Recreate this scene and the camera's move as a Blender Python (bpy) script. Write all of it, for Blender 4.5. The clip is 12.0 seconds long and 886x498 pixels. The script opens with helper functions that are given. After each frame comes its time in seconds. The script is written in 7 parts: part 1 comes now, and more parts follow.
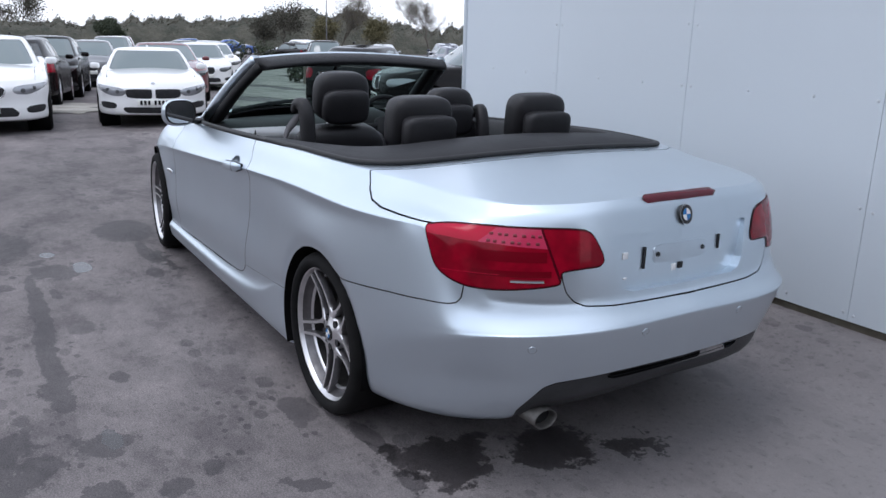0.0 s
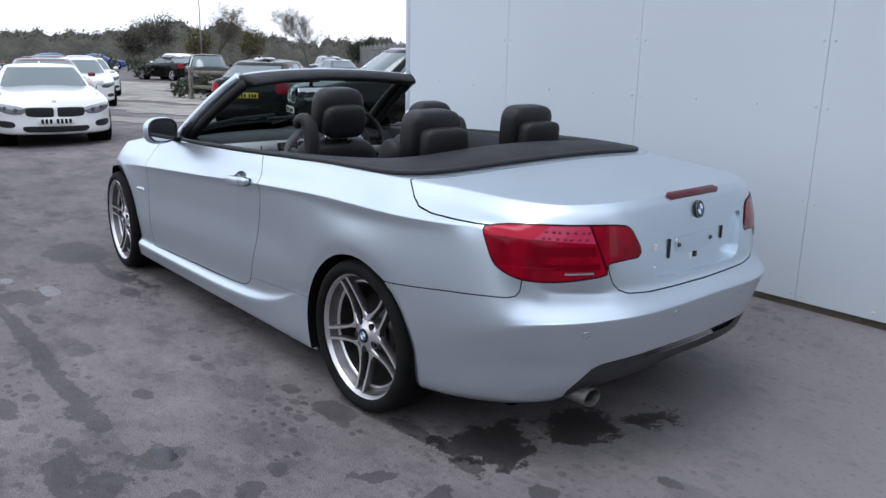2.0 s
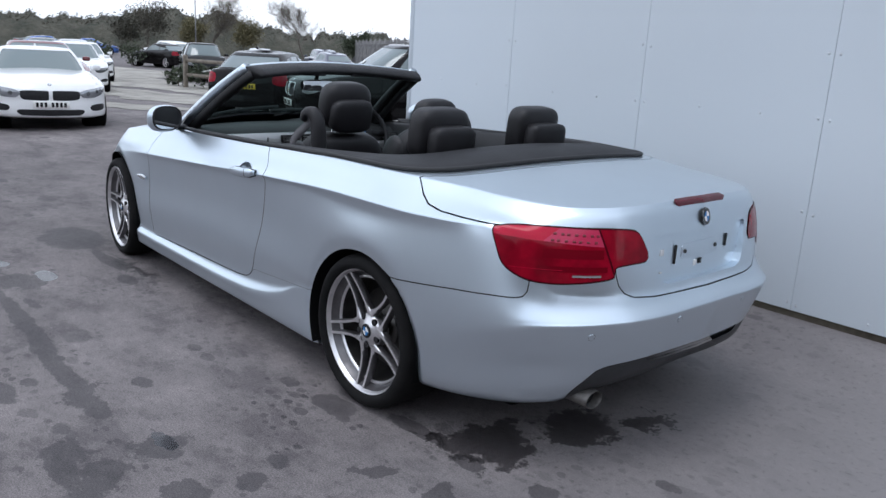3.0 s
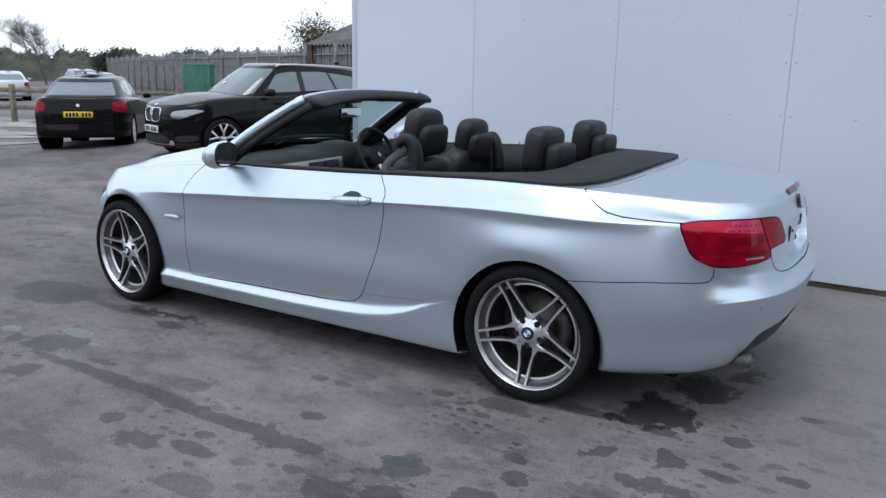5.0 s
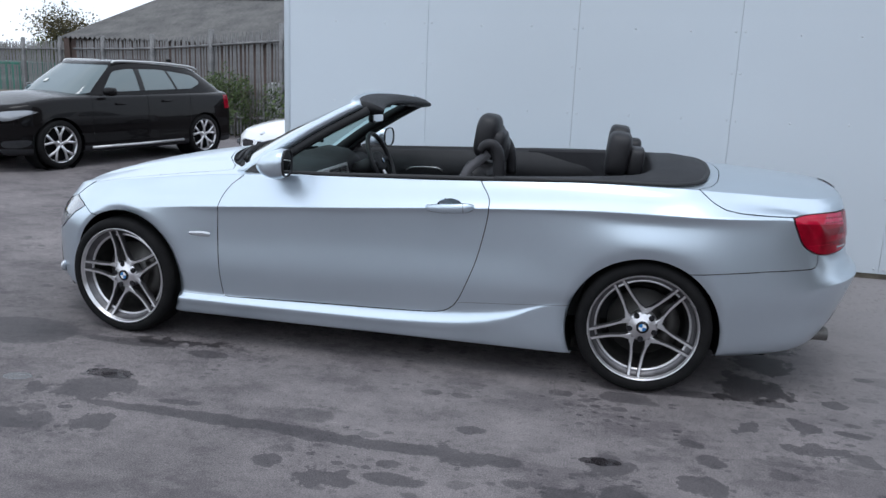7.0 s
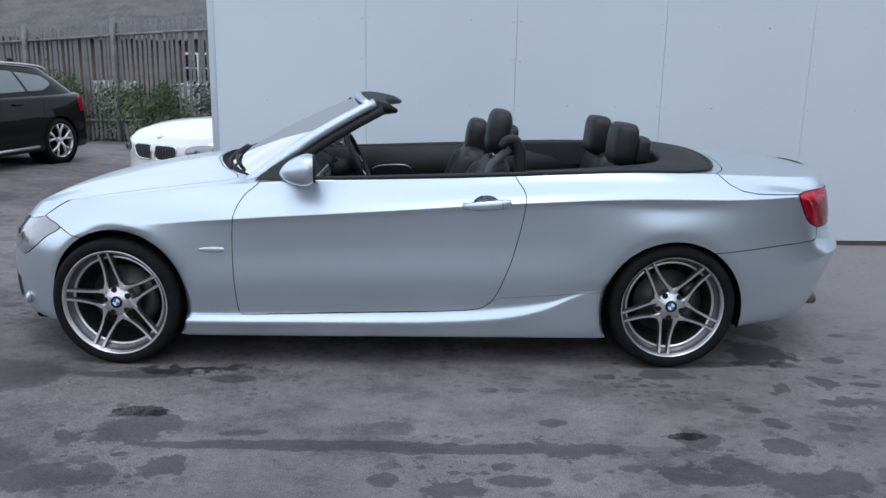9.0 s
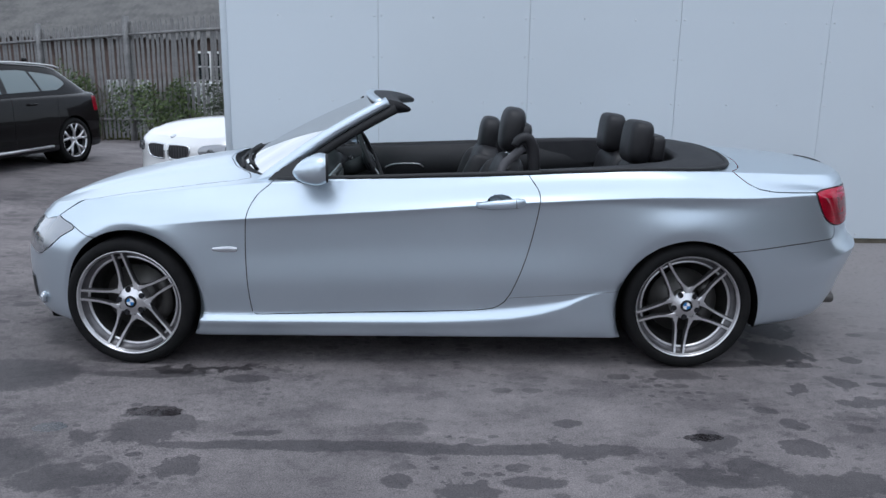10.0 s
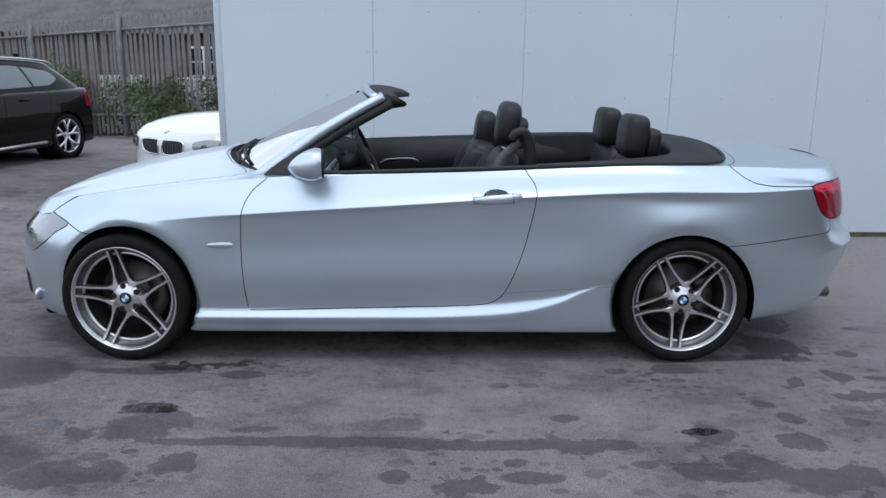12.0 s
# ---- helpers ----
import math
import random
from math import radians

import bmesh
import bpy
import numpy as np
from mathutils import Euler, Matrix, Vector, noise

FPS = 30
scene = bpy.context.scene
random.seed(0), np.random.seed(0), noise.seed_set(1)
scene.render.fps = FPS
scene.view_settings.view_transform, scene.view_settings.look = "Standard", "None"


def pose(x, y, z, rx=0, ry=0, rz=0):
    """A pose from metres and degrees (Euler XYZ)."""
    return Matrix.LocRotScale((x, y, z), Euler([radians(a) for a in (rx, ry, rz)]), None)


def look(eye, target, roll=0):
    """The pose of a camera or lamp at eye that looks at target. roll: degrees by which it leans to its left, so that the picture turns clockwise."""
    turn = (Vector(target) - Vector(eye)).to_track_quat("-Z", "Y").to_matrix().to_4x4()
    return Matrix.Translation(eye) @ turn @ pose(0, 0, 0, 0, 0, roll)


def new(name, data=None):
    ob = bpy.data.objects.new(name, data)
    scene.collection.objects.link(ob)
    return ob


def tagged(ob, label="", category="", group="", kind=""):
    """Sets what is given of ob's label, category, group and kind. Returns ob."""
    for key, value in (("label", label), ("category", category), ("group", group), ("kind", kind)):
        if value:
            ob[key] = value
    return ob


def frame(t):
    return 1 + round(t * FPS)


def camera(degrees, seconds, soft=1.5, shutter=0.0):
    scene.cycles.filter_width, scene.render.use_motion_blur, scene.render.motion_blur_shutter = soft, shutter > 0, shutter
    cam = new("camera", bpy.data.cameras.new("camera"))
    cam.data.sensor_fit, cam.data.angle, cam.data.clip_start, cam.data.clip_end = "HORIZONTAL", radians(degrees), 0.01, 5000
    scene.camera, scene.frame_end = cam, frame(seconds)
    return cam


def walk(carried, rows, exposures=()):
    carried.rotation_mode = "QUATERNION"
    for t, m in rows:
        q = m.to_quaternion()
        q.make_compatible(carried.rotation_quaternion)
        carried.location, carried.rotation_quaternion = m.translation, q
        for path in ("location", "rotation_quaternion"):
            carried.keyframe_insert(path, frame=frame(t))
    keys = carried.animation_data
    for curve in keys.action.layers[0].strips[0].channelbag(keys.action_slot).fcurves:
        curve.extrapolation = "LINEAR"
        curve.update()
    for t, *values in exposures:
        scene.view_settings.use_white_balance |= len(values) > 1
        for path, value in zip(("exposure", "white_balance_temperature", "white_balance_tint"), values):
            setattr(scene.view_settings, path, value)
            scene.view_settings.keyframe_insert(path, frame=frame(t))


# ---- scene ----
import collections

cam = camera(58.8, 12.0)
PATH = [
    (0, (4.037, -1.995, 1.460), (2.406, -0.967, 0.9305), 1.5),
    (0.5, (3.942, -2.298, 1.471), (2.393, -1.146, 0.947), 1.6),
    (1, (3.88, -2.572, 1.48), (2.403, -1.322, 0.974), 1.3),
    (1.5, (3.882, -2.606, 1.475), (2.414, -1.342, 0.976), 1.1),
    (2, (3.877, -2.588, 1.472), (2.416, -1.316, 0.976), 1.1),
    (2.5, (3.884, -2.571, 1.472), (2.428, -1.292, 0.977), 1.0),
    (3, (3.837, -2.649, 1.472), (2.397, -1.354, 0.972), 3.3),
    (5, (2.781, -3.929, 1.504), (1.78, -2.26, 1.044), 1.0),
    (5.5, (2.371, -4.154, 1.478), (1.459, -2.429, 1.042), 0.9),
    (6, (1.92, -4.428, 1.504), (1.22, -2.604, 1.075), 2.4),
    (6.5, (1.538, -4.47, 1.474), (0.986, -2.597, 1.042), 2.4),
    (7, (1.158, -4.553, 1.48), (0.764, -2.643, 1.039), 2.3),
    (9, (0.078, -4.608, 1.48), (0.151, -2.661, 1.03), 1.1),
    (9.5, (0.065, -4.595, 1.487), (0.115, -2.649, 1.028), 0.8),
    (10, (0.071, -4.589, 1.485), (0.114, -2.642, 1.028), 0.8),
    (10.5, (0.079, -4.583, 1.481), (0.132, -2.637, 1.022), 0.7),
    (11, (0.072, -4.588, 1.481), (0.123, -2.643, 1.017), 0.8),
    (11.5, (0.068, -4.581, 1.482), (0.126, -2.637, 1.015), 0.7),
    (12, (0.062, -4.578, 1.483), (0.119, -2.635, 1.014), 0.7),
]
walk(cam, [(t, look(eye, target, roll)) for t, eye, target, roll in PATH], [(0.0, 0.45, 6060, 14), (3.0, 0.45, 6020, 12), (7.0, 0.43, 6000, 10), (10.0, 0.36, 5900, 10), (12.0, 0.36, 5900, 10)])

# ---- light: an overcast sky, soft sun ----
world = bpy.data.worlds.new("sky")
scene.world = world
world.use_nodes = True
wn, wl = world.node_tree.nodes, world.node_tree.links
wn.clear()
w_out = wn.new("ShaderNodeOutputWorld")
w_bg = wn.new("ShaderNodeBackground")
w_sky = wn.new("ShaderNodeTexSky")
w_sky.sky_type = "NISHITA"
w_sky.sun_disc = False
w_sky.sun_elevation, w_sky.sun_rotation = radians(38), radians(200)
w_coord = wn.new("ShaderNodeTexCoord")
w_map = wn.new("ShaderNodeMapping")
w_map.inputs["Scale"].default_value = (1.0, 1.0, 3.5)
w_noise = wn.new("ShaderNodeTexNoise")
w_noise.inputs["Scale"].default_value = 2.2
w_noise.inputs["Detail"].default_value = 6
w_noise.inputs["Roughness"].default_value = 0.55
w_ramp = wn.new("ShaderNodeValToRGB")
w_ramp.color_ramp.elements[0].position, w_ramp.color_ramp.elements[0].color = 0.34, (7.6, 8.3, 9.2, 1)
w_ramp.color_ramp.elements[1].position, w_ramp.color_ramp.elements[1].color = 0.66, (11.0, 11.3, 11.6, 1)
w_mix = wn.new("ShaderNodeMixRGB")
w_mix.inputs["Fac"].default_value = 0.88
wl.new(w_coord.outputs["Generated"], w_map.inputs["Vector"])
wl.new(w_map.outputs["Vector"], w_noise.inputs["Vector"])
wl.new(w_noise.outputs["Fac"], w_ramp.inputs["Fac"])
wl.new(w_sky.outputs["Color"], w_mix.inputs["Color1"])
wl.new(w_ramp.outputs["Color"], w_mix.inputs["Color2"])
wl.new(w_mix.outputs["Color"], w_bg.inputs["Color"])
w_bg.inputs["Strength"].default_value = 0.1
wl.new(w_bg.outputs["Background"], w_out.inputs["Surface"])

sun = new("sun", bpy.data.lights.new("sun", "SUN"))
sun.data.energy, sun.data.angle, sun.data.color = 0.6, radians(25), (1.0, 0.97, 0.93)
sun.matrix_world = look((0.4, -4.0, 14), (0, 0, 0))

# ---- materials ----
def shader(name, color, rough=0.5, metal=0.0, coat=0.0, coat_rough=0.05, spec=0.5, transmission=0.0, alpha=1.0, emit=None, emit_strength=0.0):
    m = bpy.data.materials.new(name)
    m.use_nodes = True
    b = m.node_tree.nodes["Principled BSDF"]
    b.inputs["Base Color"].default_value = (*color, 1)
    b.inputs["Roughness"].default_value = rough
    b.inputs["Metallic"].default_value = metal
    b.inputs["Coat Weight"].default_value = coat
    b.inputs["Coat Roughness"].default_value = coat_rough
    b.inputs["Specular IOR Level"].default_value = spec
    b.inputs["Transmission Weight"].default_value = transmission
    b.inputs["Alpha"].default_value = alpha
    if emit:
        b.inputs["Emission Color"].default_value = (*emit, 1)
        b.inputs["Emission Strength"].default_value = emit_strength
    return m


def node(m, kind, **sockets):
    n = m.node_tree.nodes.new(kind)
    for key, value in sockets.items():
        n.inputs[key.replace("_", " ")].default_value = value
    return n


def join(m, a, b):
    m.node_tree.links.new(a, b)


def varied(m, dark, light, scale=4.0, detail=6, low=0.35, high=0.65, fine=None, bump=0.0, bump_scale=60.0, rough=None, distance=0.01):
    """Two-scale colour variation, a roughness that follows it, and fine relief."""
    b = m.node_tree.nodes["Principled BSDF"]
    co = node(m, "ShaderNodeTexCoord")
    n1 = node(m, "ShaderNodeTexNoise", Scale=scale, Detail=detail, Roughness=0.6)
    join(m, co.outputs["Object"], n1.inputs["Vector"])
    r = node(m, "ShaderNodeValToRGB")
    r.color_ramp.elements[0].position, r.color_ramp.elements[0].color = low, (*dark, 1)
    r.color_ramp.elements[1].position, r.color_ramp.elements[1].color = high, (*light, 1)
    join(m, n1.outputs["Fac"], r.inputs["Fac"])
    out = r.outputs["Color"]
    if fine:
        n2 = node(m, "ShaderNodeTexNoise", Scale=fine, Detail=3, Roughness=0.6)
        join(m, co.outputs["Object"], n2.inputs["Vector"])
        mx = node(m, "ShaderNodeMixRGB", Fac=0.35)
        mx.blend_type = "OVERLAY"
        join(m, out, mx.inputs["Color1"])
        join(m, n2.outputs["Fac"], mx.inputs["Color2"])
        out = mx.outputs["Color"]
    join(m, out, b.inputs["Base Color"])
    if rough:
        mr = node(m, "ShaderNodeMapRange")
        mr.inputs["To Min"].default_value, mr.inputs["To Max"].default_value = rough
        join(m, n1.outputs["Fac"], mr.inputs["Value"])
        join(m, mr.outputs["Result"], b.inputs["Roughness"])
    if bump:
        n3 = node(m, "ShaderNodeTexNoise", Scale=bump_scale, Detail=4, Roughness=0.6)
        join(m, co.outputs["Object"], n3.inputs["Vector"])
        bp = node(m, "ShaderNodeBump", Strength=bump, Distance=distance)
        join(m, n3.outputs["Fac"], bp.inputs["Height"])
        join(m, bp.outputs["Normal"], b.inputs["Normal"])
    return m


def car_paint(name, color, metal=0.0, rough=0.35, coat=1.0, flake=0.0, coat_rough=0.03):
    m = shader(name, color, rough, metal, coat, coat_rough)
    b = m.node_tree.nodes["Principled BSDF"]
    co = node(m, "ShaderNodeTexCoord")
    n1 = node(m, "ShaderNodeTexNoise", Scale=3.0, Detail=5, Roughness=0.6)
    join(m, co.outputs["Object"], n1.inputs["Vector"])
    mx = node(m, "ShaderNodeMixRGB")
    mx.inputs["Color1"].default_value = (*[c * 0.95 for c in color], 1)
    mx.inputs["Color2"].default_value = (*[min(1, c * 1.04) for c in color], 1)
    join(m, n1.outputs["Fac"], mx.inputs["Fac"])
    join(m, mx.outputs["Color"], b.inputs["Base Color"])
    if flake:
        v = node(m, "ShaderNodeTexNoise", Scale=900.0, Detail=1)
        join(m, co.outputs["Object"], v.inputs["Vector"])
        bp = node(m, "ShaderNodeBump", Strength=flake, Distance=0.001)
        join(m, v.outputs["Fac"], bp.inputs["Height"])
        join(m, bp.outputs["Normal"], b.inputs["Normal"])
    return m


M_SILVER = car_paint("silver metallic paint", (0.635, 0.715, 0.785), 0.89, 0.31, 0.3, 0.03)
M_BLACK_PAINT = car_paint("black paint", (0.005, 0.0042, 0.0046), 0.0, 0.25, 0.28, 0.0, 0.02)
M_BLACK_PAINT.node_tree.nodes["Principled BSDF"].inputs["Specular IOR Level"].default_value = 0.08
M_WHITE_PAINT = car_paint("white paint", (0.80, 0.80, 0.80), 0.0, 0.3)
M_SEAM = shader("panel gap", (0.008, 0.008, 0.009), 0.9)
M_TRIM = varied(shader("black plastic trim", (0.016, 0.016, 0.018), 0.55, spec=0.3), (0.013, 0.013, 0.015), (0.022, 0.022, 0.024), 12, bump=0.15, bump_scale=400)
M_DIFFUSER = varied(shader("dark grey bumper insert", (0.028, 0.029, 0.032), 0.5), (0.023, 0.024, 0.026), (0.035, 0.036, 0.039), 9, bump=0.1, bump_scale=300)
M_SEAL = shader("rubber seal", (0.012, 0.012, 0.013), 0.6)
M_LEATHER = varied(shader("black leather", (0.014, 0.0135, 0.015), 0.45, spec=0.35), (0.011, 0.0105, 0.012), (0.019, 0.018, 0.020), 7, bump=0.25, bump_scale=260, distance=0.002)
M_TONNEAU = varied(shader("black soft cover", (0.022, 0.022, 0.025), 0.65, spec=0.3), (0.018, 0.018, 0.021), (0.029, 0.029, 0.032), 5, bump=0.25, bump_scale=500, distance=0.002)
M_DASH = varied(shader("dashboard vinyl", (0.016, 0.016, 0.018), 0.6, spec=0.35), (0.013, 0.013, 0.015), (0.021, 0.021, 0.023), 6, bump=0.25, bump_scale=500, distance=0.001)
M_ALU_TRIM = shader("brushed aluminium trim", (0.62, 0.62, 0.62), 0.35, 0.9)
M_CHROME = shader("chrome", (0.75, 0.76, 0.77), 0.12, 1.0)
M_RIM = varied(shader("machined alloy", (0.75, 0.75, 0.76), 0.32, 0.9), (0.66, 0.65, 0.66), (0.80, 0.79, 0.80), 14)
M_RIM_DARK = varied(shader("dark painted alloy", (0.14, 0.135, 0.14), 0.4, 0.8), (0.11, 0.105, 0.11), (0.17, 0.165, 0.17), 14)
M_TYRE = varied(shader("tyre rubber", (0.009, 0.009, 0.0095), 0.85, spec=0.15), (0.007, 0.007, 0.0075), (0.013, 0.0125, 0.0125), 9, bump=0.2, bump_scale=200, distance=0.002)
M_DISC = shader("brake disc steel", (0.11, 0.105, 0.10), 0.45, 0.8)
# barrel colour darkened to stand for the shade behind the spokes
M_BARREL = varied(shader("wheel barrel with shade in its colour", (0.022, 0.021, 0.021), 0.6, 0.2), (0.014, 0.013, 0.013), (0.034, 0.032, 0.03), 18)
M_LINER = shader("wheel arch liner", (0.006, 0.006, 0.0065), 0.95, spec=0.1)
M_LAMP_RED = varied(shader("red lamp lens", (0.56, 0.002, 0.018), 0.2, 0.0, 0.22, 0.02, 0.12), (0.17, 0.001, 0.009), (0.30, 0.002, 0.016), 9, 3)
M_LAMP_DARK = shader("deep red lamp lens", (0.085, 0.002, 0.009), 0.2, 0.0, 0.2, 0.02, 0.12)
M_LAMP_PALE = shader("dim red lamp element", (0.16, 0.003, 0.014), 0.3, 0.0, 0.2)
M_LAMP_DEEP = shader("shaded red lamp chamber", (0.15, 0.001, 0.008), 0.2, 0.0, 0.25, 0.02, 0.12)
M_LAMP_SMOKED = shader("smoked red lens", (0.095, 0.005, 0.014), 0.2, 0.0, 0.4, 0.02, 0.3)
M_LAMP_PINK = shader("pinkish diode panel", (0.50, 0.035, 0.09), 0.2, 0.0, 0.3, 0.02, 0.2)
M_LAMP_LIGHTER = shader("light red lamp band", (0.46, 0.006, 0.034), 0.2, 0.0, 0.25, 0.02, 0.15)
M_STEEL = varied(shader("dull steel", (0.16, 0.15, 0.14), 0.55, 0.7), (0.10, 0.095, 0.09), (0.20, 0.19, 0.18), 20)
M_BELT = shader("grey belt webbing", (0.085, 0.082, 0.088), 0.7)
M_LAMP_CLEAR = shader("clear lamp lens", (0.55, 0.57, 0.6), 0.08, 0.6, 1.0, 0.02)
M_LAMP_GREY = shader("grey lamp lens", (0.30, 0.31, 0.33), 0.12, 0.5, 1.0, 0.02)
M_LAMP_SMOKE = shader("smoked lamp lens", (0.10, 0.105, 0.11), 0.08, 0.3, 1.0, 0.02)
M_WHITE_MARK = shader("white enamel", (0.8, 0.8, 0.8), 0.25)
M_BLUE_MARK = shader("blue enamel", (0.03, 0.17, 0.42), 0.25)
M_BLACK_MARK = shader("black enamel", (0.012, 0.012, 0.014), 0.25)
M_MIRROR = shader("mirror glass", (0.8, 0.82, 0.84), 0.02, 1.0)
M_PLATE_WHITE = shader("white plate", (0.75, 0.75, 0.72), 0.4)
M_STICKER = shader("pale blue sticker", (0.45, 0.66, 0.74), 0.5)
M_PLATE_YELLOW = shader("yellow plate", (0.72, 0.50, 0.02), 0.4)


def window_glass(name, tint, alpha):
    """Thin tinted pane: a mirror-like coat over a see-through body."""
    m = bpy.data.materials.new(name)
    m.use_nodes = True
    n, l = m.node_tree.nodes, m.node_tree.links
    n.clear()
    o = n.new("ShaderNodeOutputMaterial")
    g = n.new("ShaderNodeBsdfGlossy")
    g.inputs["Roughness"].default_value = 0.03
    t = n.new("ShaderNodeBsdfTransparent")
    t.inputs["Color"].default_value = (*tint, 1)
    f = n.new("ShaderNodeFresnel")
    f.inputs["IOR"].default_value = 1.32
    x = n.new("ShaderNodeMixShader")
    l.new(f.outputs["Fac"], x.inputs["Fac"])
    l.new(t.outputs["BSDF"], x.inputs[1])
    l.new(g.outputs["BSDF"], x.inputs[2])
    l.new(x.outputs["Shader"], o.inputs["Surface"])
    return m


M_GLASS = window_glass("windscreen glass", (0.50, 0.63, 0.60), 1)
M_GLASS_DARK = shader("dark car window", (0.012, 0.016, 0.018), 0.06, 0.0, 0.0, 0.03, 0.8)
# opaque pane, its base colour raised to stand for reflected sky
M_GLASS_SKYLIT = shader("opaque car window with sky in its colour", (0.13, 0.165, 0.17), 0.05, 0.0, 0.0, 0.03, 0.9)

# ---- building helpers ----
def smooth(points):
    """A smooth monotone curve y(x) through a few points (x rising), as a function of an array."""
    p = np.array(points, float)
    x, y = p[:, 0], p[:, 1]
    h = np.diff(x)
    s = np.diff(y) / h
    m = np.zeros_like(y)
    m[0], m[-1] = s[0], s[-1]
    for i in range(1, len(y) - 1):
        if s[i - 1] * s[i] > 0:
            w1, w2 = 2 * h[i] + h[i - 1], h[i] + 2 * h[i - 1]
            m[i] = (w1 + w2) / (w1 / s[i - 1] + w2 / s[i])

    def f(q):
        q = np.clip(np.asarray(q, float), x[0], x[-1])
        i = np.clip(np.searchsorted(x, q, side="right") - 1, 0, len(h) - 1)
        t = (q - x[i]) / h[i]
        return ((1 + 2 * t) * (1 - t) ** 2 * y[i] + t * (1 - t) ** 2 * h[i] * m[i]
                + t * t * (3 - 2 * t) * y[i + 1] + t * t * (t - 1) * h[i] * m[i + 1])
    return f


def spline(points, n, closed=False):
    """n points along a Catmull-Rom curve through the given points (any dimension)."""
    p = [np.array(q, float) for q in points]
    if closed:
        p = [p[-1], *p, p[0], p[1]]
    else:
        p = [2 * p[0] - p[1], *p, 2 * p[-1] - p[-2]]
    k = len(p) - 3
    out = []
    for j in range(n):
        g = j * k / (n if closed else n - 1)
        i = min(int(g), k - 1)
        t = g - i
        a, b, c, d = p[i:i + 4]
        out.append(0.5 * (2 * b + (c - a) * t + (2 * a - 5 * b + 4 * c - d) * t * t + (3 * b - a - 3 * c + d) * t ** 3))
    return np.array(out)


def outline_sdf(points, n=120, closed_spline=True):
    """Signed distance to a closed outline, negative inside, as a function of two arrays."""
    p = spline(points, n, True) if closed_spline else np.array(points, float)
    q = np.roll(p, -1, axis=0)

    def f(u, v):
        u, v = np.asarray(u, float)[:, None], np.asarray(v, float)[:, None]
        e = q - p
        w0, w1 = u - p[:, 0], v - p[:, 1]
        t = np.clip((w0 * e[:, 0] + w1 * e[:, 1]) / np.maximum((e ** 2).sum(1), 1e-12), 0, 1)
        d = np.sqrt(((w0 - t * e[:, 0]) ** 2 + (w1 - t * e[:, 1]) ** 2).min(1))
        cond = (p[:, 1] <= v) != (q[:, 1] <= v)
        dy = np.where(np.abs(e[:, 1]) < 1e-12, 1e-12, e[:, 1])
        cross = cond & (u < p[:, 0] + (v - p[:, 1]) * e[:, 0] / dy)
        return np.where(cross.sum(1) % 2 == 1, -d, d)
    return f


def mesh_from(name, verts, faces, material, normals=None, flat=False):
    me = bpy.data.meshes.new(name)
    me.from_pydata([tuple(map(float, v)) for v in verts], [], [list(map(int, f)) for f in faces])
    me.materials.append(material)
    me.validate(clean_customdata=False)
    if not flat:
        me.shade_smooth()
        if normals is not None:
            me.normals_split_custom_set_from_vertices([tuple(map(float, q)) for q in normals])
    me.update()
    return me


def part(name, data, material, parent=None, label="", at=None):
    """Links a mesh or a bmesh as one mesh object, under a thing or a part where one is given."""
    if isinstance(data, bmesh.types.BMesh):
        me = bpy.data.meshes.new(name)
        data.to_mesh(me)
        data.free()
        me.materials.append(material)
    else:
        me = data
    ob = new(name, me)
    if parent is not None:
        ob.parent = parent
    if at is not None:
        ob.matrix_basis = at
    if label:
        ob["label"] = label
    return ob


def thing(name, label, category, group="", at=None):
    e = new(name)
    if at is not None:
        e.matrix_basis = at
    return tagged(e, label, category, group)


def grid_mesh(name, rows, material, closed_u=False, closed_v=False, caps=False, flat=False):
    """A quad sheet over rows of points."""
    nr, nc = len(rows), len(rows[0])
    verts = [v for r in rows for v in r]
    faces = []
    for i in range(nr if closed_v else nr - 1):
        for j in range(nc if closed_u else nc - 1):
            i2, j2 = (i + 1) % nr, (j + 1) % nc
            faces.append((i * nc + j, i * nc + j2, i2 * nc + j2, i2 * nc + j))
    if caps:
        faces.append(tuple(range(nc))[::-1])
        faces.append(tuple((nr - 1) * nc + j for j in range(nc)))
    return mesh_from(name, verts, faces, material, flat=flat)


def lathe(name, profile, material, segments=48, axis="y"):
    """A turned body: profile of (radius, along) about the y axis through the origin."""
    rows = []
    for r, a in profile:
        rows.append([(r * math.cos(2 * math.pi * k / segments), a, r * math.sin(2 * math.pi * k / segments)) for k in range(segments)])
    return grid_mesh(name, rows, material, closed_u=True)


def sweep(name, path, section, material, up=(0, 0, 1), closed=False, scale=None, caps=True):
    """A tube of any section (list of (side, up)) along a path."""
    path = [Vector(p) for p in path]
    n = len(path)
    rows = []
    for i, p in enumerate(path):
        a = path[(i - 1) % n] if closed or i else path[0]
        b = path[(i + 1) % n] if closed or i < n - 1 else path[-1]
        t = (b - a).normalized()
        s = t.cross(Vector(up))
        s = s.normalized() if s.length > 1e-6 else Vector((1, 0, 0))
        w = s.cross(t)
        k = scale(i / max(1, n - 1)) if scale else 1.0
        rows.append([p + (s * c[0] + w * c[1]) * k for c in section])
    return grid_mesh(name, rows, material, closed_u=True, closed_v=closed, caps=caps and not closed)


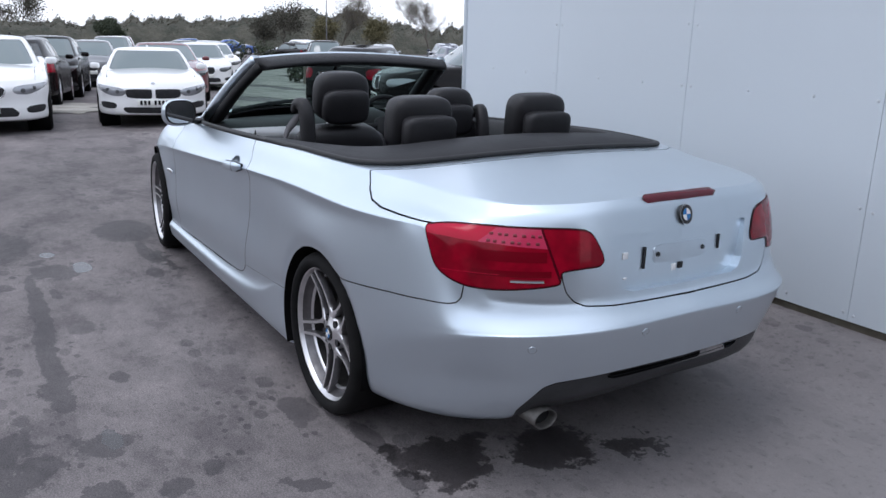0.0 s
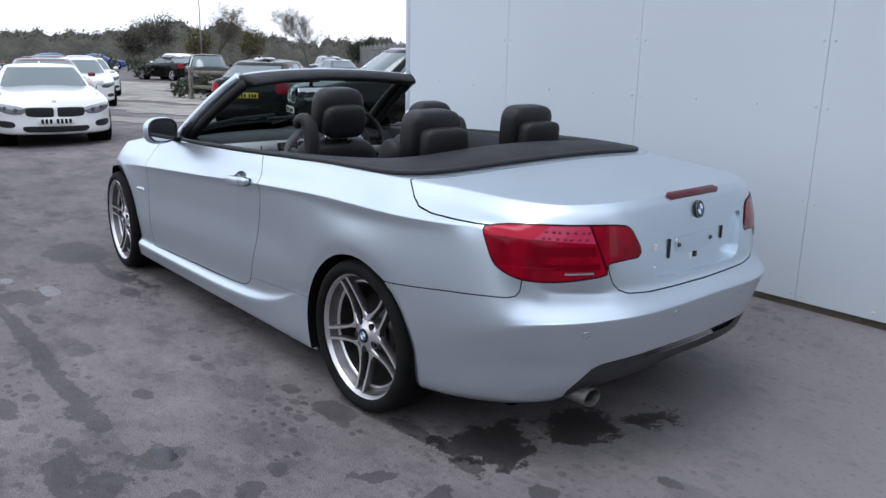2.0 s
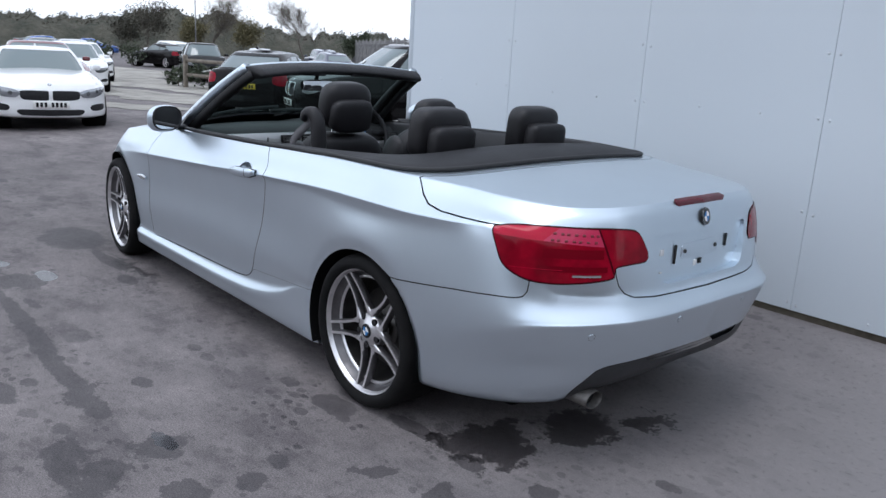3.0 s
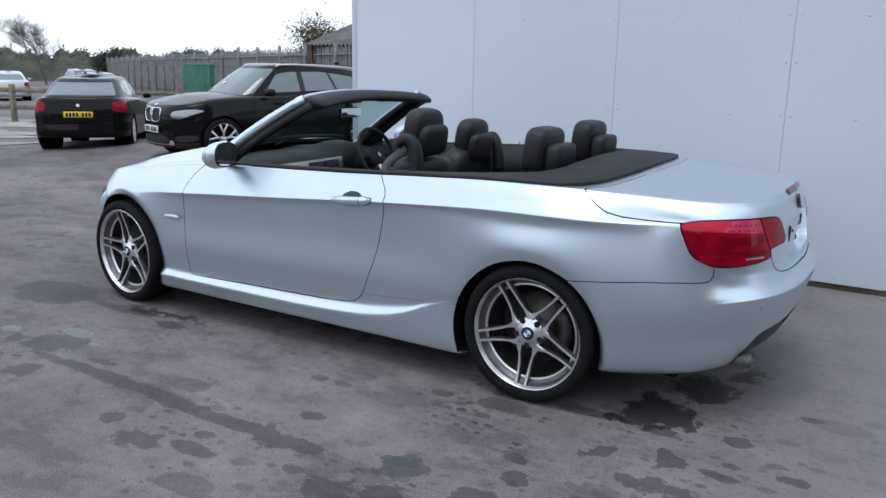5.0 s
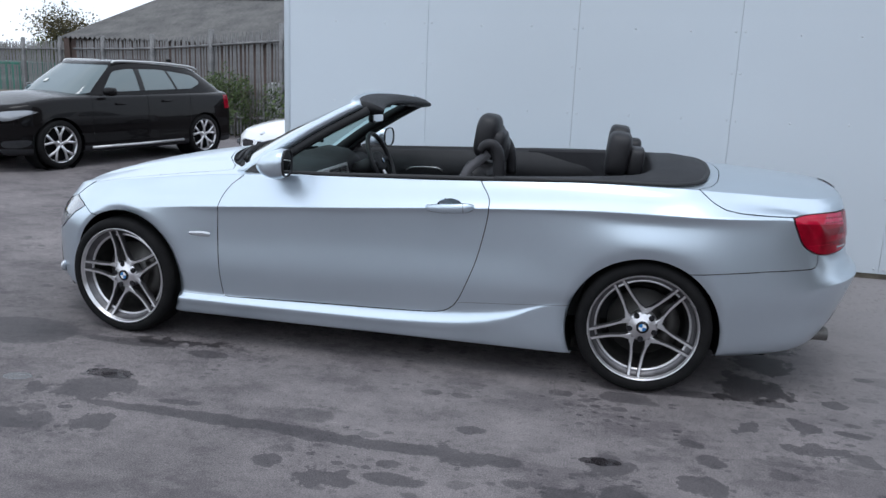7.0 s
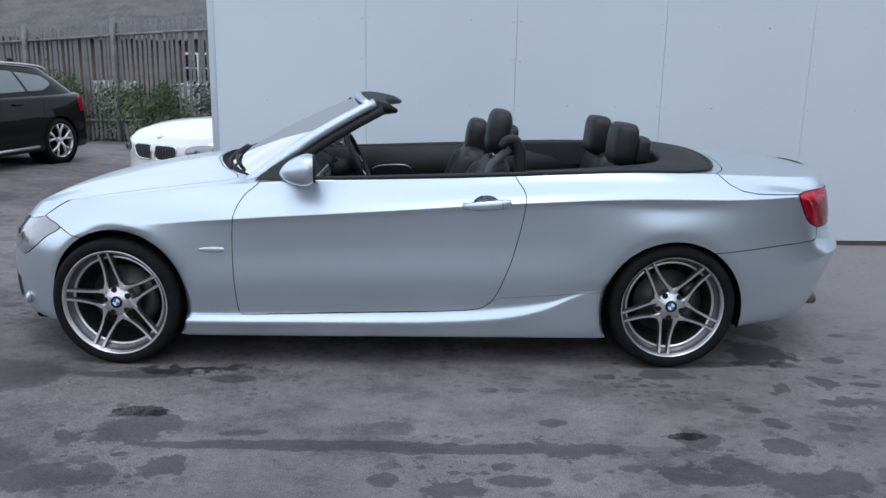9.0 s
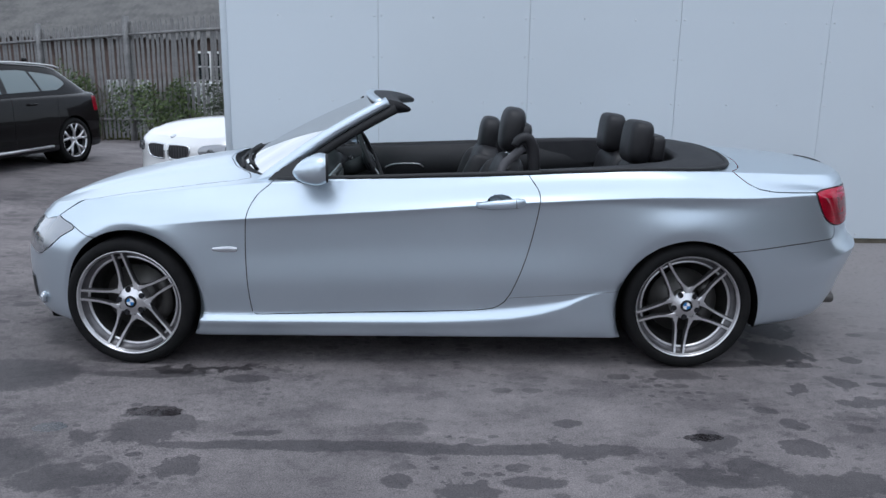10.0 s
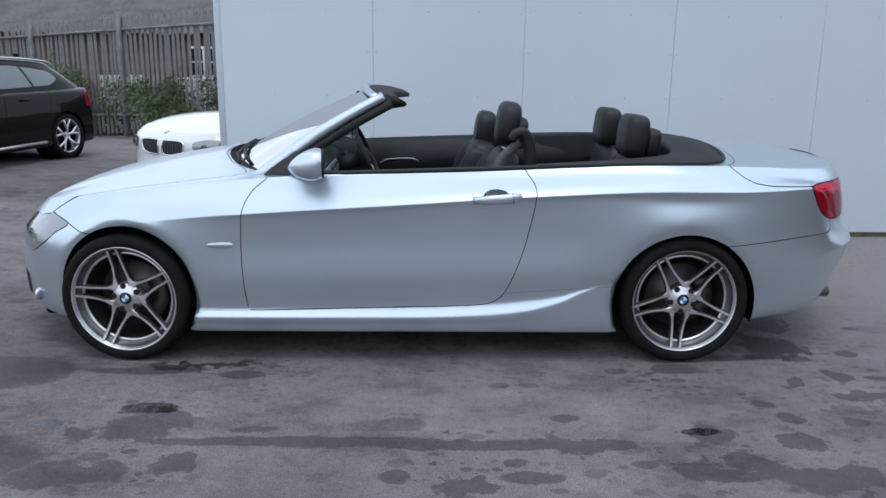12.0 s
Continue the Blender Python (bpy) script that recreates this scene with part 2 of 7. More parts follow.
def ring(rx, rz, n=12, power=2.0):
    """A round or squarish closed section."""
    out = []
    for k in range(n):
        c, s = math.cos(2 * math.pi * k / n), math.sin(2 * math.pi * k / n)
        out.append((rx * math.copysign(abs(c) ** (2 / power), c), rz * math.copysign(abs(s) ** (2 / power), s)))
    return out


def box_bm(size, centre=(0, 0, 0), bevel=0.0, segments=2, turn=None):
    bm = bmesh.new()
    bmesh.ops.create_cube(bm, size=1.0)
    bmesh.ops.scale(bm, vec=size, verts=bm.verts)
    if bevel:
        bmesh.ops.bevel(bm, geom=bm.edges[:], offset=bevel, segments=segments, affect="EDGES", profile=0.5)
    if turn is not None:
        bmesh.ops.transform(bm, matrix=turn, verts=bm.verts)
    bmesh.ops.translate(bm, vec=centre, verts=bm.verts)
    for f in bm.faces:
        f.smooth = bevel > 0
    return bm


def pillow_bm(size, centre, power=4.0, nu=20, nv=12, turn=None):
    """A plump rounded block (superellipsoid)."""
    bm = bmesh.new()
    def pw(c, e):
        return math.copysign(abs(c) ** e, c)
    e = 2.0 / power
    rows = []
    for i in range(nv + 1):
        th = -math.pi / 2 + math.pi * i / nv
        row = []
        for j in range(nu):
            ph = 2 * math.pi * j / nu
            p = Vector((size[0] / 2 * pw(math.cos(th), e) * pw(math.cos(ph), e),
                        size[1] / 2 * pw(math.cos(th), e) * pw(math.sin(ph), e), size[2] / 2 * pw(math.sin(th), e)))
            if turn is not None:
                p = turn @ p
            row.append(bm.verts.new(p + Vector(centre)))
        rows.append(row)
    for i in range(nv):
        for j in range(nu):
            try:
                f = bm.faces.new((rows[i][j], rows[i][(j + 1) % nu], rows[i + 1][(j + 1) % nu], rows[i + 1][j]))
                f.smooth = True
            except ValueError:
                pass
    bmesh.ops.remove_doubles(bm, verts=bm.verts, dist=1e-5)
    return bm


class Skin:
    """A sheet of faces over points that can be cut along smooth lines into panels."""

    def __init__(self, verts, faces):
        self.p = [np.array(v, float) for v in verts]  # x, y, z, then free values
        self.faces = [tuple(f) for f in faces]
        self.find_normals()

    def find_normals(self):
        p = np.array([q[:3] for q in self.p])
        n = np.zeros_like(p)
        for f in self.faces:
            a, b, c = p[f[0]], p[f[1]], p[f[2]]
            d = p[f[3]] if len(f) > 3 else p[f[0]]
            k = np.cross(c - a, d - b) if len(f) > 3 else np.cross(b - a, c - a)
            for i in f:
                n[i] += k
        ln = np.linalg.norm(n, axis=1)
        ln[ln == 0] = 1
        self.n = [q for q in n / ln[:, None]]

    def split(self, faces, h):
        """Cuts faces along h = 0: those inside (h < 0) and those outside."""
        arr = np.array(self.p)
        val = list(h(arr))
        made = {}
        inside, outside = [], []
        for f in faces:
            s = [val[i] for i in f]
            if max(s) <= 0:
                inside.append(f)
            elif min(s) >= 0:
                outside.append(f)
            else:
                fi, fo = [], []
                for k, i in enumerate(f):
                    j = f[(k + 1) % len(f)]
                    (fi if val[i] <= 0 else fo).append(i)
                    if val[i] == 0:
                        fo.append(i)
                    if (val[i] < 0 < val[j]) or (val[j] < 0 < val[i]):
                        key = (min(i, j), max(i, j))
                        if key not in made:
                            t = val[i] / (val[i] - val[j])
                            self.p.append(self.p[i] + t * (self.p[j] - self.p[i]))
                            q = self.n[i] + t * (self.n[j] - self.n[i])
                            self.n.append(q / max(np.linalg.norm(q), 1e-9))
                            val.append(0.0)
                            made[key] = len(self.p) - 1
                        fi.append(made[key])
                        fo.append(made[key])
                if len(fi) > 2:
                    inside.append(tuple(fi))
                if len(fo) > 2:
                    outside.append(tuple(fo))
        return inside, outside

    def panel(self, faces, h, gap):
        """A panel, its gap strip, and what is left."""
        a, rest = self.split(faces, lambda q: h(q) - gap)
        inner, strip = self.split(a, lambda q: h(q) + gap)
        return inner, strip, rest

    def mesh(self, name, faces, material, both=False, mirror=False, shift=0.0):
        used = sorted({i for f in faces for i in f})
        at = {i: k for k, i in enumerate(used)}
        v = np.array([self.p[i][:3] + (shift(self.p[i]) if callable(shift) else shift) * self.n[i] for i in used]).reshape(-1, 3)
        n = np.array([self.n[i] for i in used]).reshape(-1, 3)
        fs = [tuple(at[i] for i in f) for f in faces]
        flip = np.array([1, -1, 1])
        if mirror:
            v, n, fs = v * flip, n * flip, [f[::-1] for f in fs]
        if both:
            k = len(v)
            fs = fs + [tuple(i + k for i in f[::-1]) for f in fs]
            mid = np.abs(v[:, 1]) < 1e-4
            n[mid] *= np.array([1, 0, 1])
            v, n = np.vstack([v, v * flip]), np.vstack([n, n * flip])
        n /= np.maximum(np.linalg.norm(n, axis=1), 1e-9)[:, None]
        return mesh_from(name, v, fs, material, normals=n)

# ---- ground and white-clad wall ----
WALL_Y, WALL_X0, WALL_X1, WALL_H = 1.645, -1.50, 9.0, 4.6


def ground_z(x, y):
    """Level about the car, falling gently away from it, with a slight rise of the concrete towards the foot of the wall."""
    k = np.clip((y - 0.95) / 0.65, 0, 1)
    e = np.clip((x + 2.3) / 0.9, 0, 1) * np.clip((4.0 - y), 0, 1)
    r = np.hypot(x - 1, y + 1)
    rise = 0.26 * np.exp(-((x + 6.3) ** 2 + (y - 5.4) ** 2) / 15.0)
    return rise + 0.10 * k * k * (3 - 2 * k) * e - 0.01 * np.clip(r - 5.5, 0, 7) - 0.045 * np.clip(r - 12.5, 0, 7.5) - 0.011 * np.maximum(0, r - 20)


gx = np.concatenate([np.linspace(-900, -60, 12), np.linspace(-50, -8, 43), np.linspace(-7, 9, 65), np.linspace(12, 60, 10), np.linspace(100, 900, 8)])
gy = np.concatenate([np.linspace(-900, -60, 10), np.linspace(-50, -8, 22), np.linspace(-7, 0.5, 20), np.linspace(0.7, 2.4, 24), np.linspace(3, 6, 7), np.linspace(8, 60, 36), np.linspace(100, 900, 10)])
# stains on the asphalt: place, half-lengths and turn
STAINS = [(-1.04, -1.56, 0.17, 0.17, 0), (-0.40, -1.71, 0.66, 0.046, 0), (0.30, -1.74, 0.46, 0.048, 0), (0.64, -1.72, 0.15, 0.075, 0), (0.83, -1.74, 0.10, 0.045, 0), (1.25, -1.67, 0.12, 0.09, 30), (1.62, -1.72, 0.08, 0.085, 0),
          (1.20, -1.98, 0.17, 0.05, 0), (1.58, -2.0, 0.22, 0.10, 0), (-1.22, -1.96, 0.22, 0.11, 0), (-0.85, -1.88, 0.08, 0.08, 0), (0.48, -1.99, 0.13, 0.05, 0), (0.23, -2.06, 0.11, 0.075, 0), (-1.28, -1.68, 0.07, 0.07, 0),
          # (-1.95, -1.0): damp, and the shade beside the front wheel painted in
          (1.11, -1.92, 0.11, 0.09, 0), (1.36, -1.93, 0.06, 0.15, 60), (-1.95, -1.0, 0.34, 0.22, 0), (-1.8, -1.85, 0.40, 0.22, 0), (-0.79, -1.04, 0.12, 0.05, 0), (-1.25, -0.98, 0.30, 0.05, 0),
          (2.11, -1.02, 0.06, 0.09, 0), (2.31, -0.74, 0.06, 0.045, 0), (2.0, -0.82, 0.07, 0.045, 0), (1.84, -1.09, 0.045, 0.09, -20), (2.09, -1.27, 0.15, 0.07, 0), (2.54, -0.96, 0.06, 0.04, 0), (2.3, -1.07, 0.07, 0.035, 0),
          (2.55, -0.34, 0.06, 0.03, 0), (1.60, -1.36, 0.05, 0.035, 0), (-0.03, -1.98, 0.06, 0.05, 0), (1.68, -0.80, 0.17, 0.045, 0), (0.68, -1.50, 0.07, 0.035, 0), (-0.62, -1.60, 0.10, 0.03, 0), (1.66, -1.5, 0.05, 0.06, 0)]
PUDDLES = [(-1.05, -0.92, 0.30, 0.05, 0), (1.95, -0.64, 0.17, 0.19, 30), (2.06, -0.24, 0.15, 0.20, 0), (2.20, 0.04, 0.07, 0.09, 0), (1.80, -0.78, 0.12, 0.05, 20)]
# shallow standing water
POOLS = [(-1.10, -1.41, 0.13, 0.055, 0), (-1.48, -1.56, 0.07, 0.045, 0), (1.22, -1.62, 0.085, 0.035, 0)]


def yard_material():
    """Worn asphalt: broad damp and dusty zones, small damp spots, stone grain and fine relief."""
    m = shader("worn asphalt yard", (0.13, 0.13, 0.135), 0.8)
    b = m.node_tree.nodes["Principled BSDF"]
    co = node(m, "ShaderNodeTexCoord")
    def noise_at(scale, detail=6, rough=0.6, stretch=None):
        n = node(m, "ShaderNodeTexNoise", Scale=scale, Detail=detail, Roughness=rough)
        src = co.outputs["Object"]
        if stretch:
            mp = node(m, "ShaderNodeMapping")
            mp.inputs["Scale"].default_value = stretch
            mp.inputs["Rotation"].default_value = (0, 0, radians(-14))
            join(m, src, mp.inputs["Vector"])
            src = mp.outputs["Vector"]
        join(m, src, n.inputs["Vector"])
        return n.outputs["Fac"]
    def ramp(fac, stops):
        r = node(m, "ShaderNodeValToRGB")
        r.color_ramp.elements[0].position, r.color_ramp.elements[0].color = stops[0][0], (*stops[0][1], 1)
        r.color_ramp.elements[1].position, r.color_ramp.elements[1].color = stops[-1][0], (*stops[-1][1], 1)
        for pos, c in stops[1:-1]:
            e = r.color_ramp.elements.new(pos)
            e.color = (*c, 1)
        join(m, fac, r.inputs["Fac"])
        return r.outputs["Color"]
    def mix(kind, fac, a, c):
        x = node(m, "ShaderNodeMixRGB")
        x.blend_type = kind
        if isinstance(fac, float):
            x.inputs["Fac"].default_value = fac
        else:
            join(m, fac, x.inputs["Fac"])
        join(m, a, x.inputs["Color1"])
        join(m, c, x.inputs["Color2"])
        return x.outputs["Color"]
    broad = ramp(noise_at(0.33, 7, 0.55), [(0.30, (0.094, 0.084, 0.085)), (0.5, (0.143, 0.127, 0.128)), (0.68, (0.195, 0.174, 0.173))])
    patch = ramp(noise_at(2.6, 10, 0.68, (0.6, 1.0, 1.0)), [(0.42, (0.34, 0.335, 0.345)), (0.47, (0.46, 0.46, 0.46)), (0.52, (0.50, 0.50, 0.50)), (0.62, (0.60, 0.60, 0.595))])
    base = mix("OVERLAY", 0.9, broad, patch)
    grain = ramp(noise_at(160.0, 3, 0.6), [(0.30, (0.22, 0.22, 0.22)), (0.52, (0.5, 0.5, 0.5)), (0.72, (0.82, 0.81, 0.80))])
    base = mix("OVERLAY", 0.75, base, grain)
    mottle = ramp(noise_at(11.0, 9, 0.72), [(0.38, (0.40, 0.40, 0.405)), (0.46, (0.49, 0.49, 0.49)), (0.56, (0.51, 0.51, 0.51)), (0.66, (0.60, 0.60, 0.595))])
    base = mix("OVERLAY", 0.8, base, mottle)
    # smoother ground behind the car, painted paler partly for light off the wall
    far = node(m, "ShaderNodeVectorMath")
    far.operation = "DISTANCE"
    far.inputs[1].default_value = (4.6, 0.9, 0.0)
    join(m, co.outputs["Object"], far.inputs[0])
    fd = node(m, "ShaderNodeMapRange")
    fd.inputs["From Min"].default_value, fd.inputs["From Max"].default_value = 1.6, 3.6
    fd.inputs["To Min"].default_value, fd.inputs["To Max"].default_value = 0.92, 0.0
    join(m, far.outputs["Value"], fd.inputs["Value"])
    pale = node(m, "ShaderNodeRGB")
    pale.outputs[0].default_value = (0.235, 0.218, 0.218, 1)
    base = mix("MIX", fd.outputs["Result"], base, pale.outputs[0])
    pits = ramp(noise_at(34.0, 5, 0.65), [(0.30, (0.26, 0.26, 0.26)), (0.43, (0.5, 0.5, 0.5)), (0.62, (0.52, 0.52, 0.52)), (0.72, (0.64, 0.64, 0.64))])
    base = mix("OVERLAY", 0.7, base, pits)
    # damp marks: a few large stains with ragged edges, and many small drops
    def math_node(op, a, c=None, clamp=False):
        x = node(m, "ShaderNodeMath")
        x.operation, x.use_clamp = op, clamp
        for k, val in enumerate((a, c)):
            if val is None:
                continue
            if isinstance(val, (int, float)):
                x.inputs[k].default_value = val
            else:
                join(m, val, x.inputs[k])
        return x.outputs[0]
    def warped(amounts):
        out = co.outputs["Object"]
        for scale, amount in amounts:
            n = node(m, "ShaderNodeTexNoise", Scale=scale, Detail=5.0, Roughness=0.62)
            join(m, co.outputs["Object"], n.inputs["Vector"])
            c = node(m, "ShaderNodeVectorMath")
            c.operation = "SUBTRACT"
            c.inputs[1].default_value = (0.5, 0.5, 0.5)
            join(m, n.outputs["Color"], c.inputs[0])
            a = node(m, "ShaderNodeVectorMath")
            a.operation = "MULTIPLY_ADD"
            a.inputs[1].default_value = (amount, amount, 0.0)
            join(m, c.outputs[0], a.inputs[0])
            join(m, out, a.inputs[2])
            out = a.outputs[0]
        return out
    ragged = warped(((4.0, 0.34), (14.0, 0.16), (45.0, 0.05)))
    splash = warped(((6.0, 0.45), (22.0, 0.22), (70.0, 0.06)))
    streaky = warped(((2.5, 0.09), (16.0, 0.05), (50.0, 0.03)))
    def stains(rows, soft=0.12, around=None):
        least = None
        for x, y, rx, ry, turn in rows:
            mp = node(m, "ShaderNodeMapping")
            mp.vector_type = "TEXTURE"
            mp.inputs["Location"].default_value, mp.inputs["Rotation"].default_value, mp.inputs["Scale"].default_value = (x, y, 0), (0, 0, radians(turn)), (rx * 1.05, ry * 1.05, 1000)
            join(m, around if around else streaky if ry < 0.065 else ragged, mp.inputs["Vector"])
            ln = node(m, "ShaderNodeVectorMath")
            ln.operation = "LENGTH"
            join(m, mp.outputs["Vector"], ln.inputs[0])
            least = ln.outputs["Value"] if least is None else math_node("MINIMUM", least, ln.outputs["Value"])
        return math_node("MULTIPLY", math_node("SUBTRACT", 1.0, least), 1.0 / soft, True)
    def drops(scale, biggest, seed, stretch):
        mp = node(m, "ShaderNodeMapping")
        mp.inputs["Scale"].default_value, mp.inputs["Location"].default_value = (stretch, 1.0, 0.0), (seed, seed * 1.7, 0)
        join(m, warped(((9.0, 0.05 * 6 / scale), (60.0, 0.02))), mp.inputs["Vector"])
        vo = node(m, "ShaderNodeTexVoronoi", Scale=scale)
        vo.voronoi_dimensions = "2D"
        join(m, mp.outputs["Vector"], vo.inputs["Vector"])
        sp = node(m, "ShaderNodeSeparateColor")
        join(m, vo.outputs["Color"], sp.inputs["Color"])
        size = math_node("MULTIPLY", math_node("POWER", sp.outputs[0], 3.0), biggest)
        hit = math_node("MULTIPLY", math_node("SUBTRACT", size, vo.outputs["Distance"]), 22.0, True)
        return math_node("MULTIPLY", hit, math_node("ADD", math_node("MULTIPLY", sp.outputs[1], 0.7), 0.3))
    zone = ramp(noise_at(1.1, 4, 0.55), [(0.44, (0.12, 0.12, 0.12)), (0.56, (1, 1, 1))])
    small = math_node("MAXIMUM", drops(5.0, 0.42, 3.0, 0.6), math_node("MAXIMUM", drops(11.0, 0.46, 8.0, 0.62), drops(24.0, 0.46, 5.0, 0.7)))
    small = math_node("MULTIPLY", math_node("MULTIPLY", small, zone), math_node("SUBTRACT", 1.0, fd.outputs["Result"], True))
    big = stains(STAINS, 0.13)
    wet = stains(PUDDLES, 0.16, splash)
    pool = stains(POOLS, 0.10)
    damp = math_node("MAXIMUM", math_node("MULTIPLY", big, 0.80), math_node("MULTIPLY", small, 0.95))
    film = node(m, "ShaderNodeRGB")
    film.outputs[0].default_value = (0.33, 0.325, 0.345, 1)
    base = mix("MULTIPLY", damp, base, film.outputs[0])
    soaked = node(m, "ShaderNodeRGB")
    soaked.outputs[0].default_value = (0.26, 0.255, 0.265, 1)
    base = mix("MULTIPLY", math_node("MAXIMUM", wet, math_node("MULTIPLY", pool, 0.9)), base, soaked.outputs[0])
    wet = math_node("MAXIMUM", wet, math_node("MULTIPLY", damp, 0.6))
    join(m, base, b.inputs["Base Color"])
    mr = node(m, "ShaderNodeMapRange")
    mr.inputs["To Min"].default_value, mr.inputs["To Max"].default_value = 0.85, 0.56
    join(m, wet, mr.inputs["Value"])
    join(m, math_node("SUBTRACT", mr.outputs["Result"], math_node("MULTIPLY", pool, 0.60), True), b.inputs["Roughness"])
    bp = node(m, "ShaderNodeBump", Strength=0.55, Distance=0.004)
    join(m, math_node("MULTIPLY", math_node("SUBTRACT", 1.0, pool, True), 0.6), bp.inputs["Strength"])
    join(m, noise_at(120.0, 5, 0.65), bp.inputs["Height"])
    join(m, bp.outputs["Normal"], b.inputs["Normal"])
    return m


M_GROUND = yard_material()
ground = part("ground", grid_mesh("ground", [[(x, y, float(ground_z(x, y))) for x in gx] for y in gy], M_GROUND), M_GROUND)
tagged(ground, "worn grey asphalt yard with damp stains", "ground", kind="structure")

M_WALL = varied(shader("pale grey coated sheet", (0.61, 0.66, 0.70), 0.42), (0.598, 0.648, 0.69), (0.622, 0.672, 0.712), 0.5, 3)
M_PLINTH = varied(shader("dirty concrete kerb", (0.10, 0.09, 0.075), 0.9), (0.07, 0.058, 0.042), (0.17, 0.15, 0.115), 3, fine=30, bump=0.5, bump_scale=40)
wall = part("wall_clad", box_bm((WALL_X1 - WALL_X0 - 0.02, 0.14, WALL_H), ((WALL_X0 + WALL_X1) / 2 + 0.01, WALL_Y + 0.014 + 0.07, WALL_H / 2)), M_PLINTH)
tagged(wall, "pale grey sheet-clad wall on a dirty concrete kerb", "wall", kind="structure")
JOINT, FIRST = 1.16, -0.31
edges = [WALL_X0] + [FIRST + JOINT * k for k in range(9) if FIRST + JOINT * k < WALL_X1 - 0.2] + [WALL_X1]
ROWS_Z = (0.182, 0.70, 1.205, 1.54, 1.835, 2.35, 2.85, 3.4, 4.0)
M_SCREW = shader("coated screw head", (0.62, 0.65, 0.68), 0.35)
bm = bmesh.new()
bmesh.ops.create_uvsphere(bm, u_segments=8, v_segments=4, radius=0.0085, matrix=Matrix.Diagonal((1, 0.6, 1, 1)))
screw_me = bpy.data.meshes.new("screw")
bm.to_mesh(screw_me)
bm.free()
screw_me.shade_smooth()
screw_me.materials.append(M_SCREW)
random.seed(5)
for k in range(len(edges) - 1):
    x0, x1 = edges[k] + (0.0 if k == 0 else 0.001), edges[k + 1] - 0.001
    w, h = x1 - x0, WALL_H - 0.142
    c = ((x0 + x1) / 2, WALL_Y + 0.006, 0.142 + h / 2)
    sheet = part("panel", box_bm((w, 0.012, h), c, 0.0012, 1), M_WALL, wall)
    sheet.data.shade_flat()
    for z in ROWS_Z:
        full = z in (1.205, 1.835, 0.182)
        xs = [x0 + 0.03, x1 - 0.03] + ([x0 + w * 0.36, x0 + w * 0.70] if full else [])
        for x in xs:
            if random.random() < 0.04:
                continue
            s = part("screw", screw_me, M_SCREW, sheet)
            s.matrix_basis = Matrix.Translation((x + random.uniform(-0.006, 0.006), WALL_Y - 0.001, z + random.uniform(-0.008, 0.008)))
trim = part("trim", box_bm((0.05, 0.17, WALL_H - 0.142), (WALL_X0 + 0.017, WALL_Y + 0.078, 0.142 + (WALL_H - 0.142) / 2), 0.004, 1), M_WALL)
tagged(trim, "pale grey folded corner flashing of the wall", "trim", kind="structure")

def blotch(verts, faces, x, y, rx, ry, turn, lobes=0.35, n=40, dz=0.004):
    """An irregular stain outline with ragged edges, each a hair above the one before."""
    dz += 0.000002 * (len(faces) / 16)
    ph = [random.uniform(0, 6.28) for _ in range(8)]
    base = len(verts)
    verts.append((x, y, float(ground_z(x, y)) + dz))
    c, s = math.cos(radians(turn)), math.sin(radians(turn))
    for k in range(n):
        t = 2 * math.pi * k / n
        r = 1 + lobes * (0.5 * math.sin(2 * t + ph[0]) + 0.55 * math.sin(3 * t + ph[1]) + 0.45 * math.sin(5 * t + ph[2]) + 0.32 * math.sin(8 * t + ph[3]) + 0.28 * math.sin(13 * t + ph[4])) + random.uniform(-0.06, 0.06)
        r = max(0.25, r)
        u, v = rx * r * math.cos(t), ry * r * math.sin(t)
        px, py = x + u * c - v * s, y + u * s + v * c
        verts.append((px, py, float(ground_z(px, py)) + dz))
    for k in range(n):
        faces.append((base, base + 1 + k, base + 1 + (k + 1) % n))


# unseen walls added behind the camera to darken reflections in the car
M_SCREEN_WALL = varied(shader("dark brick of the added walls", (0.09, 0.075, 0.065), 0.9), (0.06, 0.05, 0.044), (0.12, 0.10, 0.088), 2, fine=18, bump=0.4, bump_scale=30)
for nm, size, at in (("screen_wall_east", (0.3, 40.0, 6.4), (14.0, -18.4, 3.0)), ("screen_wall_south", (44.0, 0.3, 3.2), (-8.0, -24.0, 1.1))):
    w = part(nm, box_bm(size, at, 0.01, 1), M_SCREEN_WALL)
    tagged(w, "added unseen dark wall that darkens reflections in the car", "wall", kind="structure")

# a loose-gravel strip across the far yard
M_GRAVEL = varied(shader("pale gravel", (0.25, 0.24, 0.22), 0.95), (0.22, 0.21, 0.19), (0.40, 0.38, 0.34), 1.2, 8, fine=60, bump=0.8, bump_scale=60, distance=0.02)
v, f = [], []
random.seed(8)
for x, y, rx, ry, a in ((-13.2, 3.9, 2.6, 0.9, 12), (-18.5, 6.6, 4.5, 1.5, 10), (-27, 8.5, 6.5, 2.3, 12), (-13.6, -0.2, 2.2, 0.9, 10), (-38, 11, 9, 3.0, 12), (-21, 9.0, 2.5, 1.2, 10)):
    blotch(v, f, x, y, rx, ry, a, 0.25, 60, 0.012)
gravel = part("gravel", mesh_from("gravel", v, f, M_GRAVEL), M_GRAVEL)
tagged(gravel, "pale loose gravel on the far yard", "gravel", kind="stuff")

# ---- the silver convertible: front towards -x, its left side towards -y ----
HW = 0.322                      # hub height
car = thing("convertible_car", "silver metallic two-door convertible with the roof folded down", "car")

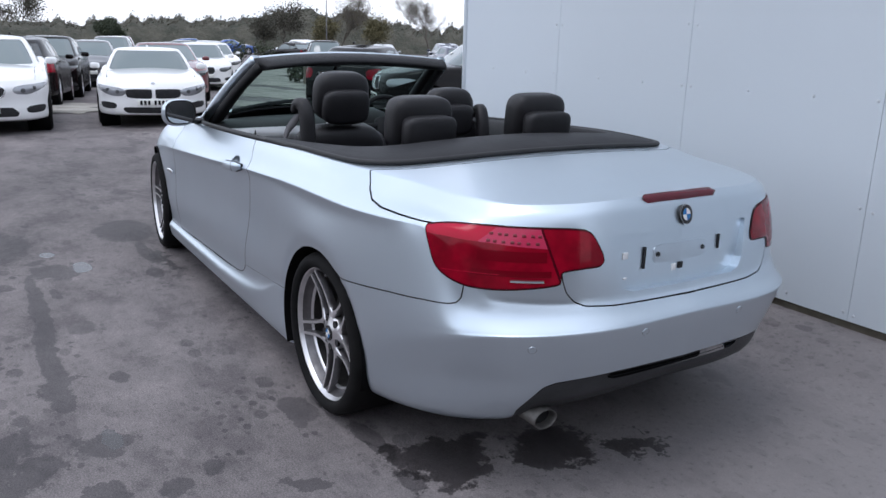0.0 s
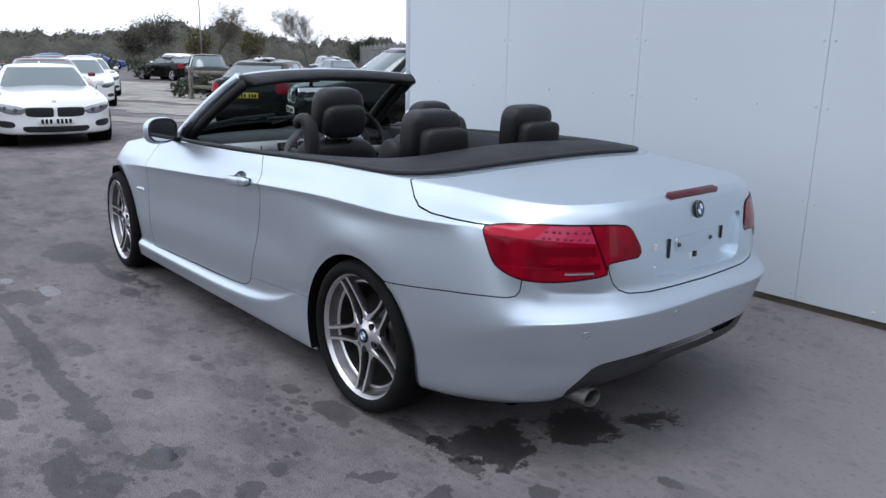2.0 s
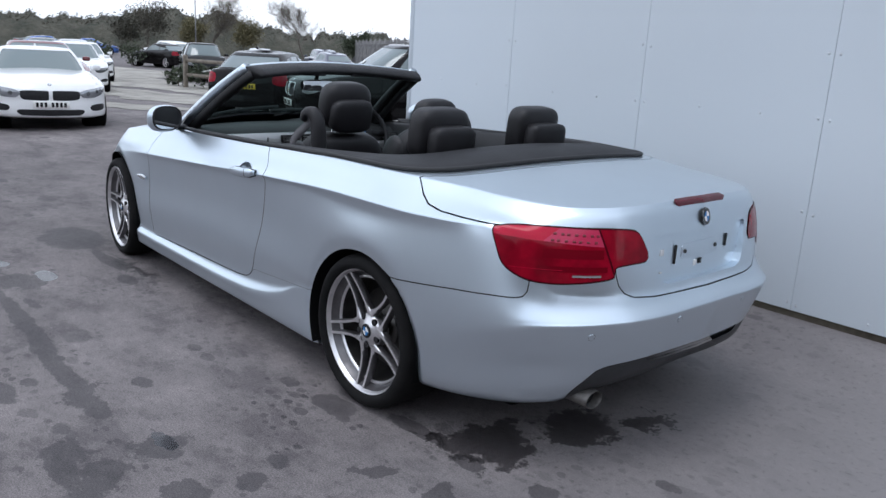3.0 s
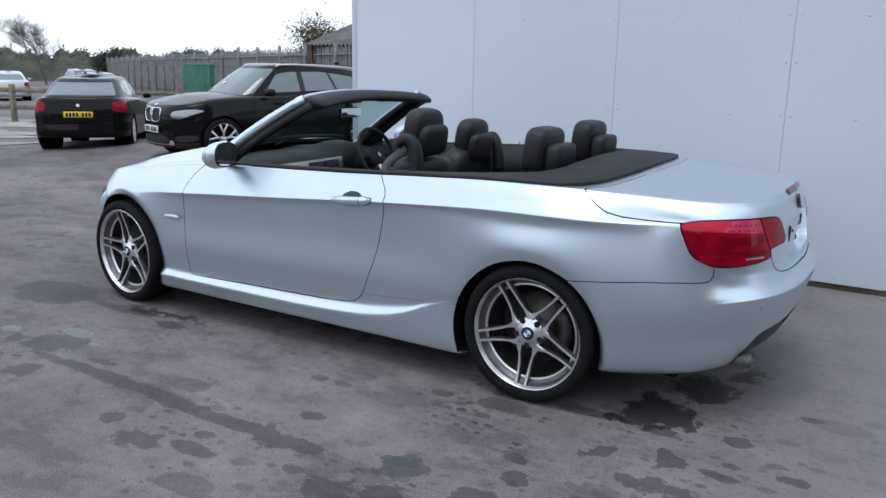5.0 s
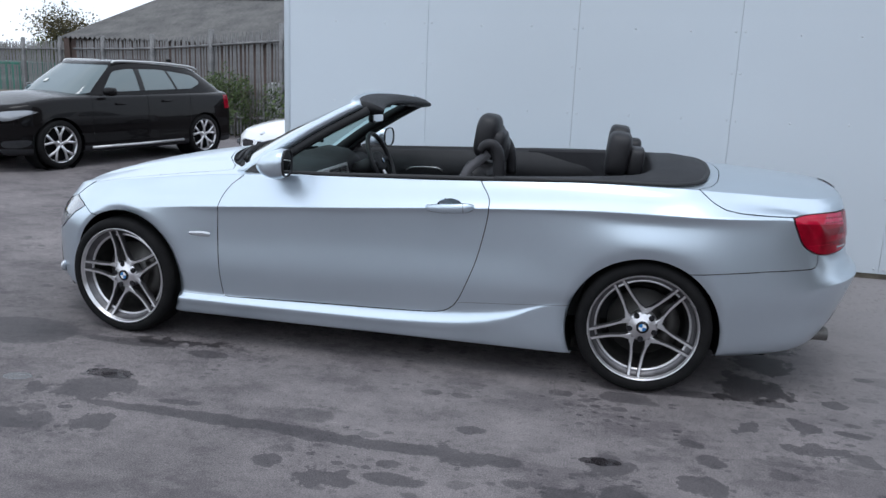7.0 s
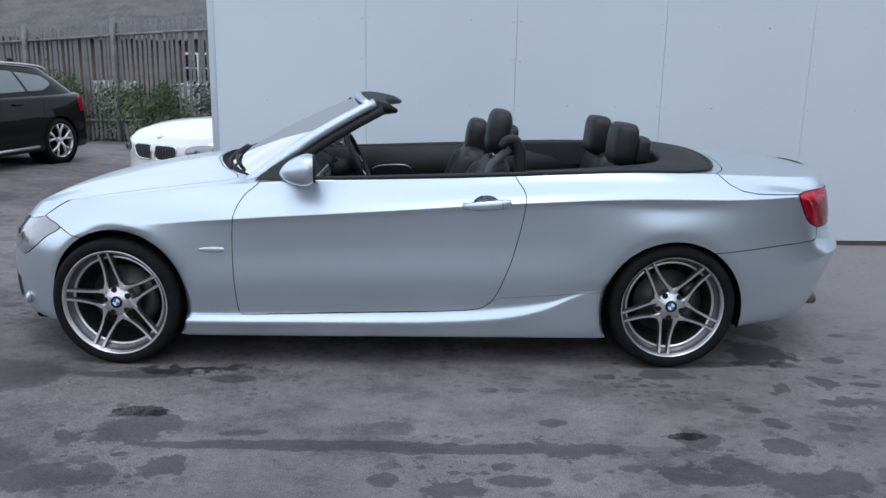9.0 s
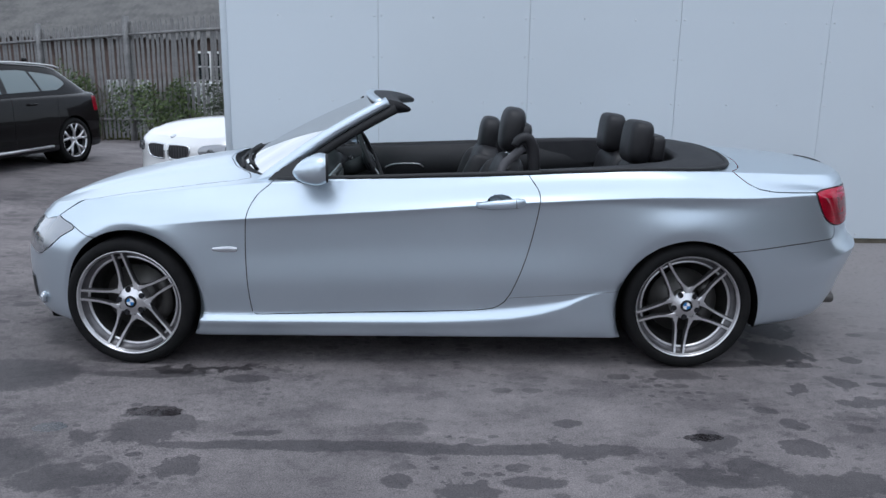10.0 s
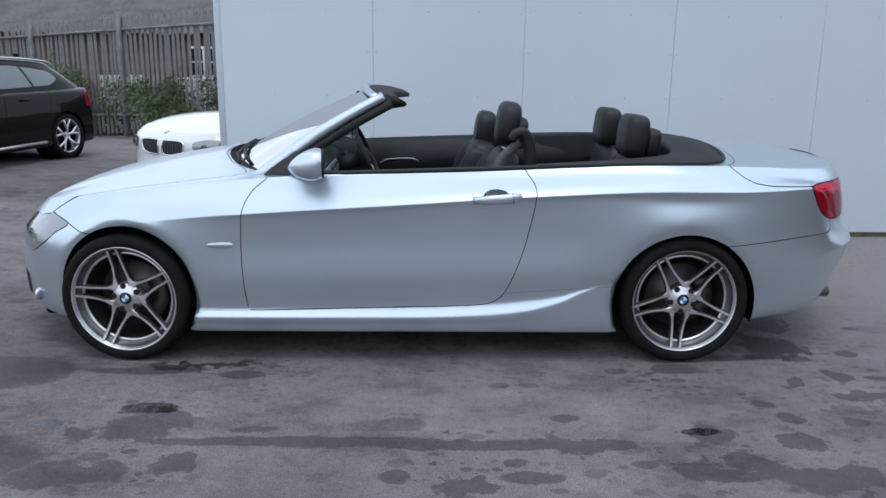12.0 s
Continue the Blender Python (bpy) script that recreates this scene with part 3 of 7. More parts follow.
plan = spline([(-2.165, 0), (-2.13, -0.25), (-2.03, -0.49), (-1.86, -0.69), (-1.63, -0.815), (-1.38, -0.866), (-1.0, -0.884), (-0.3, -0.889),
               (0.5, -0.891), (1.1, -0.893), (1.4, -0.892), (1.75, -0.874), (2.02, -0.82), (2.22, -0.715), (2.35, -0.55), (2.42, -0.33), (2.445, 0)], 420)
seg = np.linalg.norm(np.diff(plan, axis=0), axis=1)
arc = np.concatenate([[0], np.cumsum(seg)])
arc = arc - np.interp(0.5, plan[:, 0], arc) + 0.5          # equals x about the doors
na = np.diff(np.vstack([plan[0] * [1, -1] - [0, 0], plan]), axis=0)
tan = np.gradient(plan, axis=0)
nrm = np.stack([tan[:, 1], -tan[:, 0]], axis=1)
nrm /= np.linalg.norm(nrm, axis=1)[:, None]
nrm[0], nrm[-1] = (-1, 0), (1, 0)
A0, A1 = arc[0], arc[-1]

# heights of the upper edge and crown of bonnet and boot
edge_z = smooth([(-2.2, 0.56), (-2.08, 0.62), (-1.99, 0.668), (-1.84, 0.735), (-1.59, 0.80), (-1.3, 0.852), (-1.03, 0.888), (-0.8, 0.912), (-0.4, 0.938),
                 (-0.06, 0.952), (0.54, 0.975), (1.2, 0.995), (1.5, 0.992), (1.75, 0.972), (2.0, 0.952), (2.2, 0.935), (2.32, 0.922)])
crown = smooth([(-2.2, 0.02), (-1.99, 0.045), (-1.6, 0.062), (-1.2, 0.075), (-0.8, 0.08), (0.5, 0.05), (1.6, 0.048), (2.1, 0.058), (2.3, 0.055)])


def top_z(x, y):
    dome = np.clip((0.50 - 0.10 * np.clip(-x - 1.0, 0, 1) - np.abs(y)) / 0.07, 0, 1) * np.clip((-0.80 - x) / 0.25, 0, 1) * np.clip((x + 2.15) / 0.5, 0, 1)
    return edge_z(x) + crown(x) * (1 - np.minimum(1, np.abs(y) / 0.76) ** 2) + 0.013 * dome * dome * (3 - 2 * dome)


# side section: heights and insets of its lines along the car
LEVELS = [
    (smooth([(A0, .19), (-1.9, .18), (-1.7, .17), (-1.0, .150), (1.0, .150), (1.75, .20), (2.1, .225), (2.32, .235), (2.5, .27), (A1, .29)]),
     smooth([(A0, .16), (-1.7, .12), (-1.0, .10), (1.0, .10), (1.8, .10), (2.3, .16), (A1, .20)])),
    (smooth([(A0, .21), (-1.7, .19), (-1.0, .162), (1.0, .162), (1.75, .22), (2.1, .245), (2.32, .26), (2.5, .30), (A1, .33)]),
     smooth([(A0, .06), (-1.7, .04), (-1.0, .026), (1.0, .028), (1.8, .05), (2.1, .078), (2.3, .115), (A1, .135)])),
    (smooth([(A0, .25), (-1.6, .23), (-1.0, .205), (0.4, .212), (0.9, .26), (1.8, .28), (2.2, .31), (2.4, .34), (A1, .375)]),
     smooth([(A0, .02), (-1.7, .02), (-1.0, .012), (0.5, .012), (0.9, .016), (1.8, .022), (2.1, .046), (2.3, .078), (A1, .084)])),
    (smooth([(A0, .30), (-1.6, .28), (-1.0, .238), (0.0, .240), (0.4, .252), (0.6, .274), (0.75, .312), (0.86, .36), (0.95, .388), (1.8, .37), (2.2, .41), (A1, .42)]),
     smooth([(A0, .0), (-1.7, .014), (-1.0, .004), (0.5, .004), (0.75, .010), (0.88, .016), (1.0, .018), (1.8, .012), (2.1, .030), (2.3, .056), (A1, .058)])),
    (smooth([(A0, .35), (-1.6, .33), (-1.0, .285), (0.0, .30), (0.4, .318), (0.75, .36), (0.95, .41), (1.8, .43), (2.2, .47), (A1, .50)]),
     smooth([(A0, .0), (-1.7, .012), (-1.0, .024), (0.4, .026), (0.8, .021), (1.0, .018), (1.8, .006), (2.1, .016), (2.3, .032), (A1, .034)])),
    (smooth([(A0, .44), (-1.6, .45), (-1.0, .44), (1.0, .48), (1.8, .50), (2.1, .545), (2.3, .580), (2.6, .595), (A1, .612)]),
     smooth([(A0, .0), (-1.7, .008), (-1.38, .002), (-1.0, .009), (-0.7, .0115), (0.8, .0105), (1.1, .005), (1.36, .0), (1.8, .002), (2.3, .0), (A1, .0)])),
    (smooth([(A0, .52), (-1.7, .55), (-1.0, .58), (0, .63), (0.8, .655), (1.36, .690), (1.75, .625), (1.9, .60), (2.1, .585), (2.3, .592), (2.6, .607), (A1, .624)]),
     smooth([(A0, .012), (-1.7, .010), (-1.38, .0), (-1.0, .010), (-0.7, .0195), (0.7, .0205), (1.0, .010), (1.36, -.003), (1.6, .001), (1.8, .004), (2.1, .004), (2.3, .006), (A1, .006)])),
    (smooth([(A0, .57), (-1.7, .63), (-1.38, .67), (-1.0, .705), (0, .775), (0.6, .82), (0.95, .836), (1.36, .830), (1.70, .838), (1.95, .845), (2.05, .81), (2.2, .65), (2.3, .632), (2.5, .632), (A1, .648)]),
     smooth([(A0, .03), (-1.7, .026), (-1.38, .012), (-1.0, .013), (0.6, .014), (0.95, .0150), (1.36, .0185), (1.70, .0250), (1.9, .0310), (2.05, .036), (2.2, .032), (2.4, .033), (A1, .036)])),
    (smooth([(A0, .60), (-1.7, .665), (-1.38, .70), (-1.0, .738), (0, .807), (0.6, .848), (1.3, .876), (1.58, .876), (1.80, .880), (1.98, .884), (2.08, .86), (2.22, .72), (2.3, .685), (A1, .672)]),
     smooth([(A0, .055), (-1.7, .042), (-1.38, .022), (-1.0, .0125), (-0.76, .004), (0.0, .001), (0.6, .0), (1.3, .006), (1.6, .014), (1.85, .030), (2.0, .044), (2.15, .048), (2.4, .055), (A1, .066)])),
    (smooth([(A0, .63), (-1.7, .70), (-1.38, .75), (-1.0, .79), (0, .845), (0.6, .882), (1.3, .915), (1.85, .905), (2.0, .902), (2.15, .87), (2.3, .80), (A1, .80)]),
     smooth([(A0, .085), (-1.7, .062), (-1.38, .042), (-1.0, .030), (0.6, .022), (1.3, .028), (1.85, .070), (2.0, .070), (2.15, .062), (2.4, .068), (A1, .085)])),
    (smooth([(A0, .67), (-1.7, .745), (-1.38, .80), (-1.0, .84), (0, .905), (0.6, .94), (1.3, .965), (1.85, .935), (2.1, .915), (2.4, .940), (A1, .952)]),
     smooth([(A0, .12), (-1.7, .092), (-1.38, .072), (-1.0, .060), (0.6, .048), (1.3, .056), (1.85, .125), (2.1, .112), (2.4, .112), (A1, .116)])),
]
rim_d = smooth([(A0, .155), (-1.8, .13), (-1.38, .115), (-1.0, .10), (-0.6, .078), (0.6, .070), (1.2, .082), (1.5, .11), (1.85, .175), (2.1, .165), (2.4, .14), (A1, .135)])

recess_shape = outline_sdf([(2.692, .868), (2.704, .84), (2.727, .735), (2.748, .704), (2.79, .692), (3.8, .692), (3.8, .870), (2.75, .870), (2.70, .870)], 120, False)


def recess_depth(z):
    """How far the number plate hollow lies behind the face of the boot lid: its floor stands upright."""
    return 0.013 + 0.13 * max(0.0, 0.872 - z)


FRONT_ARCH, REAR_ARCH = (-1.378, 0.330, 0.342, 0.356), (1.372, 0.312, 0.357, 0.354)


def arch_roll(x, z):
    """How far the skin rolls inwards close to the wheel openings."""
    out = 0.0
    for cx, cz, rx, rz in (FRONT_ARCH, REAR_ARCH):
        e = (math.hypot((x - cx) / rx, (z - cz) / rz) - 1) * rx
        k = min(1.0, max(0.0, (0.036 - e) / 0.036))
        out = max(out, 0.014 * k ** 1.5)
    return out


NV = 74
verts, faces, cols = [], [], []
for i, a in enumerate(arc):
    b, q = plan[i], nrm[i]
    dr = float(rim_d(a))
    r = b - q * dr
    zr = float(top_z(r[0], r[1]))
    zk = [float(z(a)) for z, d in LEVELS] + [zr]
    dk = [float(d(a)) for z, d in LEVELS] + [dr]
    for k in range(1, len(zk)):
        zk[k] = max(zk[k], zk[k - 1] + 0.004)
    if zk[-2] > zr - 0.012:                      # keep the last levels below the rim
        zk = [min(z, zr - 0.012 * (len(zk) - 1 - k)) if k < len(zk) - 1 else zr for k, z in enumerate(zk)]
    ks = np.arange(len(zk))
    K = 8                                        # the side crease, kept crisp
    n0 = round(NV * 0.68)
    lo, hi = np.linspace(0, K, n0), np.linspace(K, len(zk) - 1, NV - n0 + 1)[1:]
    zz = np.concatenate([smooth(list(zip(ks[:K + 1], zk[:K + 1])))(lo), smooth(list(zip(ks[K:], zk[K:])))(hi)])
    dd = np.concatenate([smooth(list(zip(ks[:K + 1], dk[:K + 1])))(lo), smooth(list(zip(ks[K:], dk[K:])))(hi)])
    col = []
    for z, d in zip(zz, dd):
        d += arch_roll(b[0], z)
        c = b - q * d
        y = min(c[1], 0.0)
        verts.append((c[0], y, z, a, 0.0))
        col.append(len(verts) - 1)
    for w in (0.02, 0.05, 0.09, 0.14, 0.19, 0.23, 0.27, 0.31, 0.35, 0.39, 0.43, 0.47, 0.52, 0.60, 0.70, 0.80, 0.90, 1.0):
        y = min(r[1], 0.0) * (1 - w)
        verts.append((r[0], y, float(top_z(r[0], y)), a, 1.0))
        col.append(len(verts) - 1)
    cols.append(col)
for i in range(len(cols) - 1):
    for k in range(len(cols[0]) - 1):
        faces.append((cols[i][k], cols[i + 1][k], cols[i + 1][k + 1], cols[i][k + 1]))
skin = Skin(verts, faces)
BIG = 9.0


def on_side(f, lo=-9, hi=9):
    """An outline in (along, height) that holds for the side skin alone."""
    return lambda q: np.where((q[:, 3] > lo) & (q[:, 3] < hi), f(q[:, 3], q[:, 2]), BIG)


def ellipse(cx, cz, rx, rz):
    return lambda q: np.where(q[:, 1] < -0.45, (np.sqrt(((q[:, 0] - cx) / rx) ** 2 + ((q[:, 2] - cz) / rz) ** 2) - 1) * rx, BIG)


live = skin.faces
for e in (FRONT_ARCH, REAR_ARCH):
    gone, live = skin.split(live, ellipse(*e))

GAP = 0.0021
strips = []


def cut_panel(h, gap=GAP):
    global live
    inner, strip, live = skin.panel(live, h, gap)
    strips.append(strip)
    return inner


# cockpit opening: behind the cowl, inside the belt, ahead of the boot lid
cabin = outline_sdf([(-1.0, 0.0), (-0.98, -0.25), (-0.90, -0.48), (-0.78, -0.64), (-0.60, -0.755), (-0.3, -0.80), (0.3, -0.812), (0.9, -0.806), (1.25, -0.785), (1.45, -0.75),
                     (1.56, -0.68), (1.62, -0.55), (1.66, -0.3), (1.675, 0.0), (1.6, 0.3), (0.3, 0.5), (-0.9, 0.3)], 160)
_, live = skin.split(live, lambda q: np.where(q[:, 2] > 0.86, cabin(q[:, 0], q[:, 1]), BIG))

lamp_shape = outline_sdf([(2.022, .882), (2.040, .892), (2.10, .899), (2.25, .904), (2.44, .904), (2.575, .899), (2.625, .885), (2.652, .848), (2.671, .808), (2.657, .785), (2.60, .780), (2.54, .775),
                          (2.513, .767), (2.512, .742), (2.495, .732), (2.40, .721), (2.28, .714), (2.19, .718), (2.125, .737), (2.075, .770), (2.042, .83)], 180)
lamp_faces = cut_panel(on_side(lamp_shape, 1.8), 0.0016)
door_shape = outline_sdf([(-0.672, .93), (-0.672, 1.02), (-0.2, 1.05), (0.3, 1.05), (0.545, 1.03), (0.566, .968), (0.610, .90), (0.615, .84), (0.600, .74), (0.562, .58), (0.510, .44),
                          (0.478, .372), (0.440, .330), (0.38, .308), (0.2, .297), (-0.2, .288), (-0.6, .277), (-0.765, .274), (-0.785, .30), (-0.80, .45), (-0.803, .62), (-0.79, .77), (-0.745, .86)], 260)
door_faces = cut_panel(lambda q: np.where(np.abs(q[:, 3]) < 1.2, door_shape(q[:, 3], q[:, 2]), BIG))

CUP = (0.425, 0.846, 0.064, 0.037)
_, door_faces = skin.split(door_faces, lambda q: np.where(np.abs(q[:, 3]) < 1.2, np.sqrt(((q[:, 3] - CUP[0]) / CUP[2]) ** 2 + ((q[:, 2] - CUP[1]) / CUP[3]) ** 2) - 1, BIG))

boot_side = outline_sdf([(1.30, 1.3), (1.575, 1.0), (1.612, .968), (1.652, .936), (1.705, .911), (1.78, .899), (1.88, .895), (2.0, .892), (2.3, .892), (2.512, .79), (2.517, .745), (2.532, .708), (2.56, .680), (2.60, .666),
                         (2.70, .660), (2.9, .660), (3.8, .664), (3.8, 1.3)], 200, False)
boot_faces = cut_panel(lambda q: np.where(q[:, 3] > 1.2, np.maximum(boot_side(q[:, 3], q[:, 2]), np.where(q[:, 2] > 0.93, 0.055 - cabin(q[:, 0], q[:, 1]), -BIG)), BIG))

recess_faces, boot_faces = skin.split(boot_faces, lambda q: np.where(q[:, 3] > 2.6, recess_shape(q[:, 3], q[:, 2]), BIG))

bonnet_shape = outline_sdf([(-3.0, 0.5), (-3.0, -0.35), (-2.02, -0.40), (-1.93, -0.52), (-1.80, -0.63), (-1.55, -0.70), (-1.2, -0.725), (-0.86, -0.715), (-0.80, -0.69), (-0.82, -0.62),
                            (-0.93, -0.45), (-1.00, -0.25), (-1.02, 0.0), (-1.02, 0.5)], 160, False)
bonnet_faces = cut_panel(lambda q: np.where(q[:, 2] > np.where(q[:, 3] < -2.2, 0.60, 0.68), bonnet_shape(q[:, 0], q[:, 1]), BIG))

bumper_shape = outline_sdf([(1.5, .598), (1.6, .612), (1.9, .645), (2.05, .655), (2.135, .658), (2.163, .664), (2.177, .682), (2.18, .72), (2.2, .80), (2.56, .80), (3.8, .80), (3.8, 0.0), (1.5, 0.0)], 200, False)
rear_bumper = cut_panel(lambda q: np.where(q[:, 3] > 1.45, bumper_shape(q[:, 3], q[:, 2]), BIG))
live_keep, live = live, rear_bumper
insert_shape = outline_sdf([(2.345, 0.0), (2.36, .22), (2.385, .298), (2.425, .345), (2.475, .398), (2.515, .414), (2.58, .422), (2.75, .434), (3.8, .448), (3.8, 0.0)], 120, False)
insert_faces = cut_panel(lambda q: np.where(q[:, 3] > 1.9, insert_shape(q[:, 3], q[:, 2]), BIG), 0.0015)
rear_bumper = live
live = insert_faces
slot_shape = outline_sdf([(2.74, .405), (2.70, .419), (2.72, .428), (2.8, .430), (3.8, .436), (3.8, .408)], 80, False)
slot_faces = cut_panel(lambda q: np.where(q[:, 3] > 1.9, slot_shape(q[:, 3], q[:, 2]), BIG), 0.0015)
insert_faces = live
live = live_keep

head_shape = outline_sdf([(-1.70, .676), (-1.81, .704), (-1.95, .716), (-2.2, .67), (-2.36, .61), (-2.30, .552), (-2.1, .525), (-1.97, .518), (-1.87, .560), (-1.78, .625)], 120)
head_faces = cut_panel(on_side(head_shape, -9, -1.5), 0.0018)
nose_shape = outline_sdf([(-1.40, .62), (-1.60, .645), (-1.70, .68), (-1.9, .64), (-2.2, .60), (-2.4, .60), (-3.3, .60), (-3.3, 0), (-1.40, 0)], 80, False)
front_bumper = cut_panel(lambda q: np.where(q[:, 3] < -1.42, nose_shape(q[:, 3], q[:, 2]), BIG))
sill_shape = outline_sdf([(-1.3, .271), (-0.785, .271), (-0.5, .276), (0.2, .295), (0.36, .303), (0.445, .330), (0.478, .362), (0.5, .367), (0.8, .387), (1.1, .409), (1.1, 0.0), (-1.3, 0.0)], 160, False)
sill_faces = cut_panel(lambda q: np.where(np.abs(q[:, 3]) < 1.2, sill_shape(q[:, 3], q[:, 2]), BIG), 0.0007)
wing_faces = [f for f in live if np.mean([skin.p[i][3] for i in f]) < 0]
quarter_faces = [f for f in live if np.mean([skin.p[i][3] for i in f]) >= 0]

for nm, fs in (("front_wing", wing_faces), ("door", door_faces), ("quarter_panel", quarter_faces), ("sill", sill_faces)):
    for mir in (False, True):
        ob = part(nm, skin.mesh(nm, fs, M_SILVER, mirror=mir), M_SILVER, car)
        if nm == "door":
            if mir:
                door_right = ob
            else:
                door_left = ob
for nm, fs, mat, lab in (("bonnet", bonnet_faces, M_SILVER, ""), ("boot_lid", boot_faces, M_SILVER, ""), ("rear_bumper", rear_bumper, M_SILVER, ""), ("front_bumper", front_bumper, M_SILVER, ""),
                         ("bumper_insert", insert_faces, M_DIFFUSER, "dark grey lower bumper insert")):
    ob = part(nm, skin.mesh(nm, fs, mat, both=True), mat, car, lab)
    if nm == "boot_lid":
        boot_lid = ob
    if nm == "rear_bumper":
        bumper_r = ob
    if nm == "front_bumper":
        bumper_f = ob
part("plate_hollow", skin.mesh("plate_hollow", recess_faces, M_SILVER, both=True, shift=lambda p: -recess_depth(p[2])), M_SILVER, boot_lid, "hollow for the missing number plate")
edge_use = collections.Counter(tuple(sorted((f[k], f[(k + 1) % len(f)]))) for f in recess_faces for k in range(len(f)))
rv, rf = [], []
for (i, j), n in edge_use.items():
    if n == 1 and not (abs(skin.p[i][1]) < 1e-4 and abs(skin.p[j][1]) < 1e-4):
        for sy in (1, -1):
            k = len(rv)
            for q in (i, j, j, i):
                deep = recess_depth(skin.p[q][2]) if len(rv) - k > 1 else 0.0
                rv.append((skin.p[q][:3] - deep * skin.n[q]) * np.array([1, sy, 1]))
            rf.append((k, k + 1, k + 2, k + 3))
part("hollow_edge", mesh_from("hollow_edge", rv, rf, M_SILVER, flat=True), M_SILVER, boot_lid)
part("bumper_slot", skin.mesh("bumper_slot", slot_faces, M_SEAM, both=True, shift=-0.03), M_SEAM, car, "black air slot")
def islands(fs):
    """Groups of faces that hang together."""
    root = {}

    def find(i):
        while root.setdefault(i, i) != i:
            root[i] = root[root[i]]
            i = root[i]
        return i
    for f in fs:
        for i in f[1:]:
            root[find(i)] = find(f[0])
    out = {}
    for f in fs:
        out.setdefault(find(f[0]), []).append(f)
    return list(out.values())


for strip in strips:
    for piece in islands(strip):
        for mir in (False, True):
            part("panel_gap", skin.mesh("panel_gap", piece, M_SEAM, mirror=mir, shift=-0.009), M_SEAM, car, "dark gap between the panels")

# arch lips: a short return of the wing edge round each wheel
for nm, e, a0, a1 in (("front_arch_lip", FRONT_ARCH, -25, 204), ("rear_arch_lip", REAR_ARCH, -15, 203)):
    for sgn in (-1, 1):
        rows = []
        for k in range(61):
            th = radians(a0 + (a1 - a0) * k / 60)
            x, z = e[0] + e[2] * math.cos(th), e[1] + e[3] * math.sin(th)
            yo = float(np.interp(x, plan[:, 0], plan[:, 1])) if -1.9 < x < 2.0 else -0.86
            zz = z
            rows.append([(x, -sgn * (yo + 0.012), zz), (x, -sgn * (yo + 0.05), zz), (x, -sgn * (yo + 0.30), zz), (x, -sgn * (yo + 0.32), zz)])
        if sgn < 0:
            rows = [r[::-1] for r in rows]
        part(nm, grid_mesh(nm, rows, M_LINER), M_LINER, car, "black wheel arch lining")


def lamp_slant(q):
    return q[:, 3] - (2.44 + (0.903 - q[:, 2]) * 0.43)


edge_faces, lens_faces = skin.split(lamp_faces, lambda q: -lamp_shape(q[:, 3], q[:, 2]) - 0.0055)
outer_lens, inner_lens = skin.split(lens_faces, lambda q: lamp_slant(q) - 0.0045)
outer_lens, lamp_bar = skin.split(outer_lens, lambda q: lamp_slant(q) + 0.0045)
upper_lens, lower_lens = skin.split(outer_lens, lambda q: 0.866 - 0.052 * (q[:, 3] - 2.01) - q[:, 2])
diode_panel, upper_lens = skin.split(upper_lens, lambda q: 2.215 + 1.5 * np.maximum(0, q[:, 2] - 0.858) - q[:, 3])
edge_out, edge_in = skin.split(edge_faces, lamp_slant)


def lamp(mir):
    o = part("tail_lamp", skin.mesh("tail_lamp", lower_lens, M_LAMP_RED, mirror=mir, shift=0.004), M_LAMP_RED, car, "glossy red tail lamp lens")
    # upper lens in a lighter red: the sky it reflects, as colour
    part("upper_lens", skin.mesh("upper_lens", upper_lens, M_LAMP_LIGHTER, mirror=mir, shift=0.0045), M_LAMP_LIGHTER, o, "upper red lens with reflected sky in its colour")
    part("diode_panel", skin.mesh("diode_panel", diode_panel, M_LAMP_PINK, mirror=mir, shift=0.0045), M_LAMP_PINK, o, "pinkish panel of light diodes")
    part("lens_edge", skin.mesh("lens_edge", edge_out, M_LAMP_DARK, mirror=mir, shift=0.003), M_LAMP_DARK, o, "dark lens edge")
    part("lamp_divider", skin.mesh("lamp_divider", lamp_bar, M_LAMP_DARK, mirror=mir, shift=0.002), M_LAMP_DARK, o, "dark dividing gap")
    i = part("tail_lamp_inner", skin.mesh("tail_lamp_inner", inner_lens, M_LAMP_RED, mirror=mir, shift=0.004), M_LAMP_RED, boot_lid, "red lamp lens on the boot lid")
    part("lens_edge", skin.mesh("lens_edge", edge_in, M_LAMP_DARK, mirror=mir, shift=0.003), M_LAMP_DARK, i, "dark lens edge")
    return o, i


tail_lamps = [lamp(False), lamp(True)]
for mir in (False, True):
    part("headlamp", skin.mesh("headlamp", head_faces, M_LAMP_GREY, mirror=mir, shift=0.003), M_LAMP_GREY, car, "clear headlamp")


def skin_point(a, z):
    """A place on the left side skin and its outward normal, from the place along the car and the height."""
    i = int(np.argmin(np.abs(arc - a)))
    col = [skin.p[k] for k in cols[i][:NV]]
    zs = [c[2] for c in col]
    k = int(np.clip(np.searchsorted(zs, z), 1, NV - 1))
    t = (z - zs[k - 1]) / max(zs[k] - zs[k - 1], 1e-6)
    p = col[k - 1][:3] * (1 - t) + col[k][:3] * t
    n = skin.n[cols[i][k - 1]] * (1 - t) + skin.n[cols[i][k]] * t
    return Vector(p), Vector(n).normalized()


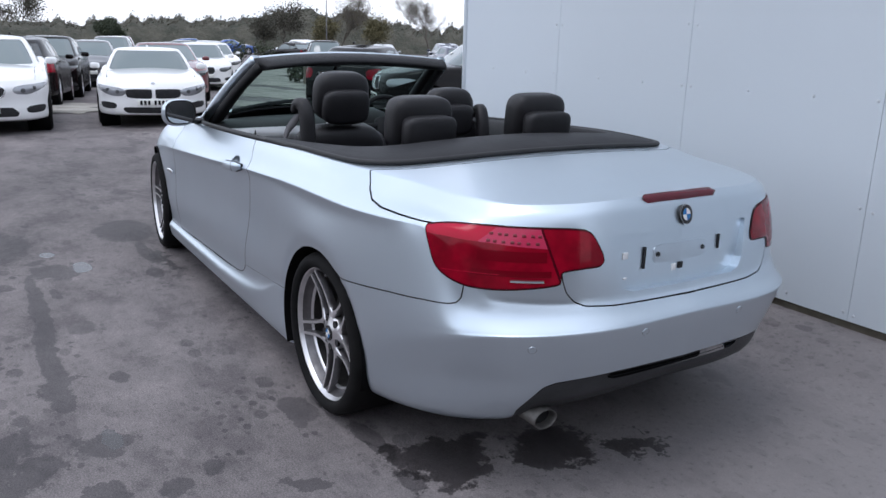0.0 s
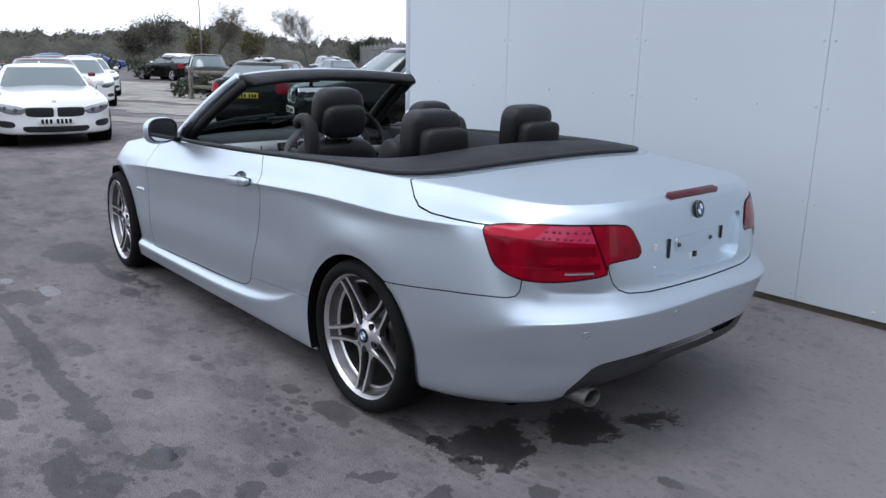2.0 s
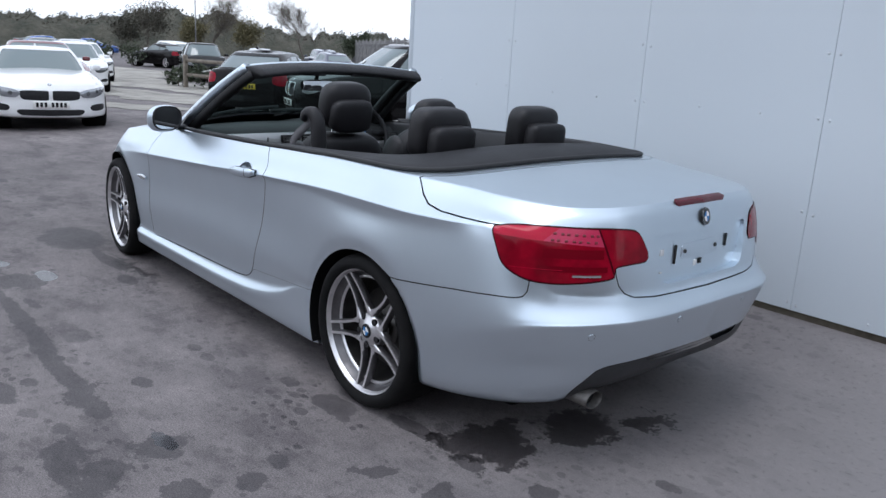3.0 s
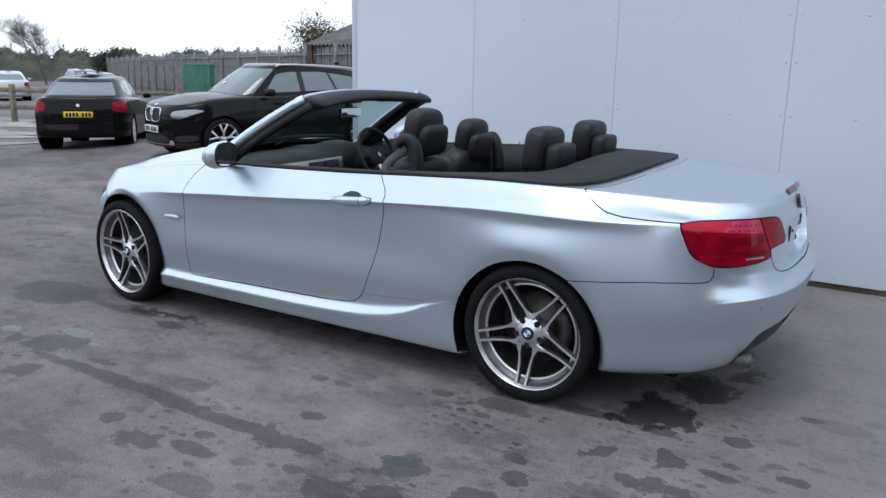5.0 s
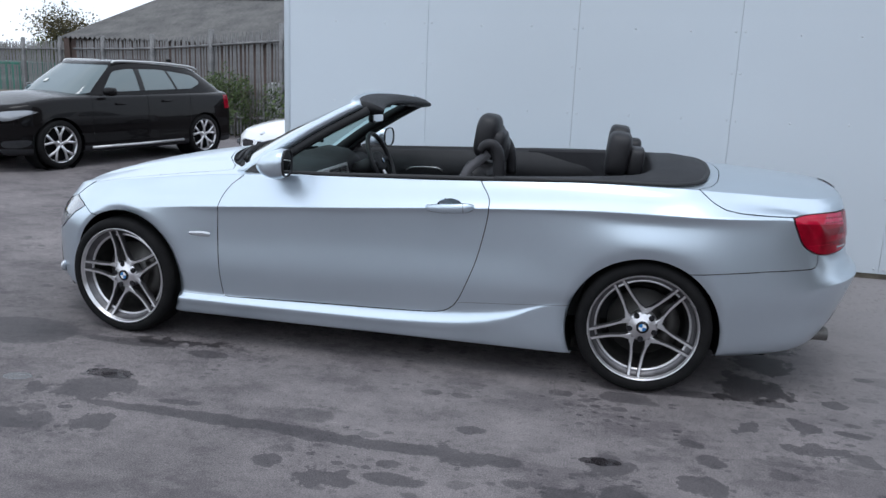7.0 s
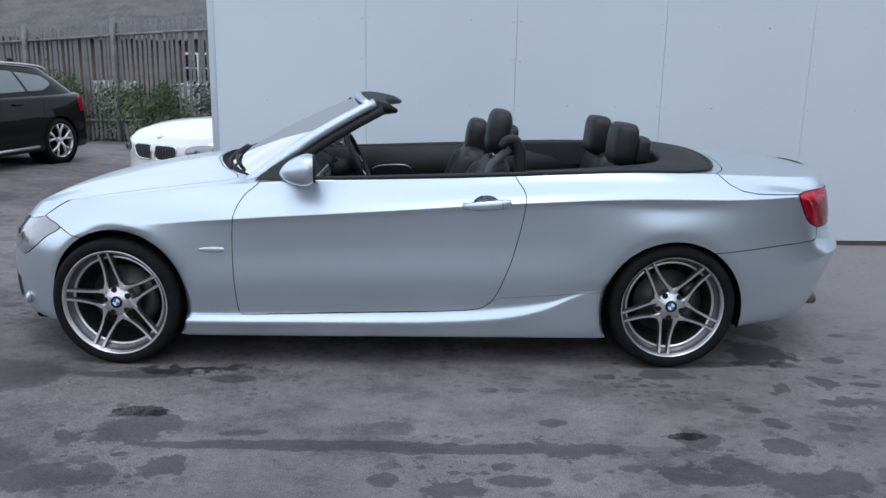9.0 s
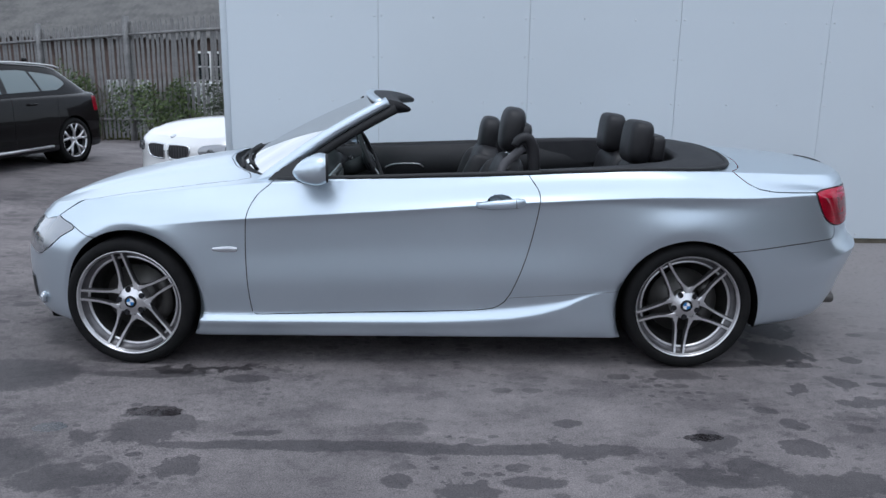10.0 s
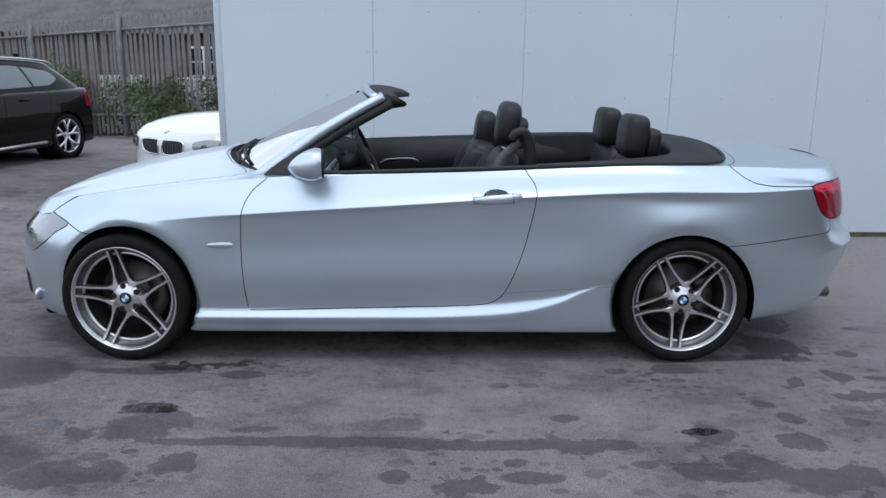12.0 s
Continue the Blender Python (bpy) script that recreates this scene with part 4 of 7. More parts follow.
# floor pan, so that the car is closed below
part("floor_pan", box_bm((3.9, 1.20, 0.05), (0.05, 0, 0.185), 0.02), M_LINER, car)
# unseen wide tray, added to block light under the sills
part("under_tray", box_bm((1.86, 1.62, 0.05), (-0.02, 0, 0.182), 0.02), M_LINER, car)
part("inner_arch", box_bm((0.74, 1.20, 0.40), (-1.38, 0, 0.44), 0.03), M_LINER, car)
part("inner_arch", box_bm((0.78, 1.06, 0.40), (1.37, 0, 0.44), 0.03), M_LINER, car)


SPOKE = smooth([(0.05, 0.040), (0.066, 0.0405), (0.085, 0.0385), (0.11, 0.033), (0.15, 0.0272), (0.19, 0.0245), (0.25, 0.0228)])


def wheel(x, y, sgn, spin, rear, steer=0.0):
    """A 19 inch wheel with five pairs of spokes. sgn: -1 for the car's left side."""
    w = part("wheel", lathe("wheel", [(0.250, -0.088), (0.2545, -0.096), (0.2575, -0.103), (0.2610, -0.106), (0.2640, -0.104), (0.265, -0.098), (0.262, -0.090)],
                            M_RIM, 72), M_RIM, car, "nineteen inch alloy wheel with five twin spokes")
    half = 0.125 if rear else 0.112
    ty = [(0.258, -0.094), (0.264, -half + 0.010), (0.282, -half), (0.300, -half + 0.004), (0.312, -half + 0.014), (0.3195, -half + 0.032), (0.322, -half + 0.06), (0.322, half - 0.06),
          (0.316, half - 0.02), (0.30, half), (0.262, half - 0.01), (0.24, 0.08)]
    part("tyre", lathe("tyre", ty, M_TYRE, 72), M_TYRE, w, "low-profile black tyre")
    part("barrel", lathe("barrel", [(0.217, -0.052), (0.214, -0.03), (0.207, 0.02), (0.20, 0.09), (0.16, 0.10)], M_BARREL, 60), M_BARREL, w, "inner barrel darkened in colour for the shade inside")
    part("rim_slope", lathe("rim_slope", [(0.252, -0.090), (0.246, -0.080), (0.240, -0.064), (0.229, -0.058)], M_RIM_DARK, 72), M_RIM_DARK, w, "grey painted rim slope")
    part("rim_ring", lathe("rim_ring", [(0.229, -0.058), (0.226, -0.061), (0.221, -0.060), (0.217, -0.052)], M_RIM, 72), M_RIM, w, "bright inner ring of the rim")
    valve = 2 * math.pi * 0.62 + spin
    part("tyre_valve", sweep("tyre_valve", [(0.232 * math.cos(valve), -0.060, 0.232 * math.sin(valve)), (0.212 * math.cos(valve), -0.072, 0.212 * math.sin(valve))], ring(0.005, 0.005, 8), M_SEAL, up=(0, 1, 0)), M_SEAL, w)
    part("brake_disc", lathe("brake_disc", [(0.0, 0.02), (0.07, 0.005), (0.075, 0.02), (0.165, 0.022), (0.168, 0.045), (0.0, 0.05)], M_DISC, 48), M_DISC, w, "bare steel brake disc")
    hub = [(0.0, -0.080), (0.034, -0.080), (0.038, -0.076), (0.062, -0.073), (0.070, -0.069), (0.074, -0.060), (0.074, -0.02)]
    part("hub", lathe("hub", hub, M_RIM, 48), M_RIM, w)
    # spokes: each a tapered bar with a bevelled crown, running out to the rim
    for k in range(5):
        for s in (-1, 1):
            rows = []
            for j in range(13):
                t = j / 12
                r = 0.058 + t * (0.249 - 0.058)
                off = s * float(SPOKE(r))
                wd = 0.0071 + 0.0012 * t + 0.010 * max(0, 0.25 - t) / 0.25
                yy = -0.074 - 0.018 * t ** 1.5 + 0.008 * math.sin(t * math.pi)
                sec = [(off - wd, yy + 0.030), (off - wd, yy + 0.004), (off - wd * 0.7, yy), (off + wd * 0.7, yy), (off + wd, yy + 0.004), (off + wd, yy + 0.030)]
                rows.append([(r, c[0], c[1]) for c in sec])
            th = 2 * math.pi * k / 5 + spin
            rows2 = [[(r * math.cos(th) - o * math.sin(th), yv, r * math.sin(th) + o * math.cos(th)) for r, o, yv in row] for row in rows]
            me = grid_mesh("spoke", [r[::-1] for r in rows2], M_RIM, closed_u=True, caps=True)
            me.set_sharp_from_angle(angle=radians(35))
            me.materials.append(M_RIM_DARK)
            for pl in me.polygons:
                pl.material_index = 0 if pl.normal.y < -0.55 else 1
            part("spoke", me, M_RIM, w)
        th = 2 * math.pi * k / 5 + spin
        # black disc for a bolt hole, its inner shade given as colour
        bm = bmesh.new()
        bmesh.ops.create_cone(bm, cap_ends=True, segments=14, radius1=0.0145, radius2=0.0145, depth=0.01,
                              matrix=Matrix.Translation((0.061 * math.cos(th), -0.0705, 0.061 * math.sin(th))) @ Matrix.Rotation(radians(90), 4, "X"))
        part("bolt_hole", bm, M_BLACK_MARK, w)
    roundel(w, Matrix.Translation((0, -0.083, 0)) @ Matrix.Rotation(radians(90), 4, "X"), 0.030)
    cal = [[(r * math.cos(t), yv, r * math.sin(t)) for r, yv in ((0.10, 0.0), (0.10, 0.07), (0.178, 0.07), (0.178, 0.0))] for t in np.linspace(radians(-40), radians(40), 9)]
    part("brake_caliper", grid_mesh("brake_caliper", cal, M_DISC, closed_u=True, caps=True), M_DISC, w)
    m = Matrix.Translation((x, y, HW)) @ Matrix.Rotation(radians(steer), 4, "Z")
    if sgn > 0:
        m = m @ Matrix.Rotation(math.pi, 4, "Z")
    w.matrix_basis = m
    return w


def roundel(parent, m, r):
    """A round badge: black ring, chrome edge, blue and white quarters. Faces +z of m."""
    def disc(name, r0, r1, z, mat, t0=0.0, t1=2 * math.pi, n=32):
        rows = [[(q * math.cos(t0 + (t1 - t0) * k / n), q * math.sin(t0 + (t1 - t0) * k / n), z) for k in range(n + 1)] for q in (r0, r1)]
        me = grid_mesh(name, [rows[0], rows[1]], mat, flat=True)
        me.transform(m)
        return me
    rows = [[(q * math.cos(2 * math.pi * k / 32), q * math.sin(2 * math.pi * k / 32), z) for k in range(32)] for q, z in ((r, -0.003), (r, 0.001), (r * 0.94, 0.002), (0.001, 0.002))]
    me = grid_mesh("badge", rows, M_BLACK_MARK, closed_u=True)
    me.transform(m)
    me.flip_normals()
    badge = part("badge", me, M_BLACK_MARK, parent, "round badge with blue and white quarters")
    part("badge_edge", disc("badge_edge", r * 0.95, r * 1.0, 0.0026, M_CHROME), M_CHROME, badge) if parent is boot_lid else None
    lst = [(0, M_WHITE_MARK), (1, M_BLUE_MARK), (2, M_WHITE_MARK), (3, M_BLUE_MARK)]
    if parent is boot_lid:
        for q, mat in lst:
            part("badge_quarter", disc("badge_quarter", 0.001, r * 0.6, 0.003, mat, math.pi / 2 * q, math.pi / 2 * (q + 1), 8), mat, badge)
    else:
        badge.data.materials[0] = M_BLACK_MARK
        base = len(badge.data.vertices)
        bm = bmesh.new()
        bm.from_mesh(badge.data)
        badge.data.materials.append(M_WHITE_MARK)
        badge.data.materials.append(M_BLUE_MARK)
        for q in range(4):
            c = bm.verts.new(m @ Vector((0, 0, 0.0032)))
            pts = [bm.verts.new(m @ Vector((r * 0.62 * math.cos(math.pi / 2 * q + math.pi / 16 * k), r * 0.62 * math.sin(math.pi / 2 * q + math.pi / 16 * k), 0.0032))) for k in range(9)]
            for k in range(8):
                f = bm.faces.new((c, pts[k], pts[k + 1]))
                f.material_index = 1 + q % 2
        bm.to_mesh(badge.data)
        bm.free()
    return badge


WY = 0.755
STEER = -5.0                                      # front wheels turned a little to the right
wheel(-1.38, -WY, -1, radians(101), False, STEER)
wheel(1.38, -WY, -1, radians(-95), True)
wheel(-1.38, WY, 1, radians(70), False, STEER)
wheel(1.38, WY, 1, radians(20), True)

# ---- windscreen, its frame, and the cockpit ----
def screen(s, t):
    """A place on the windscreen: s across (-1 to 1), t up (0 to 1)."""
    b = Vector((-0.962 + 0.232 * abs(s) ** 2.2, 0.665 * s, 0.958 - 0.04 * s * s))
    u = Vector((-0.238 + 0.098 * s * s, 0.555 * s, 1.322 - 0.026 * s * s))
    p = b.lerp(u, t)
    bulge = 0.018 * math.sin(math.pi * t)
    return p + Vector((-0.55, 0, 0.83)) * bulge


me = grid_mesh("windscreen", [[screen(-0.985 + 1.97 * j / 24, 0.02 + 0.96 * i / 12) for j in range(25)] for i in range(13)], M_GLASS)
glass = part("windscreen", me, M_GLASS, car, "raked clear windscreen")
glass.visible_shadow = False
for sgn in (-1, 1):
    line = [screen(sgn * 1.0, t) for t in np.linspace(-0.06, 1.0, 12)]
    path = [p + Vector((0.012, sgn * 0.022, 0.004)) for p in line]
    part("windscreen_pillar", sweep("windscreen_pillar", path, ring(0.031, 0.026, 14, 2.6), M_SILVER, scale=lambda t: 1.35 - 0.40 * t), M_SILVER, car)
    path = [p + Vector((0.052, sgn * 0.012, -0.030)) for p in line]
    part("pillar_seal", sweep("pillar_seal", path, ring(0.027, 0.025, 12, 3.0), M_SEAL, scale=lambda t: 1.0), M_SEAL, car, "black rubber window seal")
    path = [p + Vector((0.030, -sgn * 0.016, -0.008)) for p in line]
    part("pillar_trim", sweep("pillar_trim", path, ring(0.032, 0.026, 12, 2.6), M_DASH, scale=lambda t: 1.2 - 0.3 * t), M_DASH, car, "black inner pillar trim")
    # black corner at the foot of the pillar
    foot = [[(-0.715, sgn * 0.752, 0.915), (-0.56, sgn * 0.772, 0.930)], [(-0.665, sgn * 0.712, 0.965), (-0.545, sgn * 0.715, 1.035)]]
    foot = foot if sgn > 0 else [r[::-1] for r in foot]
    me = grid_mesh("pillar_foot", foot, M_SEAL)
    part("pillar_foot", me, M_SEAL, car)

head = [Vector((-0.135 - 0.088 * (1 - s * s), 0.585 * s, 1.276 + 0.030 * (1 - s * s))) for s in np.linspace(-1.0, 1.0, 25)]
sec = [(-0.045, 0.012), (-0.02, 0.028), (0.03, 0.029), (0.085, 0.016), (0.122, -0.004), (0.130, -0.016), (0.118, -0.028), (0.07, -0.034), (0.0, -0.040), (-0.045, -0.014)]
part("header_rail", sweep("header_rail", head, [(c[0], c[1]) for c in sec], M_TRIM, up=(0, 0, 1)), M_TRIM, car, "black roof seal rail over the windscreen")
top = [p + Vector((-0.028, 0, 0.021)) for p in head]
part("header_trim", sweep("header_trim", top, ring(0.024, 0.014, 10), M_SILVER), M_SILVER, car)
for y in (-0.30, 0.30):
    bm = box_bm((0.11, 0.42, 0.016), (-0.155, y, 1.281), 0.006, 2, Matrix.Rotation(radians(10), 4, "Y"))
    part("sun_visor", bm, M_DASH, car)
mir = part("rear_view_mirror", pillow_bm((0.035, 0.21, 0.066), (-0.195, -0.10, 1.205), 3.5), M_TRIM, car)
part("mirror_glass", box_bm((0.004, 0.192, 0.054), (-0.1765, -0.10, 1.205), 0.0015), M_MIRROR, mir)
part("mirror_stalk", sweep("mirror_stalk", [(-0.21, -0.09, 1.225), (-0.30, -0.02, 1.295)], ring(0.012, 0.012, 8), M_TRIM), M_TRIM, mir)

# scuttle and wipers
rows = []
for s in np.linspace(-0.80, 0.80, 21):
    g = screen(s, 0.0)
    yb = 0.66 * s
    xb = float(np.interp(abs(yb), [0, 0.25, 0.45, 0.62, 0.72], [-1.02, -1.00, -0.93, -0.82, -0.80]))
    rows.append([Vector((xb, yb, float(top_z(xb, yb)) - 0.012)), Vector(((xb + g.x) / 2, yb, g.z - 0.045)), Vector((g.x + 0.03, g.y, g.z + 0.008))])
part("scuttle", grid_mesh("scuttle", rows, M_TRIM), M_TRIM, car)
for y0, y1 in ((-0.50, 0.05), (0.02, 0.55)):
    pts = [screen(y / 0.665, 0.035 + 0.012 * k) + Vector((-0.010, 0, 0.012)) for k, y in enumerate(np.linspace(y0, y1, 7))]
    arm = part("wiper", sweep("wiper", pts, ring(0.008, 0.012, 8), M_TRIM), M_TRIM, car, "black wiper")
    part("wiper_arm", sweep("wiper_arm", [Vector((-0.93 + 0.1 * abs(y0), y0 + 0.02, 0.950)), Vector((-0.945 + 0.05 * abs(y0), (y0 + y1) / 2 - 0.1, 0.975)), pts[3] + Vector((0, 0, 0.010))], ring(0.010, 0.008, 8), M_TRIM), M_TRIM, arm)

# dashboard
sec = [(-1.02, 0.895), (-0.92, 0.920), (-0.78, 0.930), (-0.64, 0.928), (-0.52, 0.912), (-0.465, 0.875), (-0.45, 0.84), (-0.455, 0.76), (-0.48, 0.66), (-0.52, 0.50)]
rows = []
for y in np.linspace(-0.72, 0.72, 31):
    hump = 0.055 * math.exp(-((y - 0.30) / 0.15) ** 4)
    k = 1 - 0.12 * (abs(y) / 0.72) ** 4
    rows.append([(x + 0.12 * (abs(y) / 0.72) ** 2 * (x < -0.7), y * (0.80 if x < -0.85 else 0.88 if x < -0.7 else 1.0), z * k + 0.97 * (1 - k) * 0.9 + hump * (0.3 if x < -0.7 else 1.0 if z > 0.83 else 0.2)) for x, z in sec])
part("dashboard", grid_mesh("dashboard", [r[::-1] for r in rows], M_DASH), M_DASH, car, "black moulded dashboard")
part("dash_trim", box_bm((0.012, 0.83, 0.072), (-0.442, -0.275, 0.866), 0.004, 2, Matrix.Rotation(radians(-12), 4, "Y")), M_ALU_TRIM, car, "brushed aluminium dashboard strip")
part("dash_trim", box_bm((0.012, 0.22, 0.052), (-0.446, 0.62, 0.80), 0.004), M_ALU_TRIM, car, "brushed aluminium dashboard strip")
for y in (-0.125, 0.02, 0.63):
    vent = part("air_vent", box_bm((0.02, 0.135, 0.048), (-0.436, y, 0.864), 0.006), M_TRIM, car)
    for k in range(3):
        part("vent_slat", box_bm((0.006, 0.115, 0.004), (-0.4255, y, 0.853 + 0.011 * k)), M_ALU_TRIM, vent)
part("centre_console", box_bm((0.95, 0.24, 0.22), (0.02, 0, 0.52), 0.04, 3), M_DASH, car)
part("console_screen", box_bm((0.02, 0.26, 0.11), (-0.47, 0.0, 0.77), 0.008), M_GLASS_DARK, car)

# steering wheel, on the right
m = Matrix.Translation((-0.27, 0.30, 0.905)) @ Matrix.Rotation(radians(-24), 4, "Y")
rows = []
for k in range(40):
    t = 2 * math.pi * k / 40
    rows.append([m @ Vector((0.015 * math.sin(2 * math.pi * j / 10), (0.182 + 0.015 * math.cos(2 * math.pi * j / 10)) * math.cos(t), (0.182 + 0.015 * math.cos(2 * math.pi * j / 10)) * math.sin(t))) for j in range(10)])
steering = part("steering_wheel", grid_mesh("steering_wheel", rows, M_LEATHER, closed_u=True, closed_v=True), M_LEATHER, car, "leather-rimmed three-spoke steering wheel")
part("wheel_boss", pillow_bm((0.06, 0.17, 0.13), m @ Vector((-0.02, 0, 0)), 3.0, turn=m.to_3x3()), M_DASH, steering)
for a in (0, 180, 270):
    e = Vector((-0.012, 0.175 * math.cos(radians(a)), 0.175 * math.sin(radians(a))))
    part("wheel_spoke", sweep("wheel_spoke", [m @ Vector((-0.025, 0, 0)), m @ (e * 0.5), m @ e], ring(0.02, 0.011, 8), M_ALU_TRIM if a == 270 else M_DASH, up=(1, 0.01, 0)), M_DASH, steering)
roundel(steering, m @ Matrix.Translation((0.012, 0, 0)) @ Matrix.Rotation(radians(90), 4, "Y"), 0.024)
part("steering_column", sweep("steering_column", [m @ Vector((-0.03, 0, 0)), m @ Vector((-0.22, 0, 0))], ring(0.05, 0.05, 12), M_DASH, up=(0, 1, 0)), M_DASH, steering)

# seats
def tilt(deg):
    return Matrix.Rotation(radians(deg), 4, "Y")


def front_seat(x, y, up):
    s = part("front_seat", pillow_bm((0.54, 0.50, 0.19), (x - 0.30, y, 0.46), 4.0, turn=tilt(6).to_3x3()), M_LEATHER, car, "black leather front seat")
    part("seat_back", pillow_bm((0.17, 0.50, 0.66), (x - 0.06, y, 0.70), 4.0, 24, 16, tilt(14).to_3x3()), M_LEATHER, s)
    for d in (-1, 1):
        part("seat_bolster", pillow_bm((0.20, 0.10, 0.56), (x - 0.09, y + d * 0.215, 0.70), 3.0, 16, 12, tilt(14).to_3x3()), M_LEATHER, s)
    h = part("headrest", pillow_bm((0.125, 0.275, 0.235), (x + 0.02, y, 1.150 + up), 3.4, 28, 18, tilt(8).to_3x3()), M_LEATHER, s, "padded black leather headrest")
    part("headrest_pad", pillow_bm((0.085, 0.235, 0.165), (x + 0.075, y, 1.105 + up), 4.0, 24, 14, tilt(8).to_3x3()), M_LEATHER, h)
    for d in (-0.06, 0.06):
        part("headrest_post", sweep("headrest_post", [(x, y + d, 0.97), (x + 0.01, y + d, 1.06 + up)], ring(0.007, 0.007, 8), M_CHROME, up=(0, 1, 0)), M_CHROME, h)
    o = -1 if y < 0 else 1
    q = 0.0 if o < 0 else -0.06
    gy = y + o * (0.212 if o < 0 else 0.165)
    arm = spline([(x + 0.125, gy, 0.86), (x + 0.118, gy, 0.98 + q / 2), (x + 0.105, gy, 1.085 + q), (x + 0.075, gy + o * 0.008, 1.128 + q), (x + 0.035, gy + o * 0.014, 1.120 + q), (x + 0.015, gy + o * 0.018, 1.088 + q)], 20)
    g = part("belt_guide", sweep("belt_guide", arm, ring(0.027, 0.030, 14, 2.8), M_LEATHER, up=(0, 1, 0), scale=lambda t: 1.2 - 0.45 * t ** 2), M_LEATHER, s, "chunky black seat belt guide on the seat shoulder")
    pts = [(x + 0.060, gy + o * 0.012, 1.085 + q), (x + 0.015, gy + o * 0.022, 1.045 + q), (x - 0.045, gy + o * 0.040, 0.985 + q), (x - 0.060, gy + o * 0.052, 0.88), (x - 0.035, gy + o * 0.060, 0.74)]
    part("seat_belt", sweep("seat_belt", spline(pts, 16), [(-0.023, -0.0015), (0.023, -0.0015), (0.023, 0.0015), (-0.023, 0.0015)], M_BELT, up=(0, 1, 0)), M_BELT, g)
    return s


front_seat(0.50, -0.382, 0.005)
front_seat(0.43, 0.272, -0.085)
bench = part("rear_bench", pillow_bm((0.48, 1.06, 0.18), (0.98, 0, 0.50), 5.0), M_LEATHER, car, "black leather rear bench")
for y in (-0.29, 0.29):
    part("bench_back", pillow_bm((0.16, 0.50, 0.52), (1.20, y, 0.74), 4.5, 24, 16, tilt(12).to_3x3()), M_LEATHER, bench)
    h = part("headrest", pillow_bm((0.125, 0.285, 0.23), (1.20, y * 1.05 - 0.040, 1.095), 4.4, 28, 18, tilt(6).to_3x3()), M_LEATHER, bench, "padded black leather headrest")
    part("headrest_pad", pillow_bm((0.085, 0.235, 0.15), (1.29, y * 1.05 - 0.040, 1.062), 5.0, 24, 14, tilt(4).to_3x3()), M_LEATHER, h)
part("bench_divider", pillow_bm((0.14, 0.08, 0.48), (1.20, 0, 0.72), 4.0, turn=tilt(12).to_3x3()), M_TRIM, bench)

# inner trim of the sides, belt rails
def belt_y(x):
    return float(np.interp(x, [-0.70, -0.6, -0.3, 0.3, 0.9, 1.25, 1.45], [0.715, 0.755, 0.80, 0.812, 0.806, 0.785, 0.75]))


for sgn in (-1, 1):
    rows = []
    for x in np.linspace(-0.70, 1.42, 30):
        y, z = belt_y(x), float(edge_z(x))
        r = [(x, sgn * (y + 0.012), z - 0.006), (x, sgn * (y - 0.015), z + 0.006), (x, sgn * (y - 0.05), z - 0.01), (x, sgn * (y - 0.085), z - 0.09), (x, sgn * (y - 0.10), z - 0.17),
             (x, sgn * (y - 0.075), z - 0.20), (x, sgn * (y - 0.12), z - 0.34), (x, sgn * (y - 0.12), 0.30)]
        rows.append(r if sgn < 0 else r[::-1])
    part("side_trim", grid_mesh("side_trim", rows, M_DASH), M_DASH, car, "black inner side trim")
    path = [(x, sgn * (belt_y(x) + 0.004), float(edge_z(x)) + 0.004) for x in np.linspace(-0.66, 1.42, 30)]
    part("belt_seal", sweep("belt_seal", path, ring(0.014, 0.012, 8, 3), M_SEAL), M_SEAL, car, "black belt line seal")
    part("pull_handle", sweep("pull_handle", spline([(-0.22, sgn * 0.715, 0.80), (-0.15, sgn * 0.69, 0.83), (0.0, sgn * 0.69, 0.835), (0.05, sgn * 0.715, 0.81)], 14), ring(0.0045, 0.004, 8), M_ALU_TRIM), M_ALU_TRIM, car)

# folded-roof cover
outer = [(0.62, -0.812), (0.9, -0.806), (1.25, -0.785), (1.45, -0.75), (1.555, -0.68), (1.615, -0.55), (1.655, -0.3), (1.67, 0.0)]
inner = [(0.62, -0.772), (0.9, -0.735), (1.15, -0.69), (1.30, -0.63), (1.36, -0.52), (1.375, -0.40), (1.38, -0.2), (1.38, 0.0)]
half_o, half_i = spline(outer, 26), spline(inner, 26)
full = [(o, i) for o, i in zip(half_o, half_i)] + [(o * [1, -1], i * [1, -1]) for o, i in list(zip(half_o, half_i))[-2::-1]]
rows = []
for o, i in full:
    rr = []
    for w in (0.0, 0.03, 0.10, 0.3, 0.5, 0.7, 0.9, 1.0):
        p = o * (1 - w) + i * w
        rise = 0.009 * min(1.0, w / 0.10) + 0.05 * (1 - min(1, abs(p[1]) / 0.8) ** 2) * min(1, w * 2.2) * min(1, max(0, (p[0] - 0.9) / 0.4))
        base = float(edge_z(min(p[0], 1.62))) + 0.006 + float(crown(1.6)) * (1 - min(1, abs(o[1]) / 0.76) ** 2) * (1 - min(1, w * 1.6))
        rr.append((p[0], p[1], base + rise))
    q = rr[-1]
    rr.append((q[0] - 0.008 * (abs(q[1]) < 0.6), q[1] * 0.995, q[2] - 0.02))
    rr.append((q[0] - 0.008 * (abs(q[1]) < 0.6), q[1] * 0.995, q[2] - 0.16))
    rows.append(rr[::-1])
part("roof_cover", grid_mesh("roof_cover", rows, M_TONNEAU), M_TONNEAU, car, "black cover over the folded roof")
